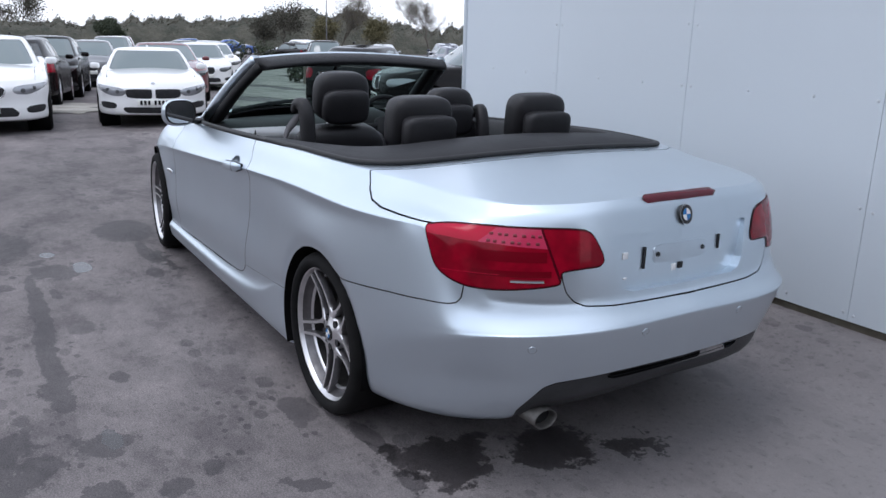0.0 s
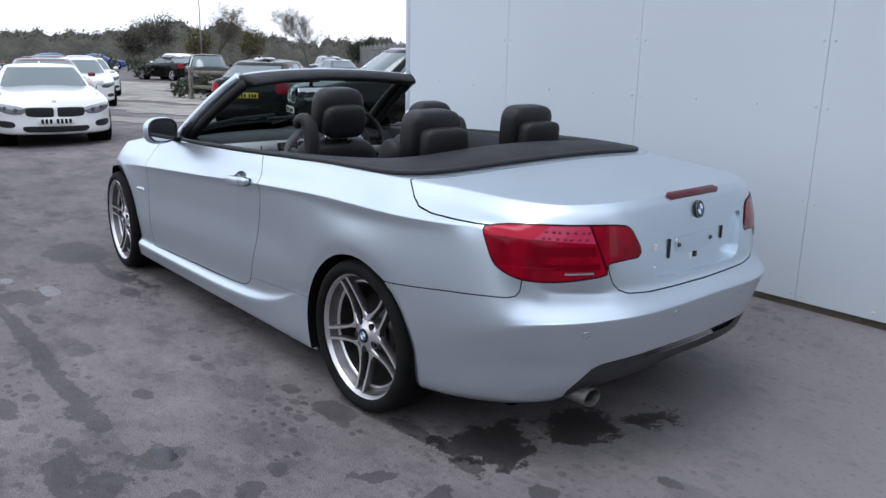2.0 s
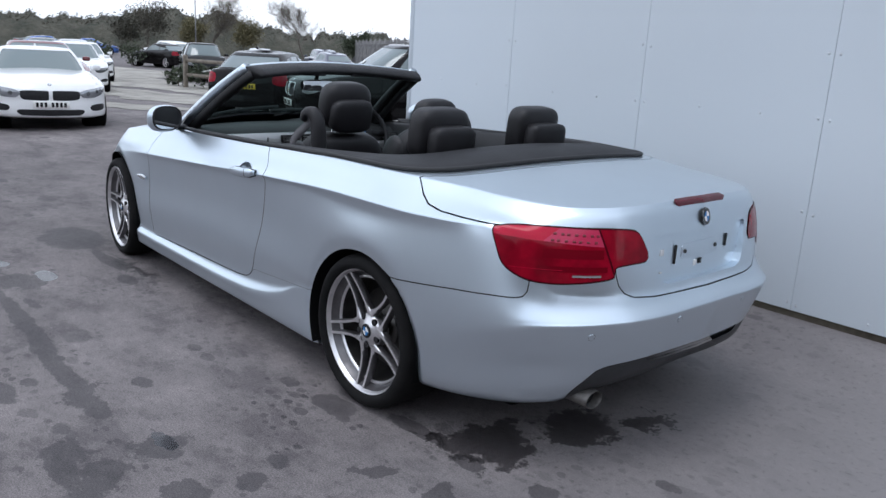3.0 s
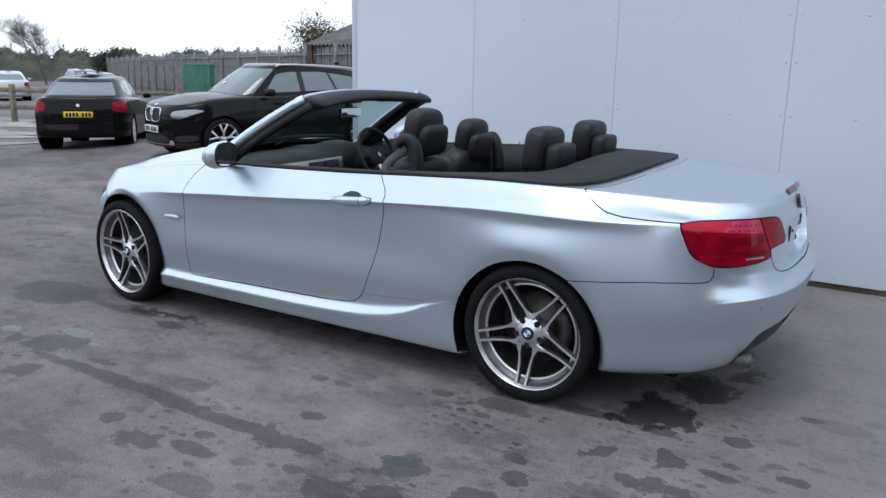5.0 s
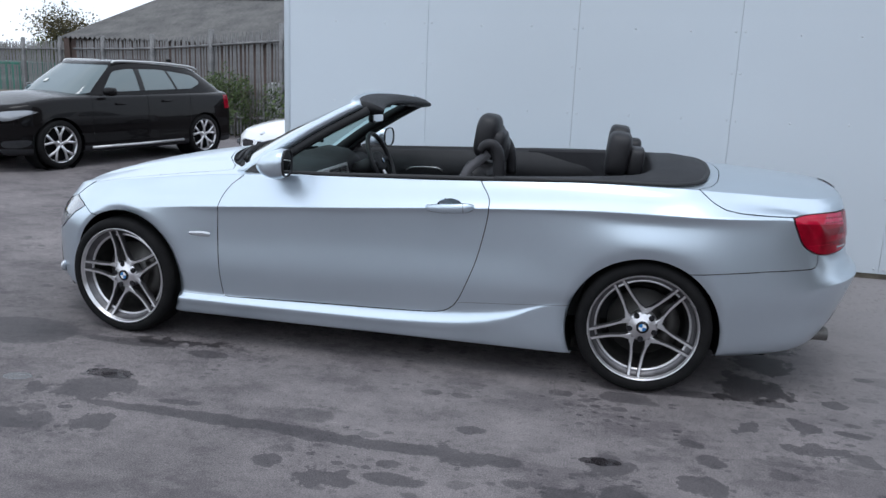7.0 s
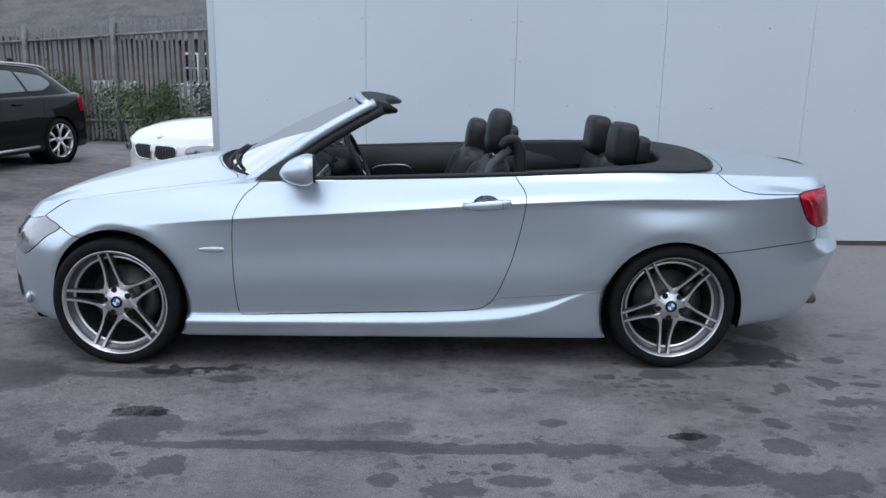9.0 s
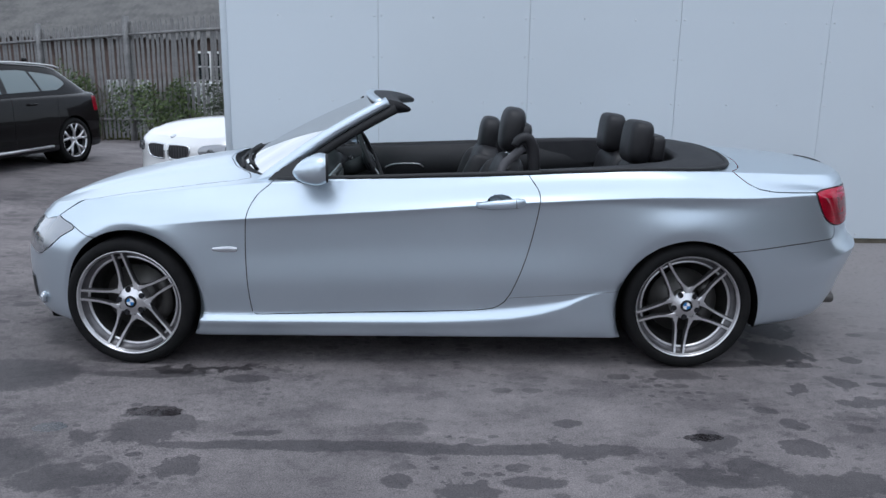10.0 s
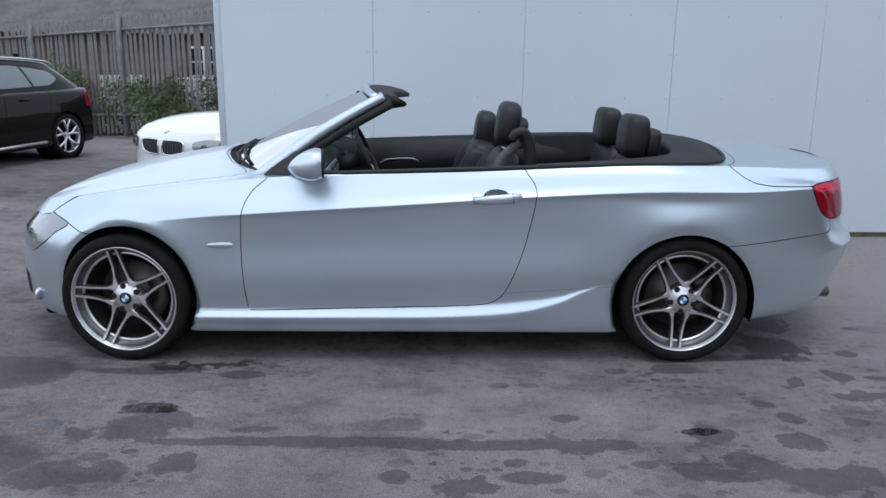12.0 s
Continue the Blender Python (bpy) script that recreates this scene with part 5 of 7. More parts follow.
path = [(o[0] + 0.004, o[1] * 1.004, float(edge_z(o[0])) + 0.008 + float(crown(1.6)) * (1 - min(1, abs(o[1]) / 0.76) ** 2)) for o, i in full]
part("cover_seal", sweep("cover_seal", path, ring(0.013, 0.010, 8), M_SEAL), M_SEAL, car, "black rubber seal round the cover")

# ---- outer fittings of the convertible ----
for sgn in (-1, 1):
    # egg-shaped cap, blunt towards the glass
    tr = Matrix.Translation((-0.400, sgn * 0.915, 1.006)) @ Matrix.Rotation(radians(-7 * sgn), 4, "Z")
    sec = [(0.098 * math.copysign(abs(math.cos(t)) ** 0.72, math.cos(t)), 0.076 * math.copysign(abs(math.sin(t)) ** 0.78, math.sin(t))) for t in np.linspace(0, 2 * math.pi, 40, endpoint=False)]
    rows = []
    for u in (0.0, 0.03, 0.10, 0.2, 0.32, 0.45, 0.58, 0.70, 0.80, 0.88, 0.94, 0.98, 1.0):
        k = max(0.02, (1 - u ** 2.1)) ** 0.62 * (0.86 + 0.14 * math.sin(min(1.0, u / 0.28) * math.pi / 2))
        rows.append([tr @ Vector((-0.155 * u, y * k + sgn * -0.012 * u, z * k - 0.022 * u)) for y, z in sec])
    me = grid_mesh("door_mirror", rows, M_SILVER, closed_u=True)
    mir = part("door_mirror", me, M_SILVER, door_left if sgn < 0 else door_right, "silver door mirror")
    rows = [[tr @ Vector((dx, y * k, z * k)) for y, z in sec] for dx, k in ((-0.002, 0.868), (0.005, 0.872), (0.010, 0.85), (0.009, 0.80), (0.003, 0.77))]
    part("mirror_rim", grid_mesh("mirror_rim", rows, M_TRIM, closed_u=True), M_TRIM, mir)
    bm = bmesh.new()
    bm.faces.new([bm.verts.new(tr @ Vector((0.004, y * 0.785, z * 0.785))) for y, z in sec])
    bmesh.ops.recalc_face_normals(bm, faces=bm.faces)
    part("mirror_glass", bm, M_MIRROR, mir)
    part("mirror_foot", sweep("mirror_foot", spline([(-0.53, sgn * 0.79, 0.945), (-0.50, sgn * 0.83, 0.948), (-0.46, sgn * 0.88, 0.955)], 8), ring(0.055, 0.016, 12), M_TRIM, up=(0, 0, 1)), M_TRIM, mir)
    d = door_left if sgn < 0 else door_right
    # door handle: a thick bar over a hollow in the door
    ends = [skin_point(0.300 + 0.246 * t, 0.833 + 0.016 * t) for t in (0.0, 0.5, 1.0)]
    base = spline([tuple(p) for p, n in ends], 25)
    pa = []
    for t, p in zip(np.linspace(0, 1, 25), base):
        p = Vector(p) + Vector((0, -1, 0)) * (0.004 + 0.026 * math.sin(math.pi * t) ** 0.35)
        pa.append(Vector((p.x, -sgn * p.y, p.z)))
    hd = part("door_handle", sweep("door_handle", pa, ring(0.013, 0.0215, 16, 2.4), M_SILVER, up=(0, 0, 1), scale=lambda t: 0.55 + 0.45 * min(1.0, t * 3.0, (1 - t) * 9.0)), M_SILVER, d, "silver pull handle")
    part("handle_joint", sweep("handle_joint", [pa[19], pa[19].lerp(pa[20], 0.25)], ring(0.0133, 0.0219, 16, 2.4), M_SEAM, up=(0, 0, 1)), M_SEAM, hd, "thin dark joint of the lock cap")
    foot = [p2 + Vector((0, -sgn * 0.011, -0.001)) for p2 in pa]
    part("handle_gasket", sweep("handle_gasket", foot, ring(0.008, 0.0235, 14, 2.4), M_SEAL, up=(0, 0, 1), scale=lambda t: 0.62 + 0.38 * min(1.0, t * 3.0, (1 - t) * 9.0)), M_SEAL, hd, "dark seal under the handle")
    cup = []
    for r in (1.0, 0.94, 0.8, 0.6, 0.35, 0.02):
        row = []
        for k in range(32):
            t = 2 * math.pi * k / 32
            p, n = skin_point(CUP[0] + CUP[2] * r * math.cos(t), CUP[1] + CUP[3] * r * math.sin(t))
            p = p - n * 0.024 * (1 - r ** 2.4)
            row.append((p.x, -sgn * p.y, p.z))
        cup.append(row if sgn < 0 else row[::-1])
    part("handle_cup", grid_mesh("handle_cup", cup, M_SILVER, closed_u=True), M_SILVER, d, "hollow behind the handle")
    pin = lathe("lock_pin", [(0.0, 0.016), (0.003, 0.0155), (0.0035, 0.012), (0.0035, -0.01)], M_SEAL, 10)
    pin.transform(Matrix.Translation((0.515, sgn * 0.808, float(edge_z(0.515)) + 0.018)) @ Matrix.Rotation(radians(90), 4, "X"))
    part("lock_pin", pin, M_SEAL, d, "small black lock pin")
    # side repeater
    rows = []
    for i in range(5):
        row = []
        for j in range(13):
            u, v = j / 12, i / 4
            hgt = 0.017 * (math.sin(math.pi * min(1, 0.08 + 0.84 * u)) ** 0.4)
            (pa, na), (pb, nb) = skin_point(-0.957, 0.603), skin_point(-0.851, 0.603)
            p, n = pa.lerp(pb, u), na.lerp(nb, u).normalized()
            p = p + Vector((0, 0, hgt * (v * 2 - 1) * (0.7 + 0.3 * u))) + n * 0.006
            p = p + n * (0.001 + 0.005 * math.sin(math.pi * v))
            row.append((p.x, -sgn * p.y, p.z))
        rows.append(row if sgn > 0 else row[::-1])
    part("side_repeater", grid_mesh("side_repeater", rows, M_LAMP_CLEAR), M_LAMP_CLEAR, car, "clear side indicator")
    # lit-up elements behind the tail lamp lens
    lamp_o, lamp_i = tail_lamps[0 if sgn < 0 else 1]
    for r in range(2):
        for k in range(7):
            a, z = 2.258 + 0.030 * k - 0.012 * r, 0.881 - 0.021 * r - 0.0006 * k
            p, n = skin_point(a, z)
            p = Vector((p.x, -sgn * p.y, p.z)) + Vector((n.x, -sgn * n.y, n.z)) * 0.0040
            q = Vector((n.x, -sgn * n.y, n.z)).to_track_quat("Z", "Y").to_matrix().to_4x4()
            part("lamp_diode", box_bm((0.012, 0.009, 0.003), (0, 0, 0), 0.001, 1, None), M_LAMP_PALE, lamp_o, at=Matrix.Translation(p) @ q)

    def patch(name, a0, a1, z0, z1, mat, parent, lift, n=12):
        rows = []
        for i in range(4):
            row = []
            for j in range(n):
                p, nn = skin_point(a0 + (a1 - a0) * j / (n - 1), z0 + (z1 - z0) * i / 3)
                p = p + nn * lift
                row.append((p.x, -sgn * p.y, p.z))
            rows.append(row if sgn > 0 else row[::-1])
        return part(name, grid_mesh(name, rows, mat), mat, parent)
    # deeper red bands put the shade inside the lamp into colour
    patch("lamp_band", 2.22, 2.462, 0.802, 0.833, M_LAMP_DEEP, lamp_o, 0.0046, 20)
    patch("lamp_band", 2.20, 2.478, 0.757, 0.776, M_LAMP_DEEP, lamp_o, 0.0046, 20)
    patch("lamp_line", 2.10, 2.30, 0.762, 0.7635, M_LAMP_LIGHTER, lamp_o, 0.0052, 20)
    patch("reflector", 2.34, 2.45, 0.741, 0.747, M_LAMP_CLEAR, lamp_o, 0.0055)
    patch("reflector_edge", 2.335, 2.455, 0.747, 0.751, M_LAMP_PALE, lamp_o, 0.0055)
    for a, z in ((2.42, 0.545), (2.80, 0.575)):
        p, n = skin_point(a, z)
        p, n = Vector((p.x, -sgn * p.y, p.z)), Vector((n.x, -sgn * n.y, n.z))
        bm = bmesh.new()
        bmesh.ops.create_cone(bm, cap_ends=True, segments=18, radius1=0.0125, radius2=0.0115, depth=0.002)
        sn = part("parking_sensor", bm, M_SILVER, bumper_r, "round parking sensor", at=Matrix.Translation(p + n * 0.001) @ n.to_track_quat("Z", "Y").to_matrix().to_4x4())
        rr = [[(q * math.cos(2 * math.pi * k / 20), q * math.sin(2 * math.pi * k / 20), 0.0012) for k in range(20)] for q in (0.0125, 0.0132)]
        part("sensor_gap", grid_mesh("sensor_gap", rr, M_SEAM, closed_u=True), M_SEAM, sn)

# third brake light, badge and plate hollow on the boot lid
def rear_point(y, z):
    """A place on the rear face at sideways distance y."""
    i = int(np.argmin(np.abs(plan[:, 1] + abs(y)) + (plan[:, 0] < 2.0) * 9))
    p, n = skin_point(arc[i], z)
    return Vector((p.x, y, p.z)), Vector((n.x, n.y * (1 if y < 0 else -1), n.z)).normalized()


rows = []
for i in range(5):
    row = []
    for j in range(25):
        y = -0.165 + 0.335 * j / 24
        p, n = rear_point(y, 0.972 - 0.10 * y * y + 0.0125 * (i / 2 - 1) * math.sqrt(max(0.04, 1 - max(0.0, (abs(y - 0.0025) - 0.1555) / 0.0125) ** 2)))
        p = p + n * (0.001 + 0.006 * math.sin(math.pi * i / 4))
        row.append(tuple(p))
    rows.append(row)
part("brake_light", grid_mesh("brake_light", rows, M_LAMP_SMOKED), M_LAMP_SMOKED, boot_lid, "dark red high-level brake light strip")
p, n = rear_point(0.0, 0.912)
roundel(boot_lid, Matrix.Translation(p + n * 0.005) @ n.to_track_quat("Z", "Y").to_matrix().to_4x4(), 0.033)
frame_pts = [(0.125 * math.copysign(abs(math.cos(t)) ** 0.35, math.cos(t)), 0.032 * math.copysign(abs(math.sin(t)) ** 0.35, math.sin(t))) for t in np.linspace(0, 2 * math.pi, 40, endpoint=False)]


def hollow_x(y, z):
    return rear_point(y, z)[0].x - recess_depth(z)


rows = [[(hollow_x(y * k, 0.79 + z * k) + dx, y * k, 0.79 + z * k) for y, z in frame_pts] for k, dx in ((1.0, 0.0), (0.985, 0.003), (0.02, 0.003))]
bracket = part("plate_bracket", grid_mesh("plate_bracket", [r[::-1] for r in rows], M_SILVER, closed_u=True, flat=True), M_SILVER, boot_lid, "bare mounting bracket without a number plate")
for y in (-0.105, 0.105):
    bm = bmesh.new()
    bmesh.ops.create_cone(bm, cap_ends=True, segments=12, radius1=0.009, radius2=0.007, depth=0.006, matrix=Matrix.Translation((hollow_x(y, 0.79) + 0.005, y, 0.79)) @ Matrix.Rotation(radians(90), 4, "Y"))
    part("bracket_screw", bm, M_BLACK_MARK, bracket)
for y, z, w, h in ((-0.165, 0.785, 0.011, 0.072), (0.185, 0.80, 0.009, 0.050), (0.0, 0.742, 0.020, 0.022)):
    part("plate_clip", box_bm((0.008, w, h), (hollow_x(y, z) + 0.003, y, z), 0.002), M_BLACK_MARK, boot_lid, "small black plate clip")
for y, z, w, h in ((-0.245, 0.80, 0.022, 0.022), (-0.24, 0.725, 0.014, 0.006), (-0.028, 0.738, 0.018, 0.022)):
    part("adhesive_pad", box_bm((0.006, w, h), (hollow_x(y, z) + 0.002, y, z), 0.001), M_WHITE_MARK, boot_lid)

# exhaust tail pipe, lower lip
prof = [(0.040, 0.02), (0.041, -0.045), (0.042, -0.08), (0.044, -0.083), (0.046, -0.08), (0.046, 0.05), (0.044, 0.20)]
me = lathe("tail_pipe", prof, M_STEEL, 28)
me.transform(Matrix.Translation((2.225, -0.485, 0.275)) @ Matrix.Rotation(radians(90), 4, "Z") @ Matrix.Diagonal((1.0, 0.75, 0.72, 1)))
pipe = part("tail_pipe", me, M_STEEL, car, "steel exhaust tail pipe")
me = lathe("pipe_bore", [(0.036, -0.04), (0.001, -0.03)], M_SEAM, 24)
me.transform(Matrix.Translation((2.225, -0.485, 0.275)) @ Matrix.Rotation(radians(90), 4, "Z") @ Matrix.Diagonal((1.0, 0.75, 0.72, 1)))
part("pipe_bore", me, M_SEAM, pipe)
part("slot_backing", box_bm((0.02, 0.84, 0.10), (2.315, 0, 0.45)), M_SEAM, car)
part("silencer", pillow_bm((0.35, 1.0, 0.14), (1.90, 0, 0.37), 4.0), M_LINER, car)
for sgn in (-1, 1):
    p, n = skin_point(-1.98, 0.285)
    part("fog_lamp", pillow_bm((0.03, 0.10, 0.065), (p.x + 0.012, -sgn * p.y, p.z), 2.5), M_LAMP_CLEAR, bumper_f, "small round fog lamp")

# nose: two grilles and a lower intake in the bumper
for sgn in (-1, 1):
    rows = []
    for i in range(7):
        row = []
        for j in range(13):
            y = 0.035 + 0.25 * j / 12
            zc, hz = 0.575 + 0.01 * (j / 12), 0.055 * (1 - 0.25 * abs(j / 6 - 1) ** 3)
            k = int(np.argmin(np.abs(plan[:, 1] + y) + (plan[:, 0] > 0) * 9))
            p, n = skin_point(arc[k], zc + hz * (i / 3 - 1))
            row.append(tuple(Vector((p.x, -sgn * p.y, p.z)) + Vector((n.x, -sgn * n.y, n.z)) * 0.003))
        rows.append(row if sgn > 0 else row[::-1])
    part("grille", grid_mesh("grille", rows, M_TRIM), M_TRIM, car, "black kidney grille")
rows = []
for i in range(5):
    row = []
    for j in range(31):
        y = -0.55 + 1.1 * j / 30
        k = int(np.argmin(np.abs(plan[:, 1] + abs(y)) + (plan[:, 0] > 0) * 9))
        p, n = skin_point(arc[k], 0.26 + 0.11 * i / 4)
        row.append((p.x - 0.003, y, p.z))
    rows.append(row[::-1])
part("lower_intake", grid_mesh("lower_intake", rows, M_TRIM), M_TRIM, bumper_f)

# ---- the other parked cars ----
M_PAINTS = {"white": M_WHITE_PAINT, "black": M_BLACK_PAINT,
            "blue": car_paint("blue paint", (0.02, 0.08, 0.30), 0.2, 0.3), "burgundy": car_paint("burgundy paint", (0.14, 0.02, 0.025), 0.2, 0.3),
            "grey": car_paint("grey paint", (0.10, 0.10, 0.105), 0.4, 0.35), "navy": car_paint("navy paint", (0.015, 0.02, 0.05), 0.2, 0.3),
            "silver": car_paint("pale silver paint", (0.5, 0.51, 0.52), 0.6, 0.35)}
# length, width, height, wheelbase, wheel radius, nose height, cowl height, belt height, tail height,
# then along: windscreen foot, roof front, roof rear, rear window foot (as shares of the length from the nose)
KINDS = {
    "suv": (4.45, 1.80, 1.545, 2.76, 0.345, 0.86, 1.04, 1.03, 1.03, 0.285, 0.43, 0.84, 0.985),
    "hatch": (4.24, 1.75, 1.42, 2.66, 0.315, 0.74, 0.95, 0.96, 0.93, 0.275, 0.44, 0.80, 0.955),
    "roadster": (4.24, 1.79, 1.29, 2.50, 0.325, 0.70, 0.90, 0.90, 0.93, 0.42, 0.545, 0.66, 0.82),
    "coupe": (4.60, 1.82, 1.38, 2.80, 0.330, 0.74, 0.94, 0.95, 1.00, 0.30, 0.46, 0.68, 0.86),
    "boxy": (4.10, 1.79, 1.56, 2.60, 0.335, 0.82, 1.05, 1.05, 1.00, 0.26, 0.36, 0.84, 0.955),
}


def simple_wheel(parent, x, y, r, turn, fine, spokes=5):
    w = part("wheel", lathe("wheel", [(r * 0.70, 0.05), (r * 0.72, -0.07), (r * 0.755, -0.10), (r * 0.77, -0.095)], M_RIM, 32 if fine else 18), M_RIM, parent)
    part("tyre", lathe("tyre", [(r * 0.76, -0.098), (r * 0.82, -0.112), (r * 0.94, -0.108), (r, -0.07), (r, 0.08), (r * 0.9, 0.10)], M_TYRE, 40 if fine else 20), M_TYRE, w)
    part("wheel_back", lathe("wheel_back", [(r * 0.72, -0.02), (0.001, -0.01)], M_LINER, 20), M_LINER, w)
    if fine:
        for k in range(spokes):
            for s in (-1, 1):
                t = 2 * math.pi * (k + 0.25) / spokes
                a = Vector((0, -0.072, 0))
                e = Vector((r * 0.74 * math.cos(t + s * 0.27), -0.088, r * 0.74 * math.sin(t + s * 0.27)))
                fork = Vector((r * 0.34 * math.cos(t + s * 0.04), -0.080, r * 0.34 * math.sin(t + s * 0.04)))
                part("spoke", sweep("spoke", [a, fork, fork.lerp(e, 0.5), e], ring(0.019, 0.014, 6, 3), M_RIM, up=(0, 1, 0)), M_RIM, w)
        part("hub", lathe("hub", [(0.001, -0.088), (0.05, -0.084), (0.06, -0.05)], M_RIM, 16), M_RIM, w)
    else:
        for k in range(5):
            t = 2 * math.pi * k / 5
            part("spoke", sweep("spoke", [(0, -0.07, 0), (r * 0.73 * math.cos(t), -0.085, r * 0.73 * math.sin(t))], ring(0.03, 0.015, 6, 3), M_RIM, up=(0, 1, 0)), M_RIM, w)
    w.matrix_basis = Matrix.Translation((x, y, r)) @ (Matrix.Rotation(math.pi, 4, "Z") if y > 0 else Matrix.Identity(4))
    return w


def parked_car(kind, colour, label, x, y, heading, fine=True, glass=None, plate_f="white", rails=False, soft_top=False, trim=None, size=1.0):
    """A parked car, nose towards heading (degrees), standing on the ground at (x, y)."""
    L, W, H, wb, wr, z_nose, z_cowl, z_belt, z_tail, k0, k1, k2, k3 = KINDS[kind]
    paint = M_PAINTS[colour]
    glass = glass or M_GLASS_DARK
    z0 = float(ground_z(x, y))
    th = radians(heading)
    fz = float(ground_z(x + 1.3 * math.cos(th), y + 1.3 * math.sin(th)))
    rz = float(ground_z(x - 1.3 * math.cos(th), y - 1.3 * math.sin(th)))
    m = Matrix.Translation((x, y, (fz + rz) / 2)) @ Matrix.Rotation(th + math.pi, 4, "Z") @ Matrix.Rotation(math.atan2(fz - rz, 2.6), 4, "Y") @ Matrix.Scale(size, 4)
    c = thing("parked_car", label, "car", "cars parked in the yard", m)
    hl, hw = L / 2, W / 2
    half = spline([(-hl, 0), (-hl + 0.05, -hw * 0.45), (-hl + 0.20, -hw * 0.76), (-hl + 0.50, -hw * 0.95), (-hl + 1.0, -hw), (0, -hw), (hl - 0.9, -hw), (hl - 0.35, -hw * 0.96),
                   (hl - 0.12, -hw * 0.82), (hl - 0.03, -hw * 0.5), (hl, 0)], 120 if fine else 60)
    tg = np.gradient(half, axis=0)
    nr = np.stack([tg[:, 1], -tg[:, 0]], 1)
    nr /= np.linalg.norm(nr, axis=1)[:, None]
    nr[0], nr[-1] = (-1, 0), (1, 0)
    xs = lambda k: -hl + k * L
    topf = smooth([(-hl, z_nose - 0.10), (-hl + 0.10, z_nose - 0.03), (-hl + 0.3, z_nose + 0.03), (xs(k0) - 0.45, z_cowl - 0.045), (xs(k0) + 0.05, z_cowl - 0.02), (xs(k1), z_belt), (xs(k2), z_belt + 0.02),
                   (xs(k3) - 0.1, z_tail + 0.01), (hl - 0.04, z_tail - 0.02), (hl, z_tail - 0.06)])
    nv = 26 if fine else 14
    vs, fs, cl = [], [], []
    for i in range(len(half)):
        b, q = half[i], nr[i]
        rim_in = 0.11 if abs(b[0]) < hl - 0.4 else 0.09
        r = b - q * rim_in
        tz = lambda yy: float(topf(r[0])) + 0.055 * (1 - min(1, abs(yy) / (hw - 0.1)) ** 2)
        zr = tz(r[1])
        keys = [(0.20, 0.10), (0.23, 0.02), (0.33, 0.0), (0.48, 0.008), (min(0.62, zr - 0.16), 0.0), (min(0.75, zr - 0.10), 0.006), (zr - 0.05, 0.04), (zr, rim_in)]
        kk = np.arange(len(keys))
        vv = np.linspace(0, len(keys) - 1, nv)
        zz, dd = smooth(list(zip(kk, [k[0] for k in keys])))(vv), smooth(list(zip(kk, [k[1] for k in keys])))(vv)
        col = []
        for z, d in zip(zz, dd):
            cpt = b - q * d
            vs.append((cpt[0], min(cpt[1], 0), z, 0.0, 0.0))
            col.append(len(vs) - 1)
        for w in (0.06, 0.16, 0.35, 0.65, 1.0):
            yy = min(r[1], 0) * (1 - w)
            vs.append((r[0], yy, tz(yy), 0.0, 1.0))
            col.append(len(vs) - 1)
        cl.append(col)
    for i in range(len(cl) - 1):
        for k in range(len(cl[0]) - 1):
            fs.append((cl[i][k], cl[i + 1][k], cl[i + 1][k + 1], cl[i][k + 1]))
    sk = Skin(vs, fs)
    rest = sk.faces
    xf, xr = -wb / 2 - (0.02 if kind != "roadster" else -0.05), wb / 2 - (0.02 if kind != "roadster" else -0.05)
    ar = wr + 0.035
    for cx in (xf, xr):
        _, rest = sk.split(rest, lambda q: np.where(q[:, 1] < -hw * 0.5, np.hypot(q[:, 0] - cx, q[:, 2] - wr) - ar, BIG))
    # lamps, grille and lower intake
    zl = z_nose - 0.09
    head = outline_sdf([(-hw * 0.60, zl - 0.06), (-hw * 0.75, zl - 0.085), (-hw * 0.90, zl - 0.01), (-hw * 0.945, zl + 0.055), (-hw * 0.8, zl + 0.055), (-hw * 0.62, zl + 0.02)], 40) if kind == "suv" else outline_sdf([(-hw * 0.47, zl - 0.02), (-hw * 0.54, zl - 0.085), (-hw * 0.74, zl - 0.08), (-hw * 0.92, zl), (-hw * 0.955, zl + 0.085), (-hw * 0.80, zl + 0.07), (-hw * 0.55, zl + 0.03)], 40) if kind == "roadster" else outline_sdf([(-hw * 0.50, zl - 0.05), (-hw * 0.70, zl - 0.07), (-hw * 0.93, zl + 0.02), (-hw * 0.96, zl + 0.08), (-hw * 0.8, zl + 0.07), (-hw * 0.52, zl + 0.035)], 40)
    hf, rest = sk.split(rest, lambda q: np.where((q[:, 0] < -hl + 0.75) & (q[:, 4] < 0.5), head(q[:, 1], q[:, 2]), BIG))
    k_in, k_out, k_top, k_low = {"roadster": (0.03, 0.43, zl + 0.02, zl - 0.13), "coupe": (0.035, 0.33, zl + 0.03, zl - 0.12)}.get(kind, (0.03, 0.28, zl + 0.06, zl - 0.15))
    kidney = [(-k_in, k_top - 0.01), (-k_in, k_low + 0.03), (-k_in - 0.04, k_low), (-k_out + 0.06, k_low + 0.01), (-k_out, k_low + 0.07), (-k_out + 0.02, k_top - 0.005), (-k_in - 0.03, k_top)]
    gr = outline_sdf(kidney, 40) if kind != "boxy" else \
        outline_sdf([(0.1, zl + 0.02), (-0.45, zl + 0.02), (-0.50, zl - 0.04), (-0.42, zl - 0.15), (0.1, zl - 0.16)], 40, False)
    front_pts = np.array([p[:3] for p in vs if p[0] < -hl + 0.7 and p[4] < 0.5])

    def nose_x(yy, zz):
        d = (front_pts[:, 1] + abs(yy)) ** 2 + (front_pts[:, 2] - zz) ** 2
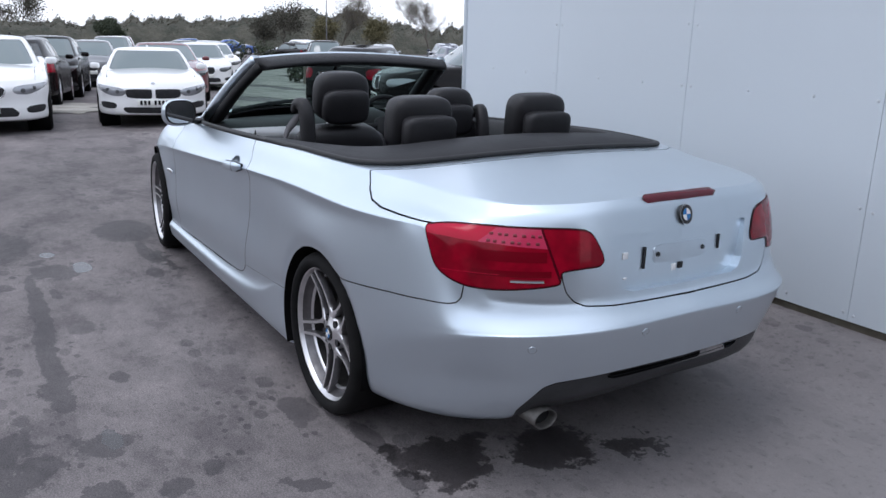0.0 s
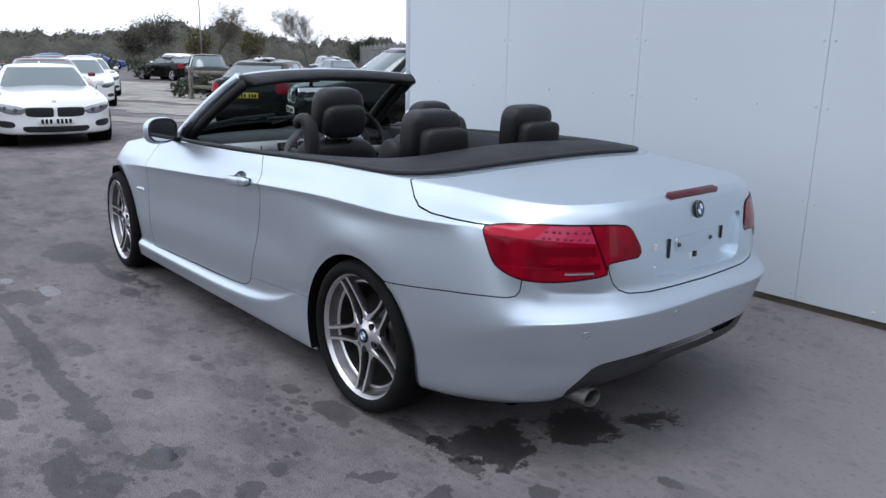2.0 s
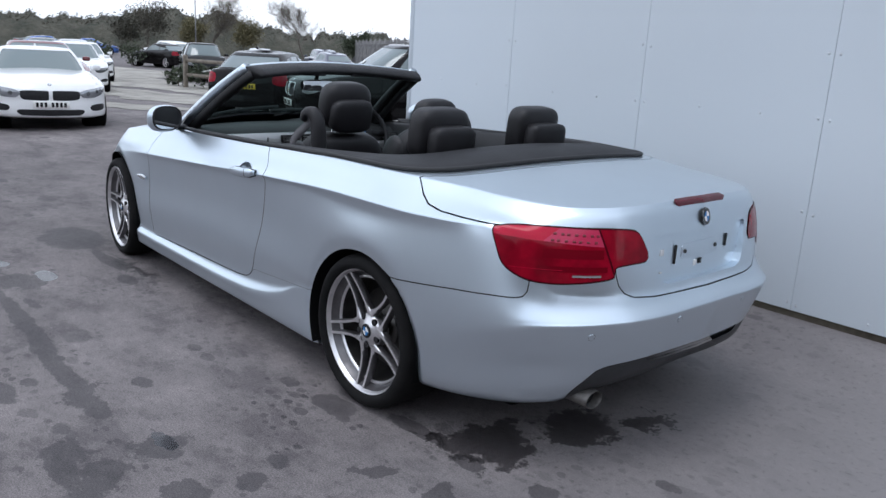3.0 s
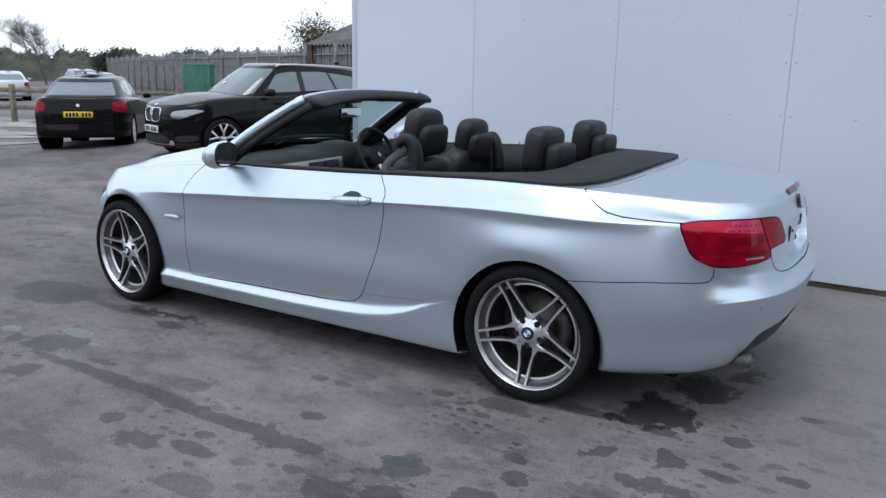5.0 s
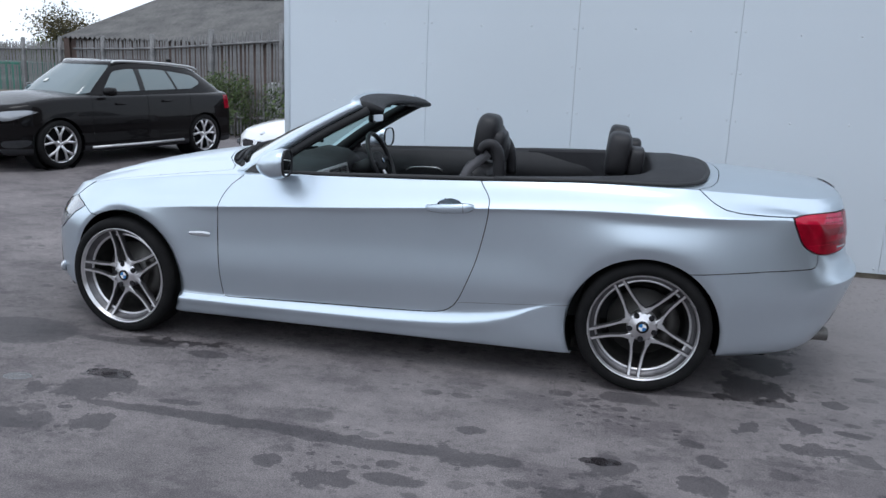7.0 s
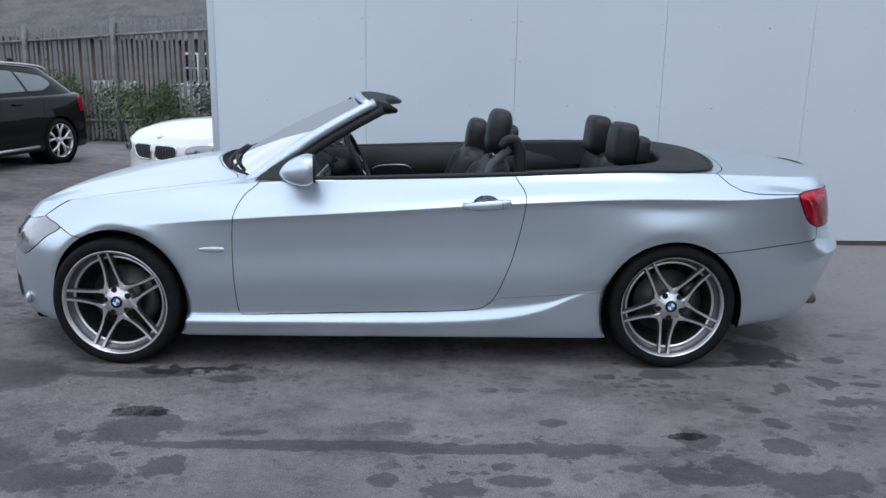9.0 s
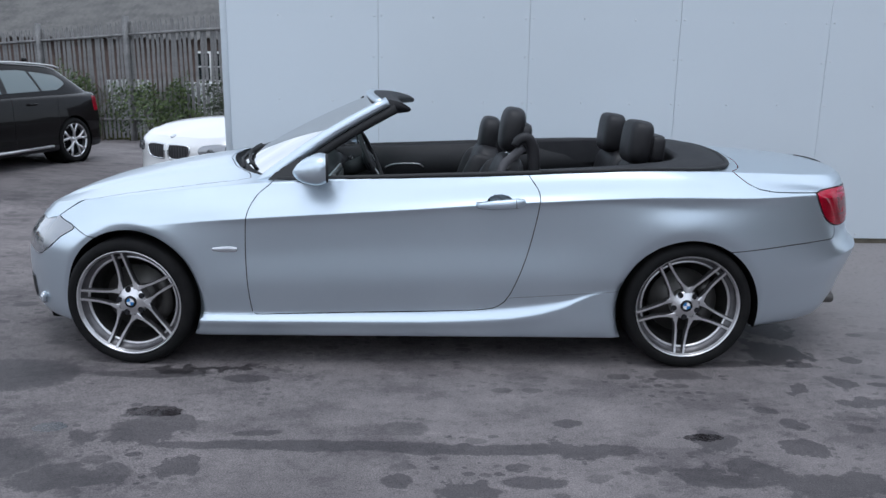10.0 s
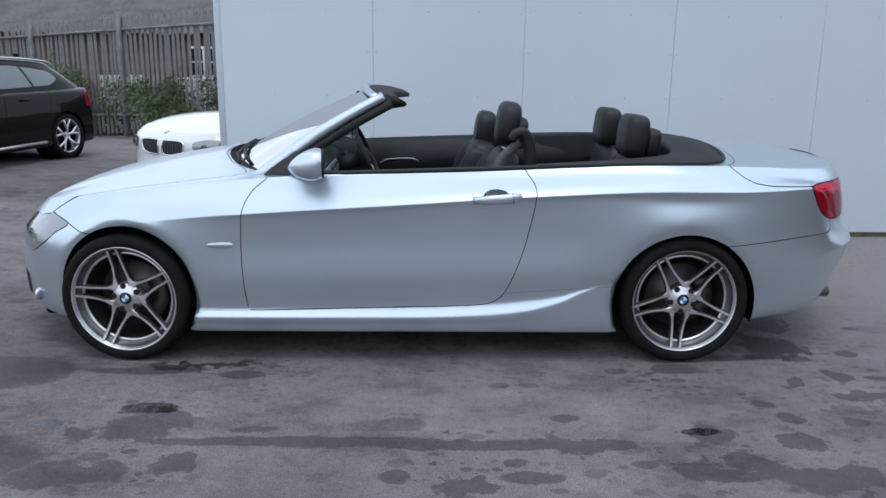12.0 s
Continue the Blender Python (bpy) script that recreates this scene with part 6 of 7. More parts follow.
        near = np.argsort(d)[:4]
        w = 1 / (d[near] + 1e-5)
        return float((front_pts[near, 0] * w).sum() / w.sum())
    gf, rest = sk.split(rest, lambda q: np.where(q[:, 0] < -hl + 0.4, gr(q[:, 1], q[:, 2]), BIG))
    lo = outline_sdf([(0.1, 0.335), (-hw * 0.50, 0.34), (-hw * 0.57, 0.31), (-hw * 0.47, 0.245), (0.1, 0.235)], 40, False) if kind == "roadster" else outline_sdf([(0.1, 0.40), (-hw * 0.46, 0.40), (-hw * 0.56, 0.31), (-hw * 0.5, 0.27), (0.1, 0.27)], 40, False)
    lf, rest = sk.split(rest, lambda q: np.where(q[:, 0] < -hl + 0.5, lo(q[:, 1], q[:, 2]), BIG))
    fo = outline_sdf([(-hw * 0.66, 0.40), (-hw * 0.90, 0.42), (-hw * 0.88, 0.33), (-hw * 0.68, 0.32)], 30)
    ff, rest = sk.split(rest, lambda q: np.where(q[:, 0] < -hl + 0.6, fo(q[:, 1], q[:, 2]), BIG))
    tl = outline_sdf([(-hw * 0.70, z_tail - 0.06), (-hw * 1.05, z_tail - 0.03), (-hw * 1.08, z_tail - 0.22), (-hw * 0.92, z_tail - 0.25), (-hw * 0.70, z_tail - 0.22)], 40) if kind in ("hatch", "suv") else outline_sdf([(-hw * 0.48, z_tail - 0.07), (-hw * 1.05, z_tail - 0.04), (-hw * 1.08, z_tail - 0.20), (-hw * 0.80, z_tail - 0.25), (-hw * 0.55, z_tail - 0.19)], 40)
    tf, rest = sk.split(rest, lambda q: np.where((q[:, 0] > hl - 0.38) & (q[:, 4] < 0.5), tl(q[:, 1], q[:, 2]), BIG))
    cladding = []
    if kind in ("suv", "boxy"):
        cladding, rest = sk.split(rest, lambda q: np.where((q[:, 0] < -hl + 0.45) & (np.abs(q[:, 1]) < hw * 0.62), BIG, q[:, 2] - 0.30))
    skid = []
    if kind == "suv":
        skid, rest = sk.split(rest, lambda q: np.where((q[:, 0] < -hl + 0.45) & (q[:, 2] > 0.24), np.maximum(q[:, 2] - 0.335, np.abs(q[:, 1]) - hw * 0.62), BIG))
        if skid:
            part("skid_plate", sk.mesh("skid_plate", skid, M_ALU_TRIM, both=True), M_ALU_TRIM, c, "silver skid plate")
    if trim:
        cladding, rest = sk.split(rest, lambda q: np.where(q[:, 0] > hl - 1.2, q[:, 2] - 0.38, BIG))
    if fine:
        for xx in ([xs(k0) + 0.10, xs(k0) + 1.12] + ([xs(k0) + 2.0] if kind in ("suv",) else [])):
            _, st, _2 = sk.panel(rest, lambda q: np.where((q[:, 1] < -hw * 0.8) & (q[:, 2] > 0.36), q[:, 0] - xx - 0.18 * (q[:, 2] - 0.6) ** 2, BIG), 0.004)
            rest = _ + _2
            for mi in (False, True):
                part("door_gap", sk.mesh("door_gap", st, M_SEAM, mirror=mi, shift=-0.004), M_SEAM, c)
        _, st, _2 = sk.panel(rest, lambda q: np.where((q[:, 4] > 0.5) & (q[:, 0] < xs(k0)), np.abs(q[:, 1]) - hw * 0.80, BIG), 0.003)
        rest = _ + _2
        for mi in (False, True):
            part("bonnet_gap", sk.mesh("bonnet_gap", st, M_SEAM, mirror=mi, shift=-0.004), M_SEAM, c)
    body = part("body", sk.mesh("body", rest, paint, both=True), paint, c)
    for nm, f3, mat in (("headlamp", hf, M_LAMP_GREY if fine else M_LAMP_SMOKE), ("tail_lamp", tf, M_LAMP_RED), ("fog_recess", ff, M_TRIM)):
        for mi in (False, True):
            if f3:
                part(nm, sk.mesh(nm, f3, mat, mirror=mi, shift=0.002), mat, c)
    for mi in (False, True):
        part("grille", sk.mesh("grille", gf, M_TRIM, mirror=mi), M_TRIM, c)
        if kind != "boxy" and gf:
            path = [(nose_x(yy, zz2) - 0.004, yy if not mi else -yy, zz2) for yy, zz2 in spline(kidney, 28, True)]
            part("grille_surround", sweep("grille_surround", path, ring(0.010, 0.010, 6), M_CHROME, up=(1, 0, 0), closed=True), M_CHROME, c) if kind != "roadster" else None
    if fine and kind != "boxy":
        for sy in (-1, 1):
            for k in range(7):
                yy = sy * (k_in + 0.03 + (k_out - k_in - 0.06) * k / 6)
                part("grille_bar", box_bm((0.012, 0.006, k_top - k_low - 0.04), (nose_x(yy, (k_top + k_low) / 2) + 0.006, yy, (k_top + k_low) / 2)), M_TRIM if kind == "roadster" else M_RIM_DARK, c)
        bm = bmesh.new()
        bmesh.ops.create_cone(bm, cap_ends=True, segments=16, radius1=0.034, radius2=0.030, depth=0.01, matrix=Matrix.Translation((-hl + 0.10, 0, float(topf(-hl + 0.10)) + 0.056)) @ Matrix.Rotation(radians(-25), 4, "Y"))
        part("badge", bm, M_LAMP_CLEAR, c, "small round badge")
        bm = bmesh.new()
        bmesh.ops.create_cone(bm, cap_ends=True, segments=16, radius1=0.034, radius2=0.030, depth=0.01, matrix=Matrix.Translation((hl - 0.015, 0, z_tail - 0.12)) @ Matrix.Rotation(radians(80), 4, "Y"))
        part("badge", bm, M_LAMP_CLEAR, c, "small round badge")
    if kind in ("roadster", "coupe") and fine:
        for sy in (-1, 1):
            for yy, rr in ((0.62, 0.036), (0.78, 0.030)):
                bm = bmesh.new()
                zz2 = zl + (yy - 0.72) * 0.22
                bmesh.ops.create_cone(bm, cap_ends=True, segments=16, radius1=rr, radius2=rr * 0.8, depth=0.03, matrix=Matrix.Translation((nose_x(yy * hw, zz2) - 0.002, sy * yy * hw, zz2)) @ Matrix.Rotation(radians(-90), 4, "Y"))
                part("lamp_projector", bm, M_LAMP_SMOKE, c, "round dark headlamp lens")
    if lf:
        part("lower_intake", sk.mesh("lower_intake", lf, M_TRIM, both=True), M_TRIM, c)
    if cladding:
        part("cladding", sk.mesh("cladding", cladding, M_TRIM, both=True), M_TRIM, c, "black plastic lower cladding")
    # number plates, with plain bars for the characters
    for xx, zz2, mat, sg in ((-hl - 0.012, 0.415 if kind == "roadster" else 0.38 if kind == "coupe" else 0.46 if kind != "suv" else 0.50, M_PLATE_WHITE, -1), (hl + 0.008, z_tail - 0.29, M_PLATE_YELLOW, 1)):
        pl = part("number_plate", box_bm((0.012, 0.52, 0.11), (xx, 0, zz2), 0.003, 1), mat, c)
        if fine:
            for k, yy in enumerate((-0.20, -0.14, -0.08, -0.02, 0.08, 0.14, 0.20)):
                part("plate_bar", box_bm((0.003, 0.038, 0.072), (xx + sg * 0.0075, yy, zz2)), M_BLACK_MARK, pl)
    # glasshouse
    gx0, gx1, gx2, gx3 = xs(k0) - 0.06, xs(k1), xs(k2), xs(k3)
    zb, zt = z_belt - 0.04, H - 0.035
    # angles round the glasshouse, evenly spaced along its sides and across its ends
    m_side, m_end = (44, 14) if fine else (24, 8)
    quarter = sorted({math.acos(u ** (1 / 0.34)) for u in np.linspace(0, 0.955, m_side // 2 + 1)} | {math.asin(v2 ** (1 / 0.42)) for v2 in np.linspace(0, 0.93, m_end // 2 + 1)})
    around = quarter + [math.pi - a for a in quarter[-2::-1]]
    around = around + [a + math.pi for a in around[1:-1]]
    n = len(around)
    nh = 14 if fine else 8
    gv, gfs, rows = [], [], []

    def ring_pts(h, grow=0.0):
        e = h ** 1.0
        xa = gx0 + (gx1 - gx0) * e - 0.02 * math.sin(math.pi * h)
        xb = gx3 + (gx2 - gx3) * (e ** 1.25)
        yw = (hw - 0.105) - 0.17 * h - 0.05 * h ** 4
        cx, rx = (xa + xb) / 2, (xb - xa) / 2
        out = []
        for k in range(n):
            t = around[k]
            p_ = 0.34
            out.append((cx + rx * math.copysign(abs(math.cos(t)) ** p_, math.cos(t)) - (0.10 * (1 - abs(math.sin(t)) ** 2) * (1 if math.cos(t) < 0 else -0.4)) * (1 - 0.3 * h),
                        yw * math.copysign(abs(math.sin(t)) ** 0.42, math.sin(t)), zb + (zt - zb) * h))
        fall = 0.10 if kind in ("suv", "hatch") else 0.03
        out = [(p[0], p[1], p[2] - fall * h * min(1.0, max(0.0, (p[0] - gx1 - 0.3) / (gx2 - gx1))) ** 1.6) for p in out]
        return out, cx, rx, yw
    for i in range(nh + 1):
        pts, cx, rx, yw = ring_pts(i / nh)
        row = []
        for k, p in enumerate(pts):
            t = around[k]
            gv.append((*p, i / nh, math.cos(t), math.sin(t)))
            row.append(len(gv) - 1)
        rows.append(row)
    for s_, dz in ((0.93, 0.018), (0.75, 0.03), (0.4, 0.04), (0.02, 0.043)):
        pts, cx, rx, yw = ring_pts(1.0)
        row = []
        for k, p in enumerate(pts):
            gv.append((cx + (p[0] - cx) * s_, p[1] * s_, p[2] + dz, 2.0, 0.0, 0.0))
            row.append(len(gv) - 1)
        rows.append(row)
    for i in range(len(rows) - 1):
        for k in range(n):
            k2_ = (k + 1) % n
            gfs.append((rows[i][k], rows[i + 1][k], rows[i + 1][k2_], rows[i][k2_])[::-1])
    gk = Skin(gv, gfs)
    up, zw = (H - 0.135, z_belt + 0.04) if kind == "suv" else (H - 0.105, z_belt + 0.02)
    tip = gx3 - 0.72 if kind in ("suv", "hatch", "boxy") else gx3 - 0.42
    side_w = outline_sdf([(gx0 + 0.46, zw), (gx1 + 0.04, up - 0.03), (gx1 + 0.30, up + 0.008), ((gx1 + gx2) / 2, up + 0.010), (gx2 - 0.55, up - 0.030), (min(gx2 - 0.22, tip - 0.10), up - 0.075), (tip, zw + 0.17), (tip - 0.01, zw + 0.13), (tip - 0.22, zw + 0.05)], 60, False)
    yy_of = lambda q: (hw - 0.105) - 0.17 * np.clip(q[:, 3], 0, 1) - 0.05 * np.clip(q[:, 3], 0, 1) ** 4
    inside, outside = gk.split(gk.faces, lambda q: np.where((np.abs(q[:, 5]) > 0.20) & (q[:, 3] < 1.5), side_w(q[:, 0], q[:, 2]), BIG))
    front, outside = gk.split(outside, lambda q: np.where((q[:, 4] < -0.2) & (q[:, 3] < 1.5), np.maximum(np.abs(q[:, 1]) / yy_of(q) - 0.90, np.maximum(0.10 - q[:, 3], q[:, 3] - 0.93)), BIG))
    back, outside = gk.split(outside, lambda q: np.where((q[:, 4] > 0.2) & (q[:, 3] < 1.5), np.maximum(np.abs(q[:, 1]) / yy_of(q) - 0.86, np.maximum((0.22 if kind != "roadster" else 0.4) - q[:, 3], q[:, 3] - 0.88)), BIG))
    roof_mat = M_TONNEAU if soft_top else paint
    # side glass in panes, with dark pillars between them
    part("roof", gk.mesh("roof", outside, roof_mat), roof_mat, c)
    fb = gx0 + 0.46
    bars = [(fb + 0.74, 0.05, -0.05), (fb + 1.46, 0.022, -0.42)] if kind in ("suv", "hatch", "boxy") else [(gx2 - 0.12, 0.035, -0.3)]
    for sg in (-1, 1):
        glass_left = [f for f in inside if np.mean([gk.p[i][1] for i in f]) * sg > 0]
        for xx, wd, lean in bars:
            pane, glass_left = gk.split(glass_left, lambda q: q[:, 0] - xx - lean * (q[:, 2] - zw) + wd)
            bar, glass_left = gk.split(glass_left, lambda q: q[:, 0] - xx - lean * (q[:, 2] - zw) - wd)
            if bar:
                part("window_pillar", gk.mesh("window_pillar", bar, M_SEAL), M_SEAL, c)
            if pane:
                part("side_window", gk.mesh("side_window", pane, glass, shift=-0.003), glass, c)
        if glass_left:
            part("side_window", gk.mesh("side_window", glass_left, glass, shift=-0.003), glass, c)
    part("windscreen", gk.mesh("windscreen", front, glass, shift=-0.004), glass, c)
    if kind == "suv" and fine:
        for hh, yy, size_p, mat in ((0.22, 0.46, 0.085, M_STICKER), (0.46, 0.20, 0.07, M_PLATE_WHITE)):
            pane_pts = [p for p in gk.p if p[4] < -0.2 and p[3] < 0.99]
            q = min(pane_pts, key=lambda p: abs(p[3] - hh) + abs(p[1] - yy))
            along = [p for p in pane_pts if abs(p[3] - q[3]) < 1e-6 and 0.04 < p[1] - q[1] < 0.4]
            above = [p for p in pane_pts if abs(p[4] - q[4]) < 1e-6 and abs(p[5] - q[5]) < 1e-6 and p[3] > q[3] + 0.05]
            if along and above:
                ey = (Vector(min(along, key=lambda p: p[1])[:3]) - Vector(q[:3])).normalized()
                ez = (Vector(min(above, key=lambda p: p[3])[:3]) - Vector(q[:3])).normalized()
                ex = ey.cross(ez).normalized()
                ez = ex.cross(ey)
                mm = Matrix((ex, ey, ez)).transposed().to_4x4()
                mm.translation = Vector(q[:3]) - ex * (0.006 if ex.x > 0 else -0.006)
                part("windscreen_sticker", box_bm((0.004, size_p, size_p), (0, 0, 0), 0.001, 1), mat, c, "small pale sticker on the glass", at=mm)
    if back:
        part("rear_window", gk.mesh("rear_window", back, glass, shift=-0.004), glass, c)
    for sg in (-1, 1):
        mr = part("door_mirror", pillow_bm((0.11, 0.17, 0.105) if kind != "suv" else (0.13, 0.20, 0.125), (gx0 + 0.44, sg * (hw + 0.045), z_belt + 0.055), 3.4, 18, 10, Matrix.Rotation(radians(-14 * sg), 3, "Z")), paint, c)
        for cx in (xf, xr):
            simple_wheel(c, cx, sg * (hw - 0.115), wr, 0, fine)
            liner = lathe("arch_liner", [(ar + 0.02, -0.02), (ar + 0.02, 0.28), (0.001, 0.28)], M_LINER, 24)
            liner.transform(Matrix.Translation((cx, 0, wr)) @ (Matrix.Rotation(math.pi, 4, "Z") if sg > 0 else Matrix.Identity(4)) @ Matrix.Translation((0, -(hw - 0.06), 0)))
            part("arch_liner", liner, M_LINER, c)
    part("floor_pan", box_bm((L * 0.86, W * 0.66, 0.06), (0, 0, 0.23), 0.02), M_LINER, c)
    if rails:
        for sg in (-1, 1):
            pts = [(gx1 + 0.08, sg * (hw - 0.33), H - 0.045), (gx1 + 0.2, sg * (hw - 0.33), H - 0.012), ((gx1 + gx2) / 2, sg * (hw - 0.33), H - 0.016), (gx2 - 0.2, sg * (hw - 0.34), H - 0.062), (gx2 + 0.0, sg * (hw - 0.35), H - 0.115)]
            part("roof_rail", sweep("roof_rail", spline(pts, 20), ring(0.018, 0.014, 8), M_ALU_TRIM), M_ALU_TRIM, c, "silver roof rail")
            part("side_step", sweep("side_step", [(xf + 0.5, sg * (hw + 0.005), 0.27), (0, sg * (hw + 0.01), 0.275), (xr - 0.5, sg * (hw + 0.005), 0.29)], ring(0.02, 0.022, 8), M_ALU_TRIM), M_ALU_TRIM, c, "silver sill trim")
            part("handle", box_bm((0.17, 0.03, 0.03), (-0.35, sg * (hw + 0.0), 0.90), 0.01), paint, c)
            part("handle", box_bm((0.17, 0.03, 0.03), (0.55, sg * (hw + 0.0), 0.93), 0.01), paint, c)
    if fine:
        part("aerial", box_bm((0.10, 0.03, 0.05), (gx2 - 0.1, 0, H + 0.02), 0.012), paint, c)
    return c


parked_car("suv", "black", "black compact SUV with silver roof rails and alloy wheels", -5.50, 4.89, 253, rails=True, glass=M_GLASS_SKYLIT, size=0.82)
parked_car("hatch", "black", "black five-door hatchback with its tail to the yard", -9.45, 4.80, 134.5, glass=M_GLASS_SKYLIT, size=0.81)
parked_car("roadster", "white", "white two-seat roadster with a closed hard top", -9.85, 0.92, -10.7, glass=M_GLASS_SKYLIT, size=0.88)
parked_car("coupe", "white", "white coupe with dark kidney grilles parked behind the wall", -1.25, 4.70, 235, glass=M_GLASS_SKYLIT, size=0.9)
parked_car("coupe", "white", "white coupe with a dark lower intake", -10.2, -1.42, -6, glass=M_GLASS_SKYLIT, size=0.95)
parked_car("hatch", "black", "black estate car parked with its tail towards the yard", -15.9, -0.5, 168)

# ---- fence, shed, shrubs, trees and the far yard ----
M_GALV = varied(shader("weathered galvanised steel", (0.20, 0.20, 0.20), 0.6, 0.2), (0.13, 0.13, 0.132), (0.26, 0.255, 0.25), 3, fine=25)
FA, FD = Vector((-5.7, 12.0)), Vector((-0.875, 0.484)).normalized()
FN = Vector((-FD.y, FD.x))                        # towards the yard's far side


def fence_at(s, off=0.0):
    p = FA + FD * s + FN * off
    return p.x, p.y, float(ground_z(p.x, p.y))


fence = thing("palisade_fence", "tall weathered steel palisade fence with pointed pales", "fence")
sec = [(-0.042, 0.0), (-0.022, 0.014), (0.0, 0.007), (0.022, 0.014), (0.042, 0.0)]


def pale_geometry(verts, faces, m):
    k = len(verts)
    for z, w in ((0.05, 1.0), (2.28, 1.0), (2.40, 0.34)):
        for x, y in sec:
            verts.append(tuple(m @ Vector((x * w, y, z + (0.03 if z > 2.3 and x == 0 else 0)))))
    for i in range(2):
        for j in range(4):
            faces.append((k + i * 5 + j, k + i * 5 + j + 1, k + i * 5 + 5 + j + 1, k + i * 5 + 5 + j))


pv, pf = [], []
pale_geometry(pv, pf, Matrix.Identity(4))
pale_me = mesh_from("pale", pv, pf, M_GALV, flat=True)
FANG = math.atan2(FD.y, FD.x)
random.seed(3)
rest_v, rest_f = [], []
for k in range(-24, 500):
    s = k * 0.13
    x, y, z = fence_at(s)
    m = Matrix.Translation((x, y, z + random.uniform(-0.02, 0.02))) @ Matrix.Rotation(FANG, 4, "Z") @ Matrix.Rotation(radians(random.uniform(-1.2, 1.2)), 4, "Y")
    if k < 180:
        o = part("pale", pale_me, M_GALV, fence)
        o.matrix_basis = m
    else:
        pale_geometry(rest_v, rest_f, m)
far = part("far_pale", mesh_from("far_pale", rest_v, rest_f, M_GALV, flat=True), M_GALV, fence)
tagged(far, kind="stuff")
for k in range(-1, 24):
    x, y, z = fence_at(k * 2.75 + 0.4, 0.06)
    part("fence_post", box_bm((0.09, 0.10, 2.52), (0, 0, 1.26), 0.006, 1), M_GALV, fence, at=Matrix.Translation((x, y, z)) @ Matrix.Rotation(FANG, 4, "Z"))
for h in (0.45, 2.16):
    pts = [Vector(fence_at(s, 0.04)) + Vector((0, 0, h)) for s in np.linspace(-3.2, 65, 40)]
    part("fence_rail", sweep("fence_rail", pts, [(-0.02, -0.025), (0.02, -0.025), (0.02, 0.025), (-0.02, 0.025)], M_GALV), M_GALV, fence)

# low shed with a corrugated roof behind the fence
M_SHEET = varied(shader("weathered fibre-cement sheet", (0.16, 0.155, 0.15), 0.9), (0.10, 0.097, 0.095), (0.165, 0.158, 0.15), 1.6, 10, fine=30, bump=0.6, bump_scale=40)
M_BRICK = varied(shader("dark brown brick", (0.10, 0.07, 0.06), 0.9), (0.07, 0.05, 0.043), (0.13, 0.09, 0.075), 2, fine=18)
shed = thing("shed", "long low shed with a grey corrugated roof and dark walls", "building")
R0, R1 = Vector((-14.6, 21.4)), Vector((9.0, 18.4))
RD = (R1 - R0).normalized()
RN = Vector((RD.y, -RD.x))                        # towards the yard
RZ, EZ, SPAN = 3.55, 2.02, 4.6
length = (R1 - R0).length
rows = []
for j in range(2):
    for side_s in ((1,) if j == 0 else (-1,)):
        rr = []
        n = int(length / 0.09)
        for k in range(n + 1):
            s = length * k / n
            wv = 0.04 * math.cos(k * math.pi)
            a = R0 + RD * s
            b = a + RN * SPAN * side_s
            rr.append(((a.x, a.y, RZ + wv), (b.x, b.y, EZ + wv)))
        me = grid_mesh("roof_slope", [[q[0] for q in rr], [q[1] for q in rr]], M_SHEET, flat=True)
        part("roof_slope", me, M_SHEET, shed, "weathered grey corrugated sheets")
pts = [Vector((*(R0 + RD * s), RZ + 0.04)) for s in (-0.1, length + 0.1)]
part("ridge_cap", sweep("ridge_cap", pts, [(-0.16, -0.05), (0, 0.05), (0.16, -0.05), (0, -0.02)], M_SHEET), M_SHEET, shed)
for side_s in (1, -1):
    a, b = R0 + RN * (SPAN - 0.25) * side_s, R1 + RN * (SPAN - 0.25) * side_s
    me = grid_mesh("shed_wall", [[(a.x, a.y, -1.2), (b.x, b.y, -1.2)], [(a.x, a.y, EZ + 0.06), (b.x, b.y, EZ + 0.06)]], M_BRICK)
    w = part("shed_wall", me, M_BRICK, shed)
    sol = w.modifiers.new("thickness", "SOLIDIFY")
    sol.thickness = 0.2
for e in (R0 + RD * 0.1, R1 - RD * 0.1):
    a, b, c_, d_ = e + RN * (SPAN - 0.2), e - RN * (SPAN - 0.2), None, None
    me = mesh_from("gable", [(a.x, a.y, -1.2), (b.x, b.y, -1.2), (b.x, b.y, EZ + 0.05), (e.x, e.y, RZ - 0.03), (a.x, a.y, EZ + 0.05)], [(0, 1, 2, 3, 4)], M_BRICK, flat=True)
    w = part("gable", me, M_BRICK, shed)
    sol = w.modifiers.new("thickness", "SOLIDIFY")
    sol.thickness = 0.2
M_FRAME_W = shader("white window frame", (0.7, 0.7, 0.68), 0.5)
for s in (9.9, 13.5):
    a = R0 + RD * s + RN * (SPAN - 0.12)
    win = part("window", box_bm((0.8, 0.05, 0.75), (0, 0, 0), 0.01, 1), M_FRAME_W, shed, "white framed window", at=Matrix.Translation((a.x, a.y, 1.35)) @ Matrix.Rotation(math.atan2(RD.y, RD.x), 4, "Z"))
    for dx in (-0.19, 0.19):
        for dz in (-0.17, 0.17):
            part("pane", box_bm((0.32, 0.02, 0.30), (dx, -0.03, dz)), M_GLASS_DARK, win)

# things stored behind the fence
M_GREEN = varied(shader("green painted steel", (0.02, 0.14, 0.09), 0.6), (0.015, 0.10, 0.065), (0.03, 0.18, 0.12), 2, fine=20)
M_CABIN = varied(shader("white painted steel", (0.62, 0.63, 0.63), 0.5), (0.52, 0.53, 0.53), (0.68, 0.69, 0.69), 1.5, fine=14)


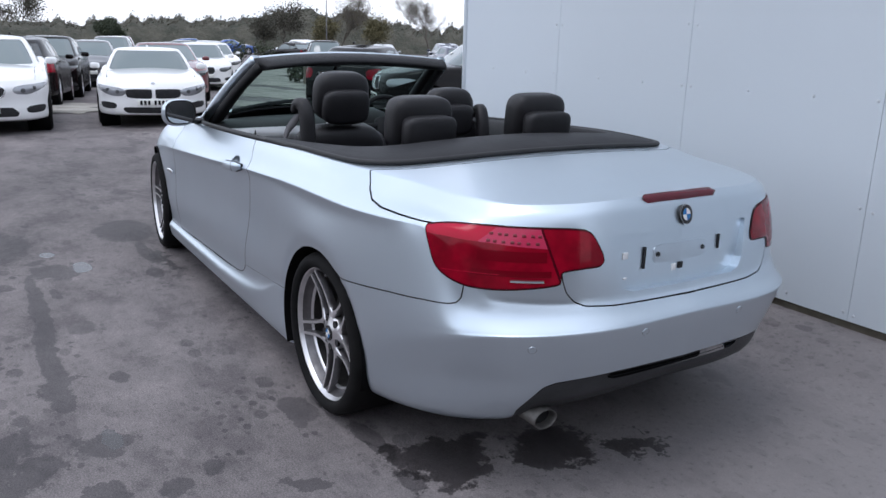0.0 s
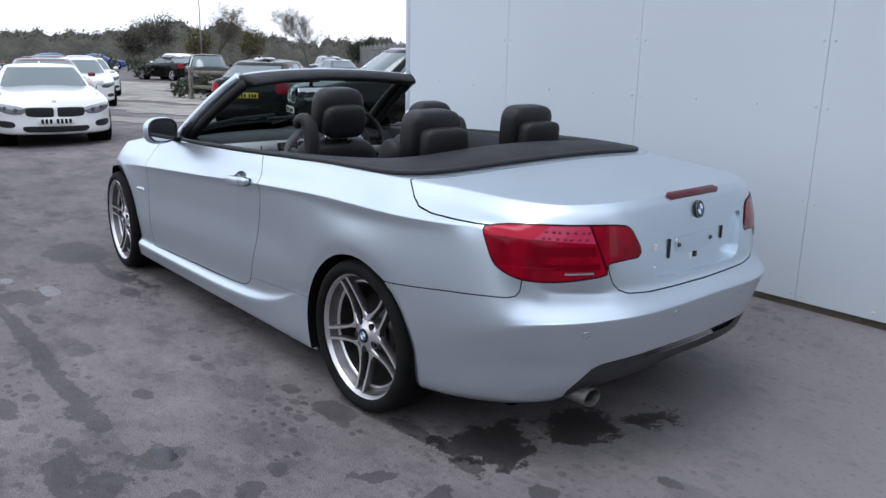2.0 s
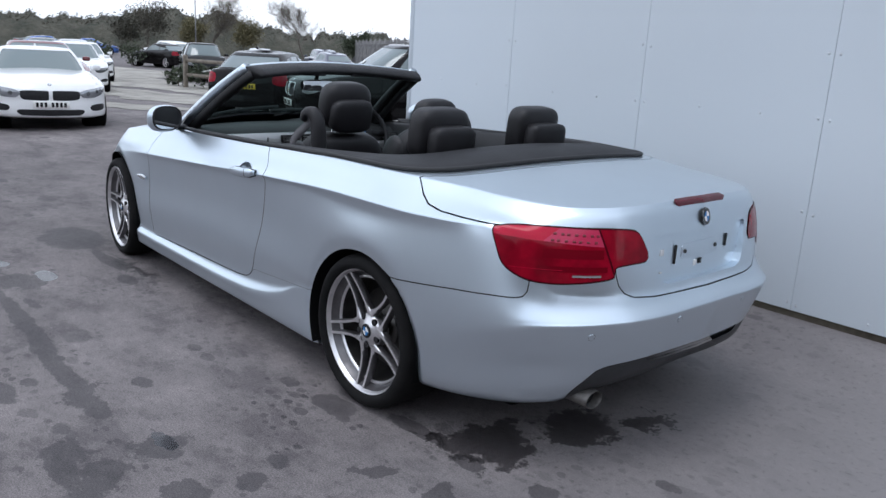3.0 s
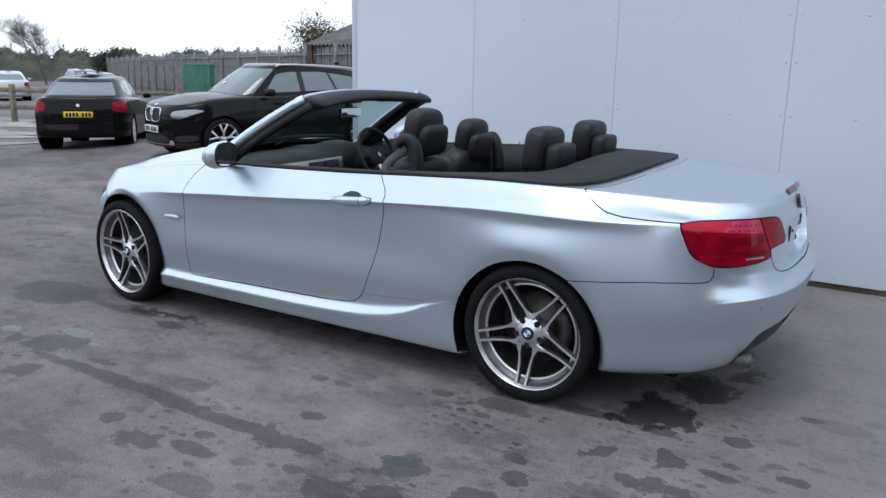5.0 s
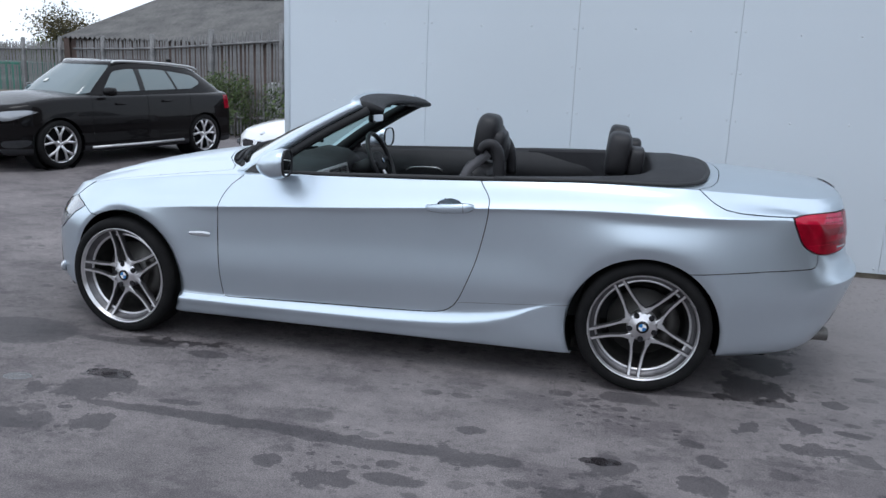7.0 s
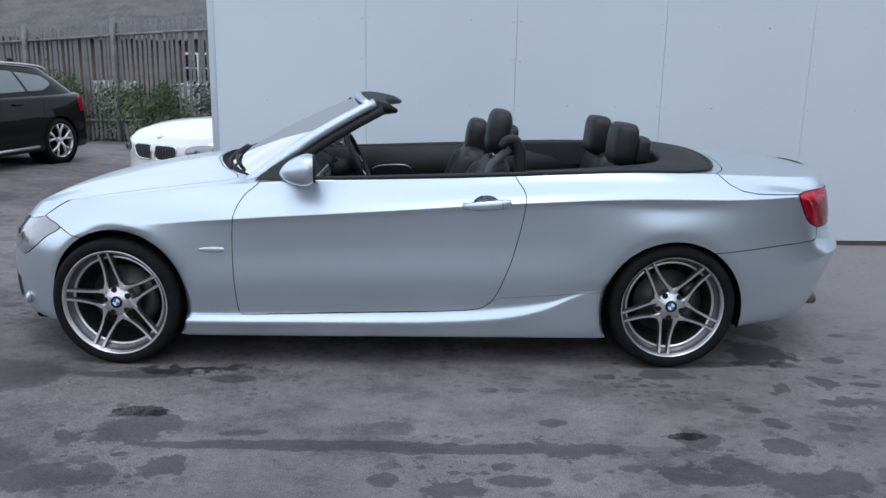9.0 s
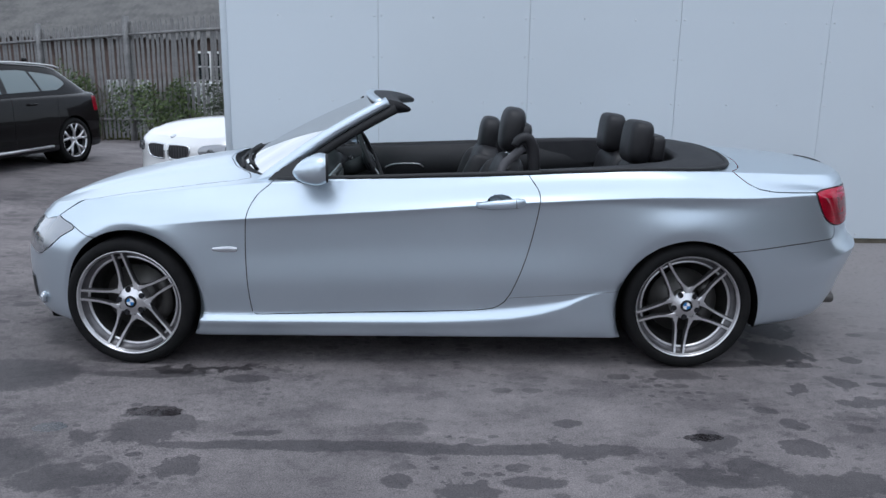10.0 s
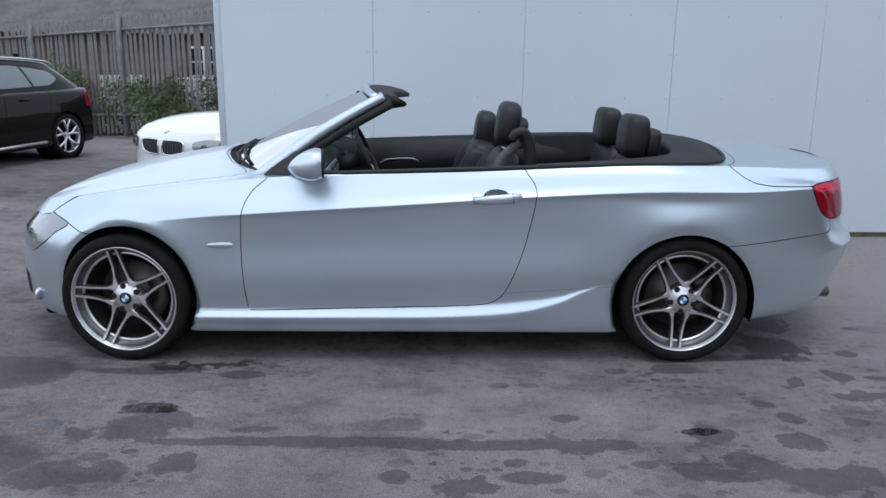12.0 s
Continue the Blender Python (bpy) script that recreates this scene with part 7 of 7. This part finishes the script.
def container(name, label, mat, x, y, ang, size):
    lx, ly, lz = size
    z = float(ground_z(x, y))
    c = thing(name, label, "container", at=Matrix.Translation((x, y, z)) @ Matrix.Rotation(radians(ang), 4, "Z"))
    n = int(lx / 0.14)
    pts = [(-lx / 2 + lx * k / n, -ly / 2 + (0.035 if (k // 2) % 2 else 0.0)) for k in range(n + 1)]
    for sg in (1, -1):
        rr = [[(px, py * sg, 0.12) for px, py in pts], [(px, py * sg, lz - 0.1) for px, py in pts]]
        part("side", grid_mesh("side", rr if sg > 0 else rr[::-1], mat, flat=True), mat, c)
    part("top", box_bm((lx, ly, 0.10), (0, 0, lz - 0.05), 0.02), mat, c)
    part("base", box_bm((lx, ly, 0.14), (0, 0, 0.07), 0.02), mat, c)
    for sx in (-1, 1):
        part("end", box_bm((0.08, ly, lz - 0.2), (sx * (lx / 2 - 0.04), 0, lz / 2), 0.01), mat, c)
    return c


container("storage_container", "green steel storage container behind the fence", M_GREEN, -20.6, 21.6, 151, (6.0, 2.4, 1.75))
container("storage_container", "green steel storage container behind the fence", M_GREEN, -29.0, 26.0, 151, (6.0, 2.4, 1.9))
container("site_cabin", "low white steel tank behind the fence", M_CABIN, -4.9, 14.6, 160, (1.3, 1.0, 1.25))
container("site_cabin", "white steel cabin behind the fence", M_CABIN, -7.4, 15.6, 152, (0.7, 0.8, 1.35))
container("site_cabin", "white steel cabin behind the fence", M_CABIN, -12.2, 18.0, 150, (3.4, 1.6, 1.5))

# wooden post-and-rail beside the far parking rows
M_WOOD = varied(shader("weathered timber", (0.18, 0.155, 0.125), 0.9), (0.13, 0.11, 0.09), (0.24, 0.21, 0.17), 6, fine=60, bump=0.4, bump_scale=50)
rail = thing("rail_fence", "low weathered timber post-and-rail fence", "fence")
pp = [Vector((-23.6, 9.3)), Vector((-20.8, 10.0)), Vector((-18.0, 10.8)), Vector((-15.2, 11.5)), Vector((-12.4, 12.4))]
for p in pp:
    part("fence_post", box_bm((0.14, 0.14, 1.15), (p.x, p.y, float(ground_z(p.x, p.y)) + 0.555), 0.015), M_WOOD, rail)
for a, b in zip(pp, pp[1:]):
    for h in (0.45, 0.95):
        part("fence_rail", sweep("fence_rail", [(a.x, a.y, float(ground_z(*a)) + h), (b.x, b.y, float(ground_z(*b)) + h)], [(-0.03, -0.06), (0.03, -0.06), (0.03, 0.06), (-0.03, 0.06)], M_WOOD), M_WOOD, rail)


# ---- plants ----
def leaf_material(name, a, b_):
    m = shader(name, a, 0.7, spec=0.25)
    b = m.node_tree.nodes["Principled BSDF"]
    g = node(m, "ShaderNodeNewGeometry")
    x = node(m, "ShaderNodeMixRGB")
    x.inputs["Color1"].default_value, x.inputs["Color2"].default_value = (*a, 1), (*b_, 1)
    join(m, g.outputs["Random Per Island"], x.inputs["Fac"])
    join(m, x.outputs["Color"], b.inputs["Base Color"])
    return m


M_LEAF_GREEN = leaf_material("shrub leaves", (0.04, 0.065, 0.028), (0.14, 0.18, 0.075))
M_LEAF_AUTUMN = leaf_material("autumn leaves", (0.045, 0.042, 0.02), (0.14, 0.115, 0.05))
# evergreen tones lifted, with some distant haze mixed into the colour
M_LEAF_DARK = leaf_material("evergreen leaves", (0.035, 0.045, 0.03), (0.075, 0.09, 0.055))
M_LEAF_FAR = leaf_material("distant woodland", (0.050, 0.052, 0.040), (0.115, 0.105, 0.082))
M_LEAF_OLIVE = leaf_material("olive autumn leaves", (0.085, 0.08, 0.045), (0.19, 0.165, 0.085))
M_HEDGE = varied(shader("dense hedge", (0.07, 0.068, 0.055), 0.95), (0.045, 0.048, 0.036), (0.10, 0.095, 0.074), 0.5, 8, fine=3, bump=1.0, bump_scale=2, distance=0.3)
M_BARK = varied(shader("grey bark", (0.10, 0.085, 0.07), 0.9), (0.07, 0.06, 0.05), (0.14, 0.12, 0.10), 8, bump=0.5, bump_scale=40)
M_GRASS = leaf_material("rough grass", (0.05, 0.07, 0.02), (0.16, 0.15, 0.06))


def add_leaf(v, f, p, size, rng):
    n = Vector((rng.gauss(0, 1), rng.gauss(0, 1), rng.gauss(0, 1) + 0.5)).normalized()
    a = n.orthogonal().normalized() * size
    b = n.cross(a).normalized() * size * 0.6
    k = len(v)
    v.extend([tuple(p - a), tuple(p + b), tuple(p + a + n * size * 0.2), tuple(p - b)])
    f.append((k, k + 1, k + 2, k + 3))


def add_branch(v, f, p, d, length, r, depth, rng, tips, droop=0.0):
    """A tapered limb that forks."""
    pts, q, dd = [p.copy()], p.copy(), d.copy()
    n = 4
    for i in range(n):
        dd = (dd + Vector((rng.gauss(0, 0.16), rng.gauss(0, 0.16), rng.gauss(0, 0.10) + 0.04 - droop))).normalized()
        q = q + dd * length / n
        pts.append(q.copy())
    base = len(v)
    m = 5 if depth > 1 else 3
    for i, pt in enumerate(pts):
        rr = r * (1 - 0.62 * i / n)
        s = dd.orthogonal().normalized()
        t = dd.cross(s)
        for k in range(m):
            a = 2 * math.pi * k / m
            v.append(tuple(pt + (s * math.cos(a) + t * math.sin(a)) * rr))
    for i in range(n):
        for k in range(m):
            f.append((base + i * m + k, base + i * m + (k + 1) % m, base + (i + 1) * m + (k + 1) % m, base + (i + 1) * m + k))
    tips.extend(pts[2:])
    if depth > 0:
        for i in range(2, n + 1):
            for _ in range(2 if i < n else 3):
                nd = (dd + Vector((rng.gauss(0, 0.6), rng.gauss(0, 0.6), rng.gauss(0.15, 0.4)))).normalized()
                add_branch(v, f, pts[i], nd, length * rng.uniform(0.5, 0.72), r * 0.42, depth - 1, rng, tips, droop)


def tree(x, y, h, label, leaves, leaf_mat, leaf_size, seed, depth=3, spread=0.35):
    rng = random.Random(seed)
    z = float(ground_z(x, y))
    t = thing("tree", label, "tree", "trees round the yard", Matrix.Translation((x, y, z)))
    v, f, tips = [], [], []
    add_branch(v, f, Vector((0, 0, -0.1)), Vector((rng.gauss(0, 0.05), rng.gauss(0, 0.05), 1)), h * 0.45, h * 0.018, depth, rng, tips)
    part("trunk", mesh_from("trunk", v, f, M_BARK), M_BARK, t)
    if leaves:
        lv, lf = [], []
        for k in range(leaves):
            p = rng.choice(tips)
            add_leaf(lv, lf, p + Vector((rng.gauss(0, spread), rng.gauss(0, spread), rng.gauss(0, spread * 0.8))), leaf_size * rng.uniform(0.6, 1.3), rng)
        part("crown", mesh_from("crown", lv, lf, leaf_mat, flat=True), leaf_mat, t)
    return t


def shrub(x, y, rx, ry, h, label, mat, n, size, seed, dz=0.0):
    rng = random.Random(seed)
    z = float(ground_z(x, y)) + dz
    v, f = [], []
    lobes = [(rng.uniform(-0.7, 0.7) * rx, rng.uniform(-0.7, 0.7) * ry, rng.uniform(0.25, 0.75) * h, rng.uniform(0.3, 0.55)) for _ in range(9)]
    for k in range(n):
        lx, ly, lz, lr = rng.choice(lobes)
        d = Vector((rng.gauss(0, 1), rng.gauss(0, 1), rng.gauss(0, 1))).normalized() * (rng.random() ** 0.4)
        p = Vector((lx + d.x * lr * rx, ly + d.y * lr * ry, max(0.02, lz + d.z * lr * h * 0.75)))
        add_leaf(v, f, p, size * rng.uniform(0.6, 1.4), rng)
    s = thing("shrub", label, "shrub", "shrubs along the fence", Matrix.Translation((x, y, z)))
    part("foliage", mesh_from("foliage", v, f, mat, flat=True), mat, s)
    stems, sf, tips = [], [], []
    for k in range(4):
        add_branch(stems, sf, Vector((rng.uniform(-.3, .3) * rx, rng.uniform(-.3, .3) * ry, -0.05)), Vector((rng.gauss(0, .3), rng.gauss(0, .3), 1)).normalized(), h * 0.6, 0.02, 1, rng, tips)
    part("stem", mesh_from("stem", stems, sf, M_BARK), M_BARK, s)
    return s


rng = random.Random(11)
for k, s in enumerate(np.arange(-3.0, 9.0, 1.1)):
    x, y, z = fence_at(s + rng.uniform(-0.2, 0.2), -0.45 if k % 2 else 0.3)
    shrub(x, y, 0.95, 0.6, rng.uniform(0.8, 1.5) * (1.15 if s < 3 else 0.8), "ivy and bramble scrub growing through the fence", M_LEAF_GREEN if k % 3 else M_LEAF_DARK, 2600, 0.034, 40 + k)
for k, s in enumerate(np.arange(9.5, 26.0, 1.9)):
    x, y, z = fence_at(s + rng.uniform(-0.4, 0.4), -0.4)
    shrub(x, y, 1.2, 0.7, rng.uniform(0.5, 1.0), "low bramble scrub at the foot of the fence", M_LEAF_GREEN, 1200, 0.045, 80 + k)
for k, (x, y, h) in enumerate(((-23.0, 9.9, 1.0), (-24.5, 9.4, 0.8), (-45, 13.5, 1.6), (-44, 15, 1.8))):
    shrub(x, y, 0.9, 0.7, h, "low bush at the edge of the gravel", M_LEAF_DARK, 350, 0.08, 120 + k)
# grass verge under the fence
v, f = [], []
for k in range(12000):
    s = rng.uniform(-3.2, 22)
    x, y, z = fence_at(s, -0.75 + rng.gauss(0, 0.30))
    h = rng.uniform(0.05, 0.22)
    a = rng.uniform(0, 6.28)
    b = Vector((math.cos(a), math.sin(a), 0)) * 0.012
    p = Vector((x, y, z))
    tip = p + Vector((rng.gauss(0, 0.05), rng.gauss(0, 0.05), h))
    n = len(v)
    v.extend([tuple(p - b), tuple(p + b), tuple(tip)])
    f.append((n, n + 1, n + 2))
grass = part("grass", mesh_from("grass", v, f, M_GRASS, flat=True), M_GRASS)
tagged(grass, "rough grass verge at the foot of the fence", "grass", kind="stuff")

# trees behind the fence and across the far side
TREES = [(-19.0, 23.0, 3.9, 7000, M_LEAF_AUTUMN, 0.045, 1, 4, "small autumn tree with thin olive leaves"), (-16.8, 23.2, 3.4, 8000, M_LEAF_GREEN, 0.05, 2, 3, "bushy green tree behind the fence"),
         (-22.5, 25.0, 3.0, 7000, M_LEAF_GREEN, 0.05, 3, 3, "bushy green tree behind the fence"), (-28.0, 29.0, 2.9, 5000, M_LEAF_AUTUMN, 0.06, 4, 3, "small autumn tree with thin olive leaves"),
         (-60.0, 43.0, 3.6, 6000, M_LEAF_DARK, 0.08, 5, 3, "dark evergreen tree behind the far fence"), (-66.0, 40.0, 6.8, 0, M_LEAF_AUTUMN, 0.1, 6, 5, "tall bare winter tree behind the yard"),
         (-72.0, 36.5, 4.0, 5000, M_LEAF_OLIVE, 0.09, 7, 3, "half-bare autumn tree behind the yard"), (-76.0, 34.5, 6.8, 900, M_LEAF_OLIVE, 0.07, 8, 5, "tall bare winter tree behind the yard"),
         (-80.0, 29.5, 5.6, 3600, M_LEAF_FAR, 0.09, 9, 4, "half-bare autumn tree behind the yard"), (-74.0, 32.5, 3.9, 7000, M_LEAF_OLIVE, 0.09, 10, 3, "yellowing bushy tree behind the yard"),
         (-78.0, 27.0, 3.8, 6000, M_LEAF_FAR, 0.10, 11, 3, "grey-brown bushy tree behind the yard"), (-92.0, 14.5, 3.5, 9000, M_LEAF_DARK, 0.12, 12, 3, "rounded dark evergreen tree"),
         (-95.0, -12.0, 7.0, 9000, M_LEAF_OLIVE, 0.15, 13, 3, "broad olive autumn tree"), (-90.0, -16.0, 7.5, 9000, M_LEAF_DARK, 0.15, 14, 3, "broad dark evergreen tree"),
         (-128.0, 4.0, 7.6, 2500, M_LEAF_FAR, 0.14, 15, 4, "tall bare grey poplar tree"), (-130.0, 8.5, 8.2, 2500, M_LEAF_FAR, 0.14, 16, 4, "tall bare grey poplar tree"), (-127.0, 1.0, 7.0, 2500, M_LEAF_FAR, 0.14, 17, 4, "tall bare grey poplar tree")]
for x, y, h, n, mat, sz, seed, dp, lab in TREES:
    tree(x, y, h, lab, n, mat, sz, seed, dp, 0.075 * h)

# far hedges and woodland all round, one soft mass
def wood_top(a):
    return 3.7 + 1.5 * math.exp(-((a - 2.75) / 0.10) ** 2) + 1.3 * noise.noise(Vector((a * 9, 0.3, 0))) + 1.2 * noise.noise(Vector((a * 31, 4.0, 0))) + 0.8 * noise.noise(Vector((a * 90, 9.0, 0))) + 0.4 * noise.noise(Vector((a * 260, 2.0, 0)))


v, f = [], []
rng = random.Random(77)
for k in range(60000):
    a = rng.uniform(0, 2 * math.pi)
    seen = math.cos(a - math.radians(150)) > 0.5
    if not seen and rng.random() < 0.6:
        continue
    r = rng.uniform(95, 112)
    x, y = r * math.cos(a), r * math.sin(a)
    top = wood_top(a)
    h = top * rng.uniform(0.78, 1.03)
    add_leaf(v, f, Vector((x, y, float(ground_z(x, y)) + h)), rng.uniform(0.10, 0.22) * (0.75 if h > top * 0.85 else 1), rng)
rows = [[], [], []]
for k in range(1441):
    a = 2 * math.pi * k / 1440
    top = wood_top(a)
    for i, (h, r) in enumerate(((0.0, 98), (0.6, 100), (0.96, 103))):
        x, y = r * math.cos(a), r * math.sin(a)
        rows[i].append((x, y, float(ground_z(x, y)) + h * top))
core = part("hedge_core", grid_mesh("hedge_core", rows, M_HEDGE), M_HEDGE)
tagged(core, "dense grey-brown hedge behind the yard", "hedge", kind="stuff")
woods = part("far_woodland", mesh_from("far_woodland", v, f, M_LEAF_FAR, flat=True), M_LEAF_FAR)
tagged(woods, "distant hedges and bare autumn woodland", "woodland", kind="stuff")

# street lamp among the far trees
x, y = -62.0, 27.0
z = float(ground_z(x, y))
lampp = thing("street_lamp", "thin grey street lamp column", "lamp", at=Matrix.Translation((x, y, z)))
part("pole", sweep("pole", [(0, 0, 0), (0, 0, 3), (0, 0, 7.2)], ring(0.07, 0.07, 8), M_GALV, up=(0, 1, 0), scale=lambda t: 1 - 0.45 * t), M_GALV, lampp)
part("lantern", pillow_bm((0.6, 0.24, 0.16), (0.2, 0, 7.25), 3), M_GALV, lampp)

# rows of cars across the yard
FARCARS = [("boxy", "black", "dark tall compact car with round headlamps", -29.2, 12.5, -20), ("coupe", "black", "dark saloon with alloy wheels", -43.5, 16.6, -165),
           ("suv", "white", "white SUV with dark windows", -52, 20.4, -165), ("suv", "silver", "pale silver SUV across the yard", -60, 24, -160), ("hatch", "navy", "dark blue estate car by the fence", -33, 21.5, 165),
           ("hatch", "blue", "bright blue hatchback across the yard", -70, 17.5, 80), ("coupe", "blue", "bright blue saloon across the yard", -73, 22, 75), ("coupe", "burgundy", "burgundy saloon parked in the row", -16.6, 2.7, -10), ("suv", "black", "black people carrier in the row", -20.2, 0.5, -12),
           ("hatch", "white", "white family hatchback car", -22.5, 5.2, -12), ("coupe", "white", "white saloon parked in the row", -28.5, 7.3, -10), ("hatch", "grey", "grey hatchback parked in the row", -25.0, 2.3, -12), ("suv", "grey", "dark grey SUV in the row", -30.0, 3.8, -15),
           ("hatch", "silver", "pale silver hatchback in the row", -35.0, 9.0, -12), ("suv", "burgundy", "dark burgundy SUV in the row", -35.5, 5.0, -12), ("coupe", "silver", "silver saloon parked in the row", -21.5, -5.0, -14), ("hatch", "white", "white hatchback parked in the row", -25.5, -2.4, -14),
           ("suv", "navy", "dark blue SUV by the fence", -40.0, 25.5, 160), ("hatch", "silver", "silver hatchback by the fence", -37.0, 19.5, 150), ("coupe", "black", "black saloon across the yard", -78.0, 19.0, 80), ("coupe", "grey", "grey saloon parked in the row", -42.0, 9.6, -14)]
for kind, colour, label, x, y, hd in FARCARS:
    parked_car(kind, colour, label, x, y, hd, fine=False, glass=M_GLASS_SKYLIT)
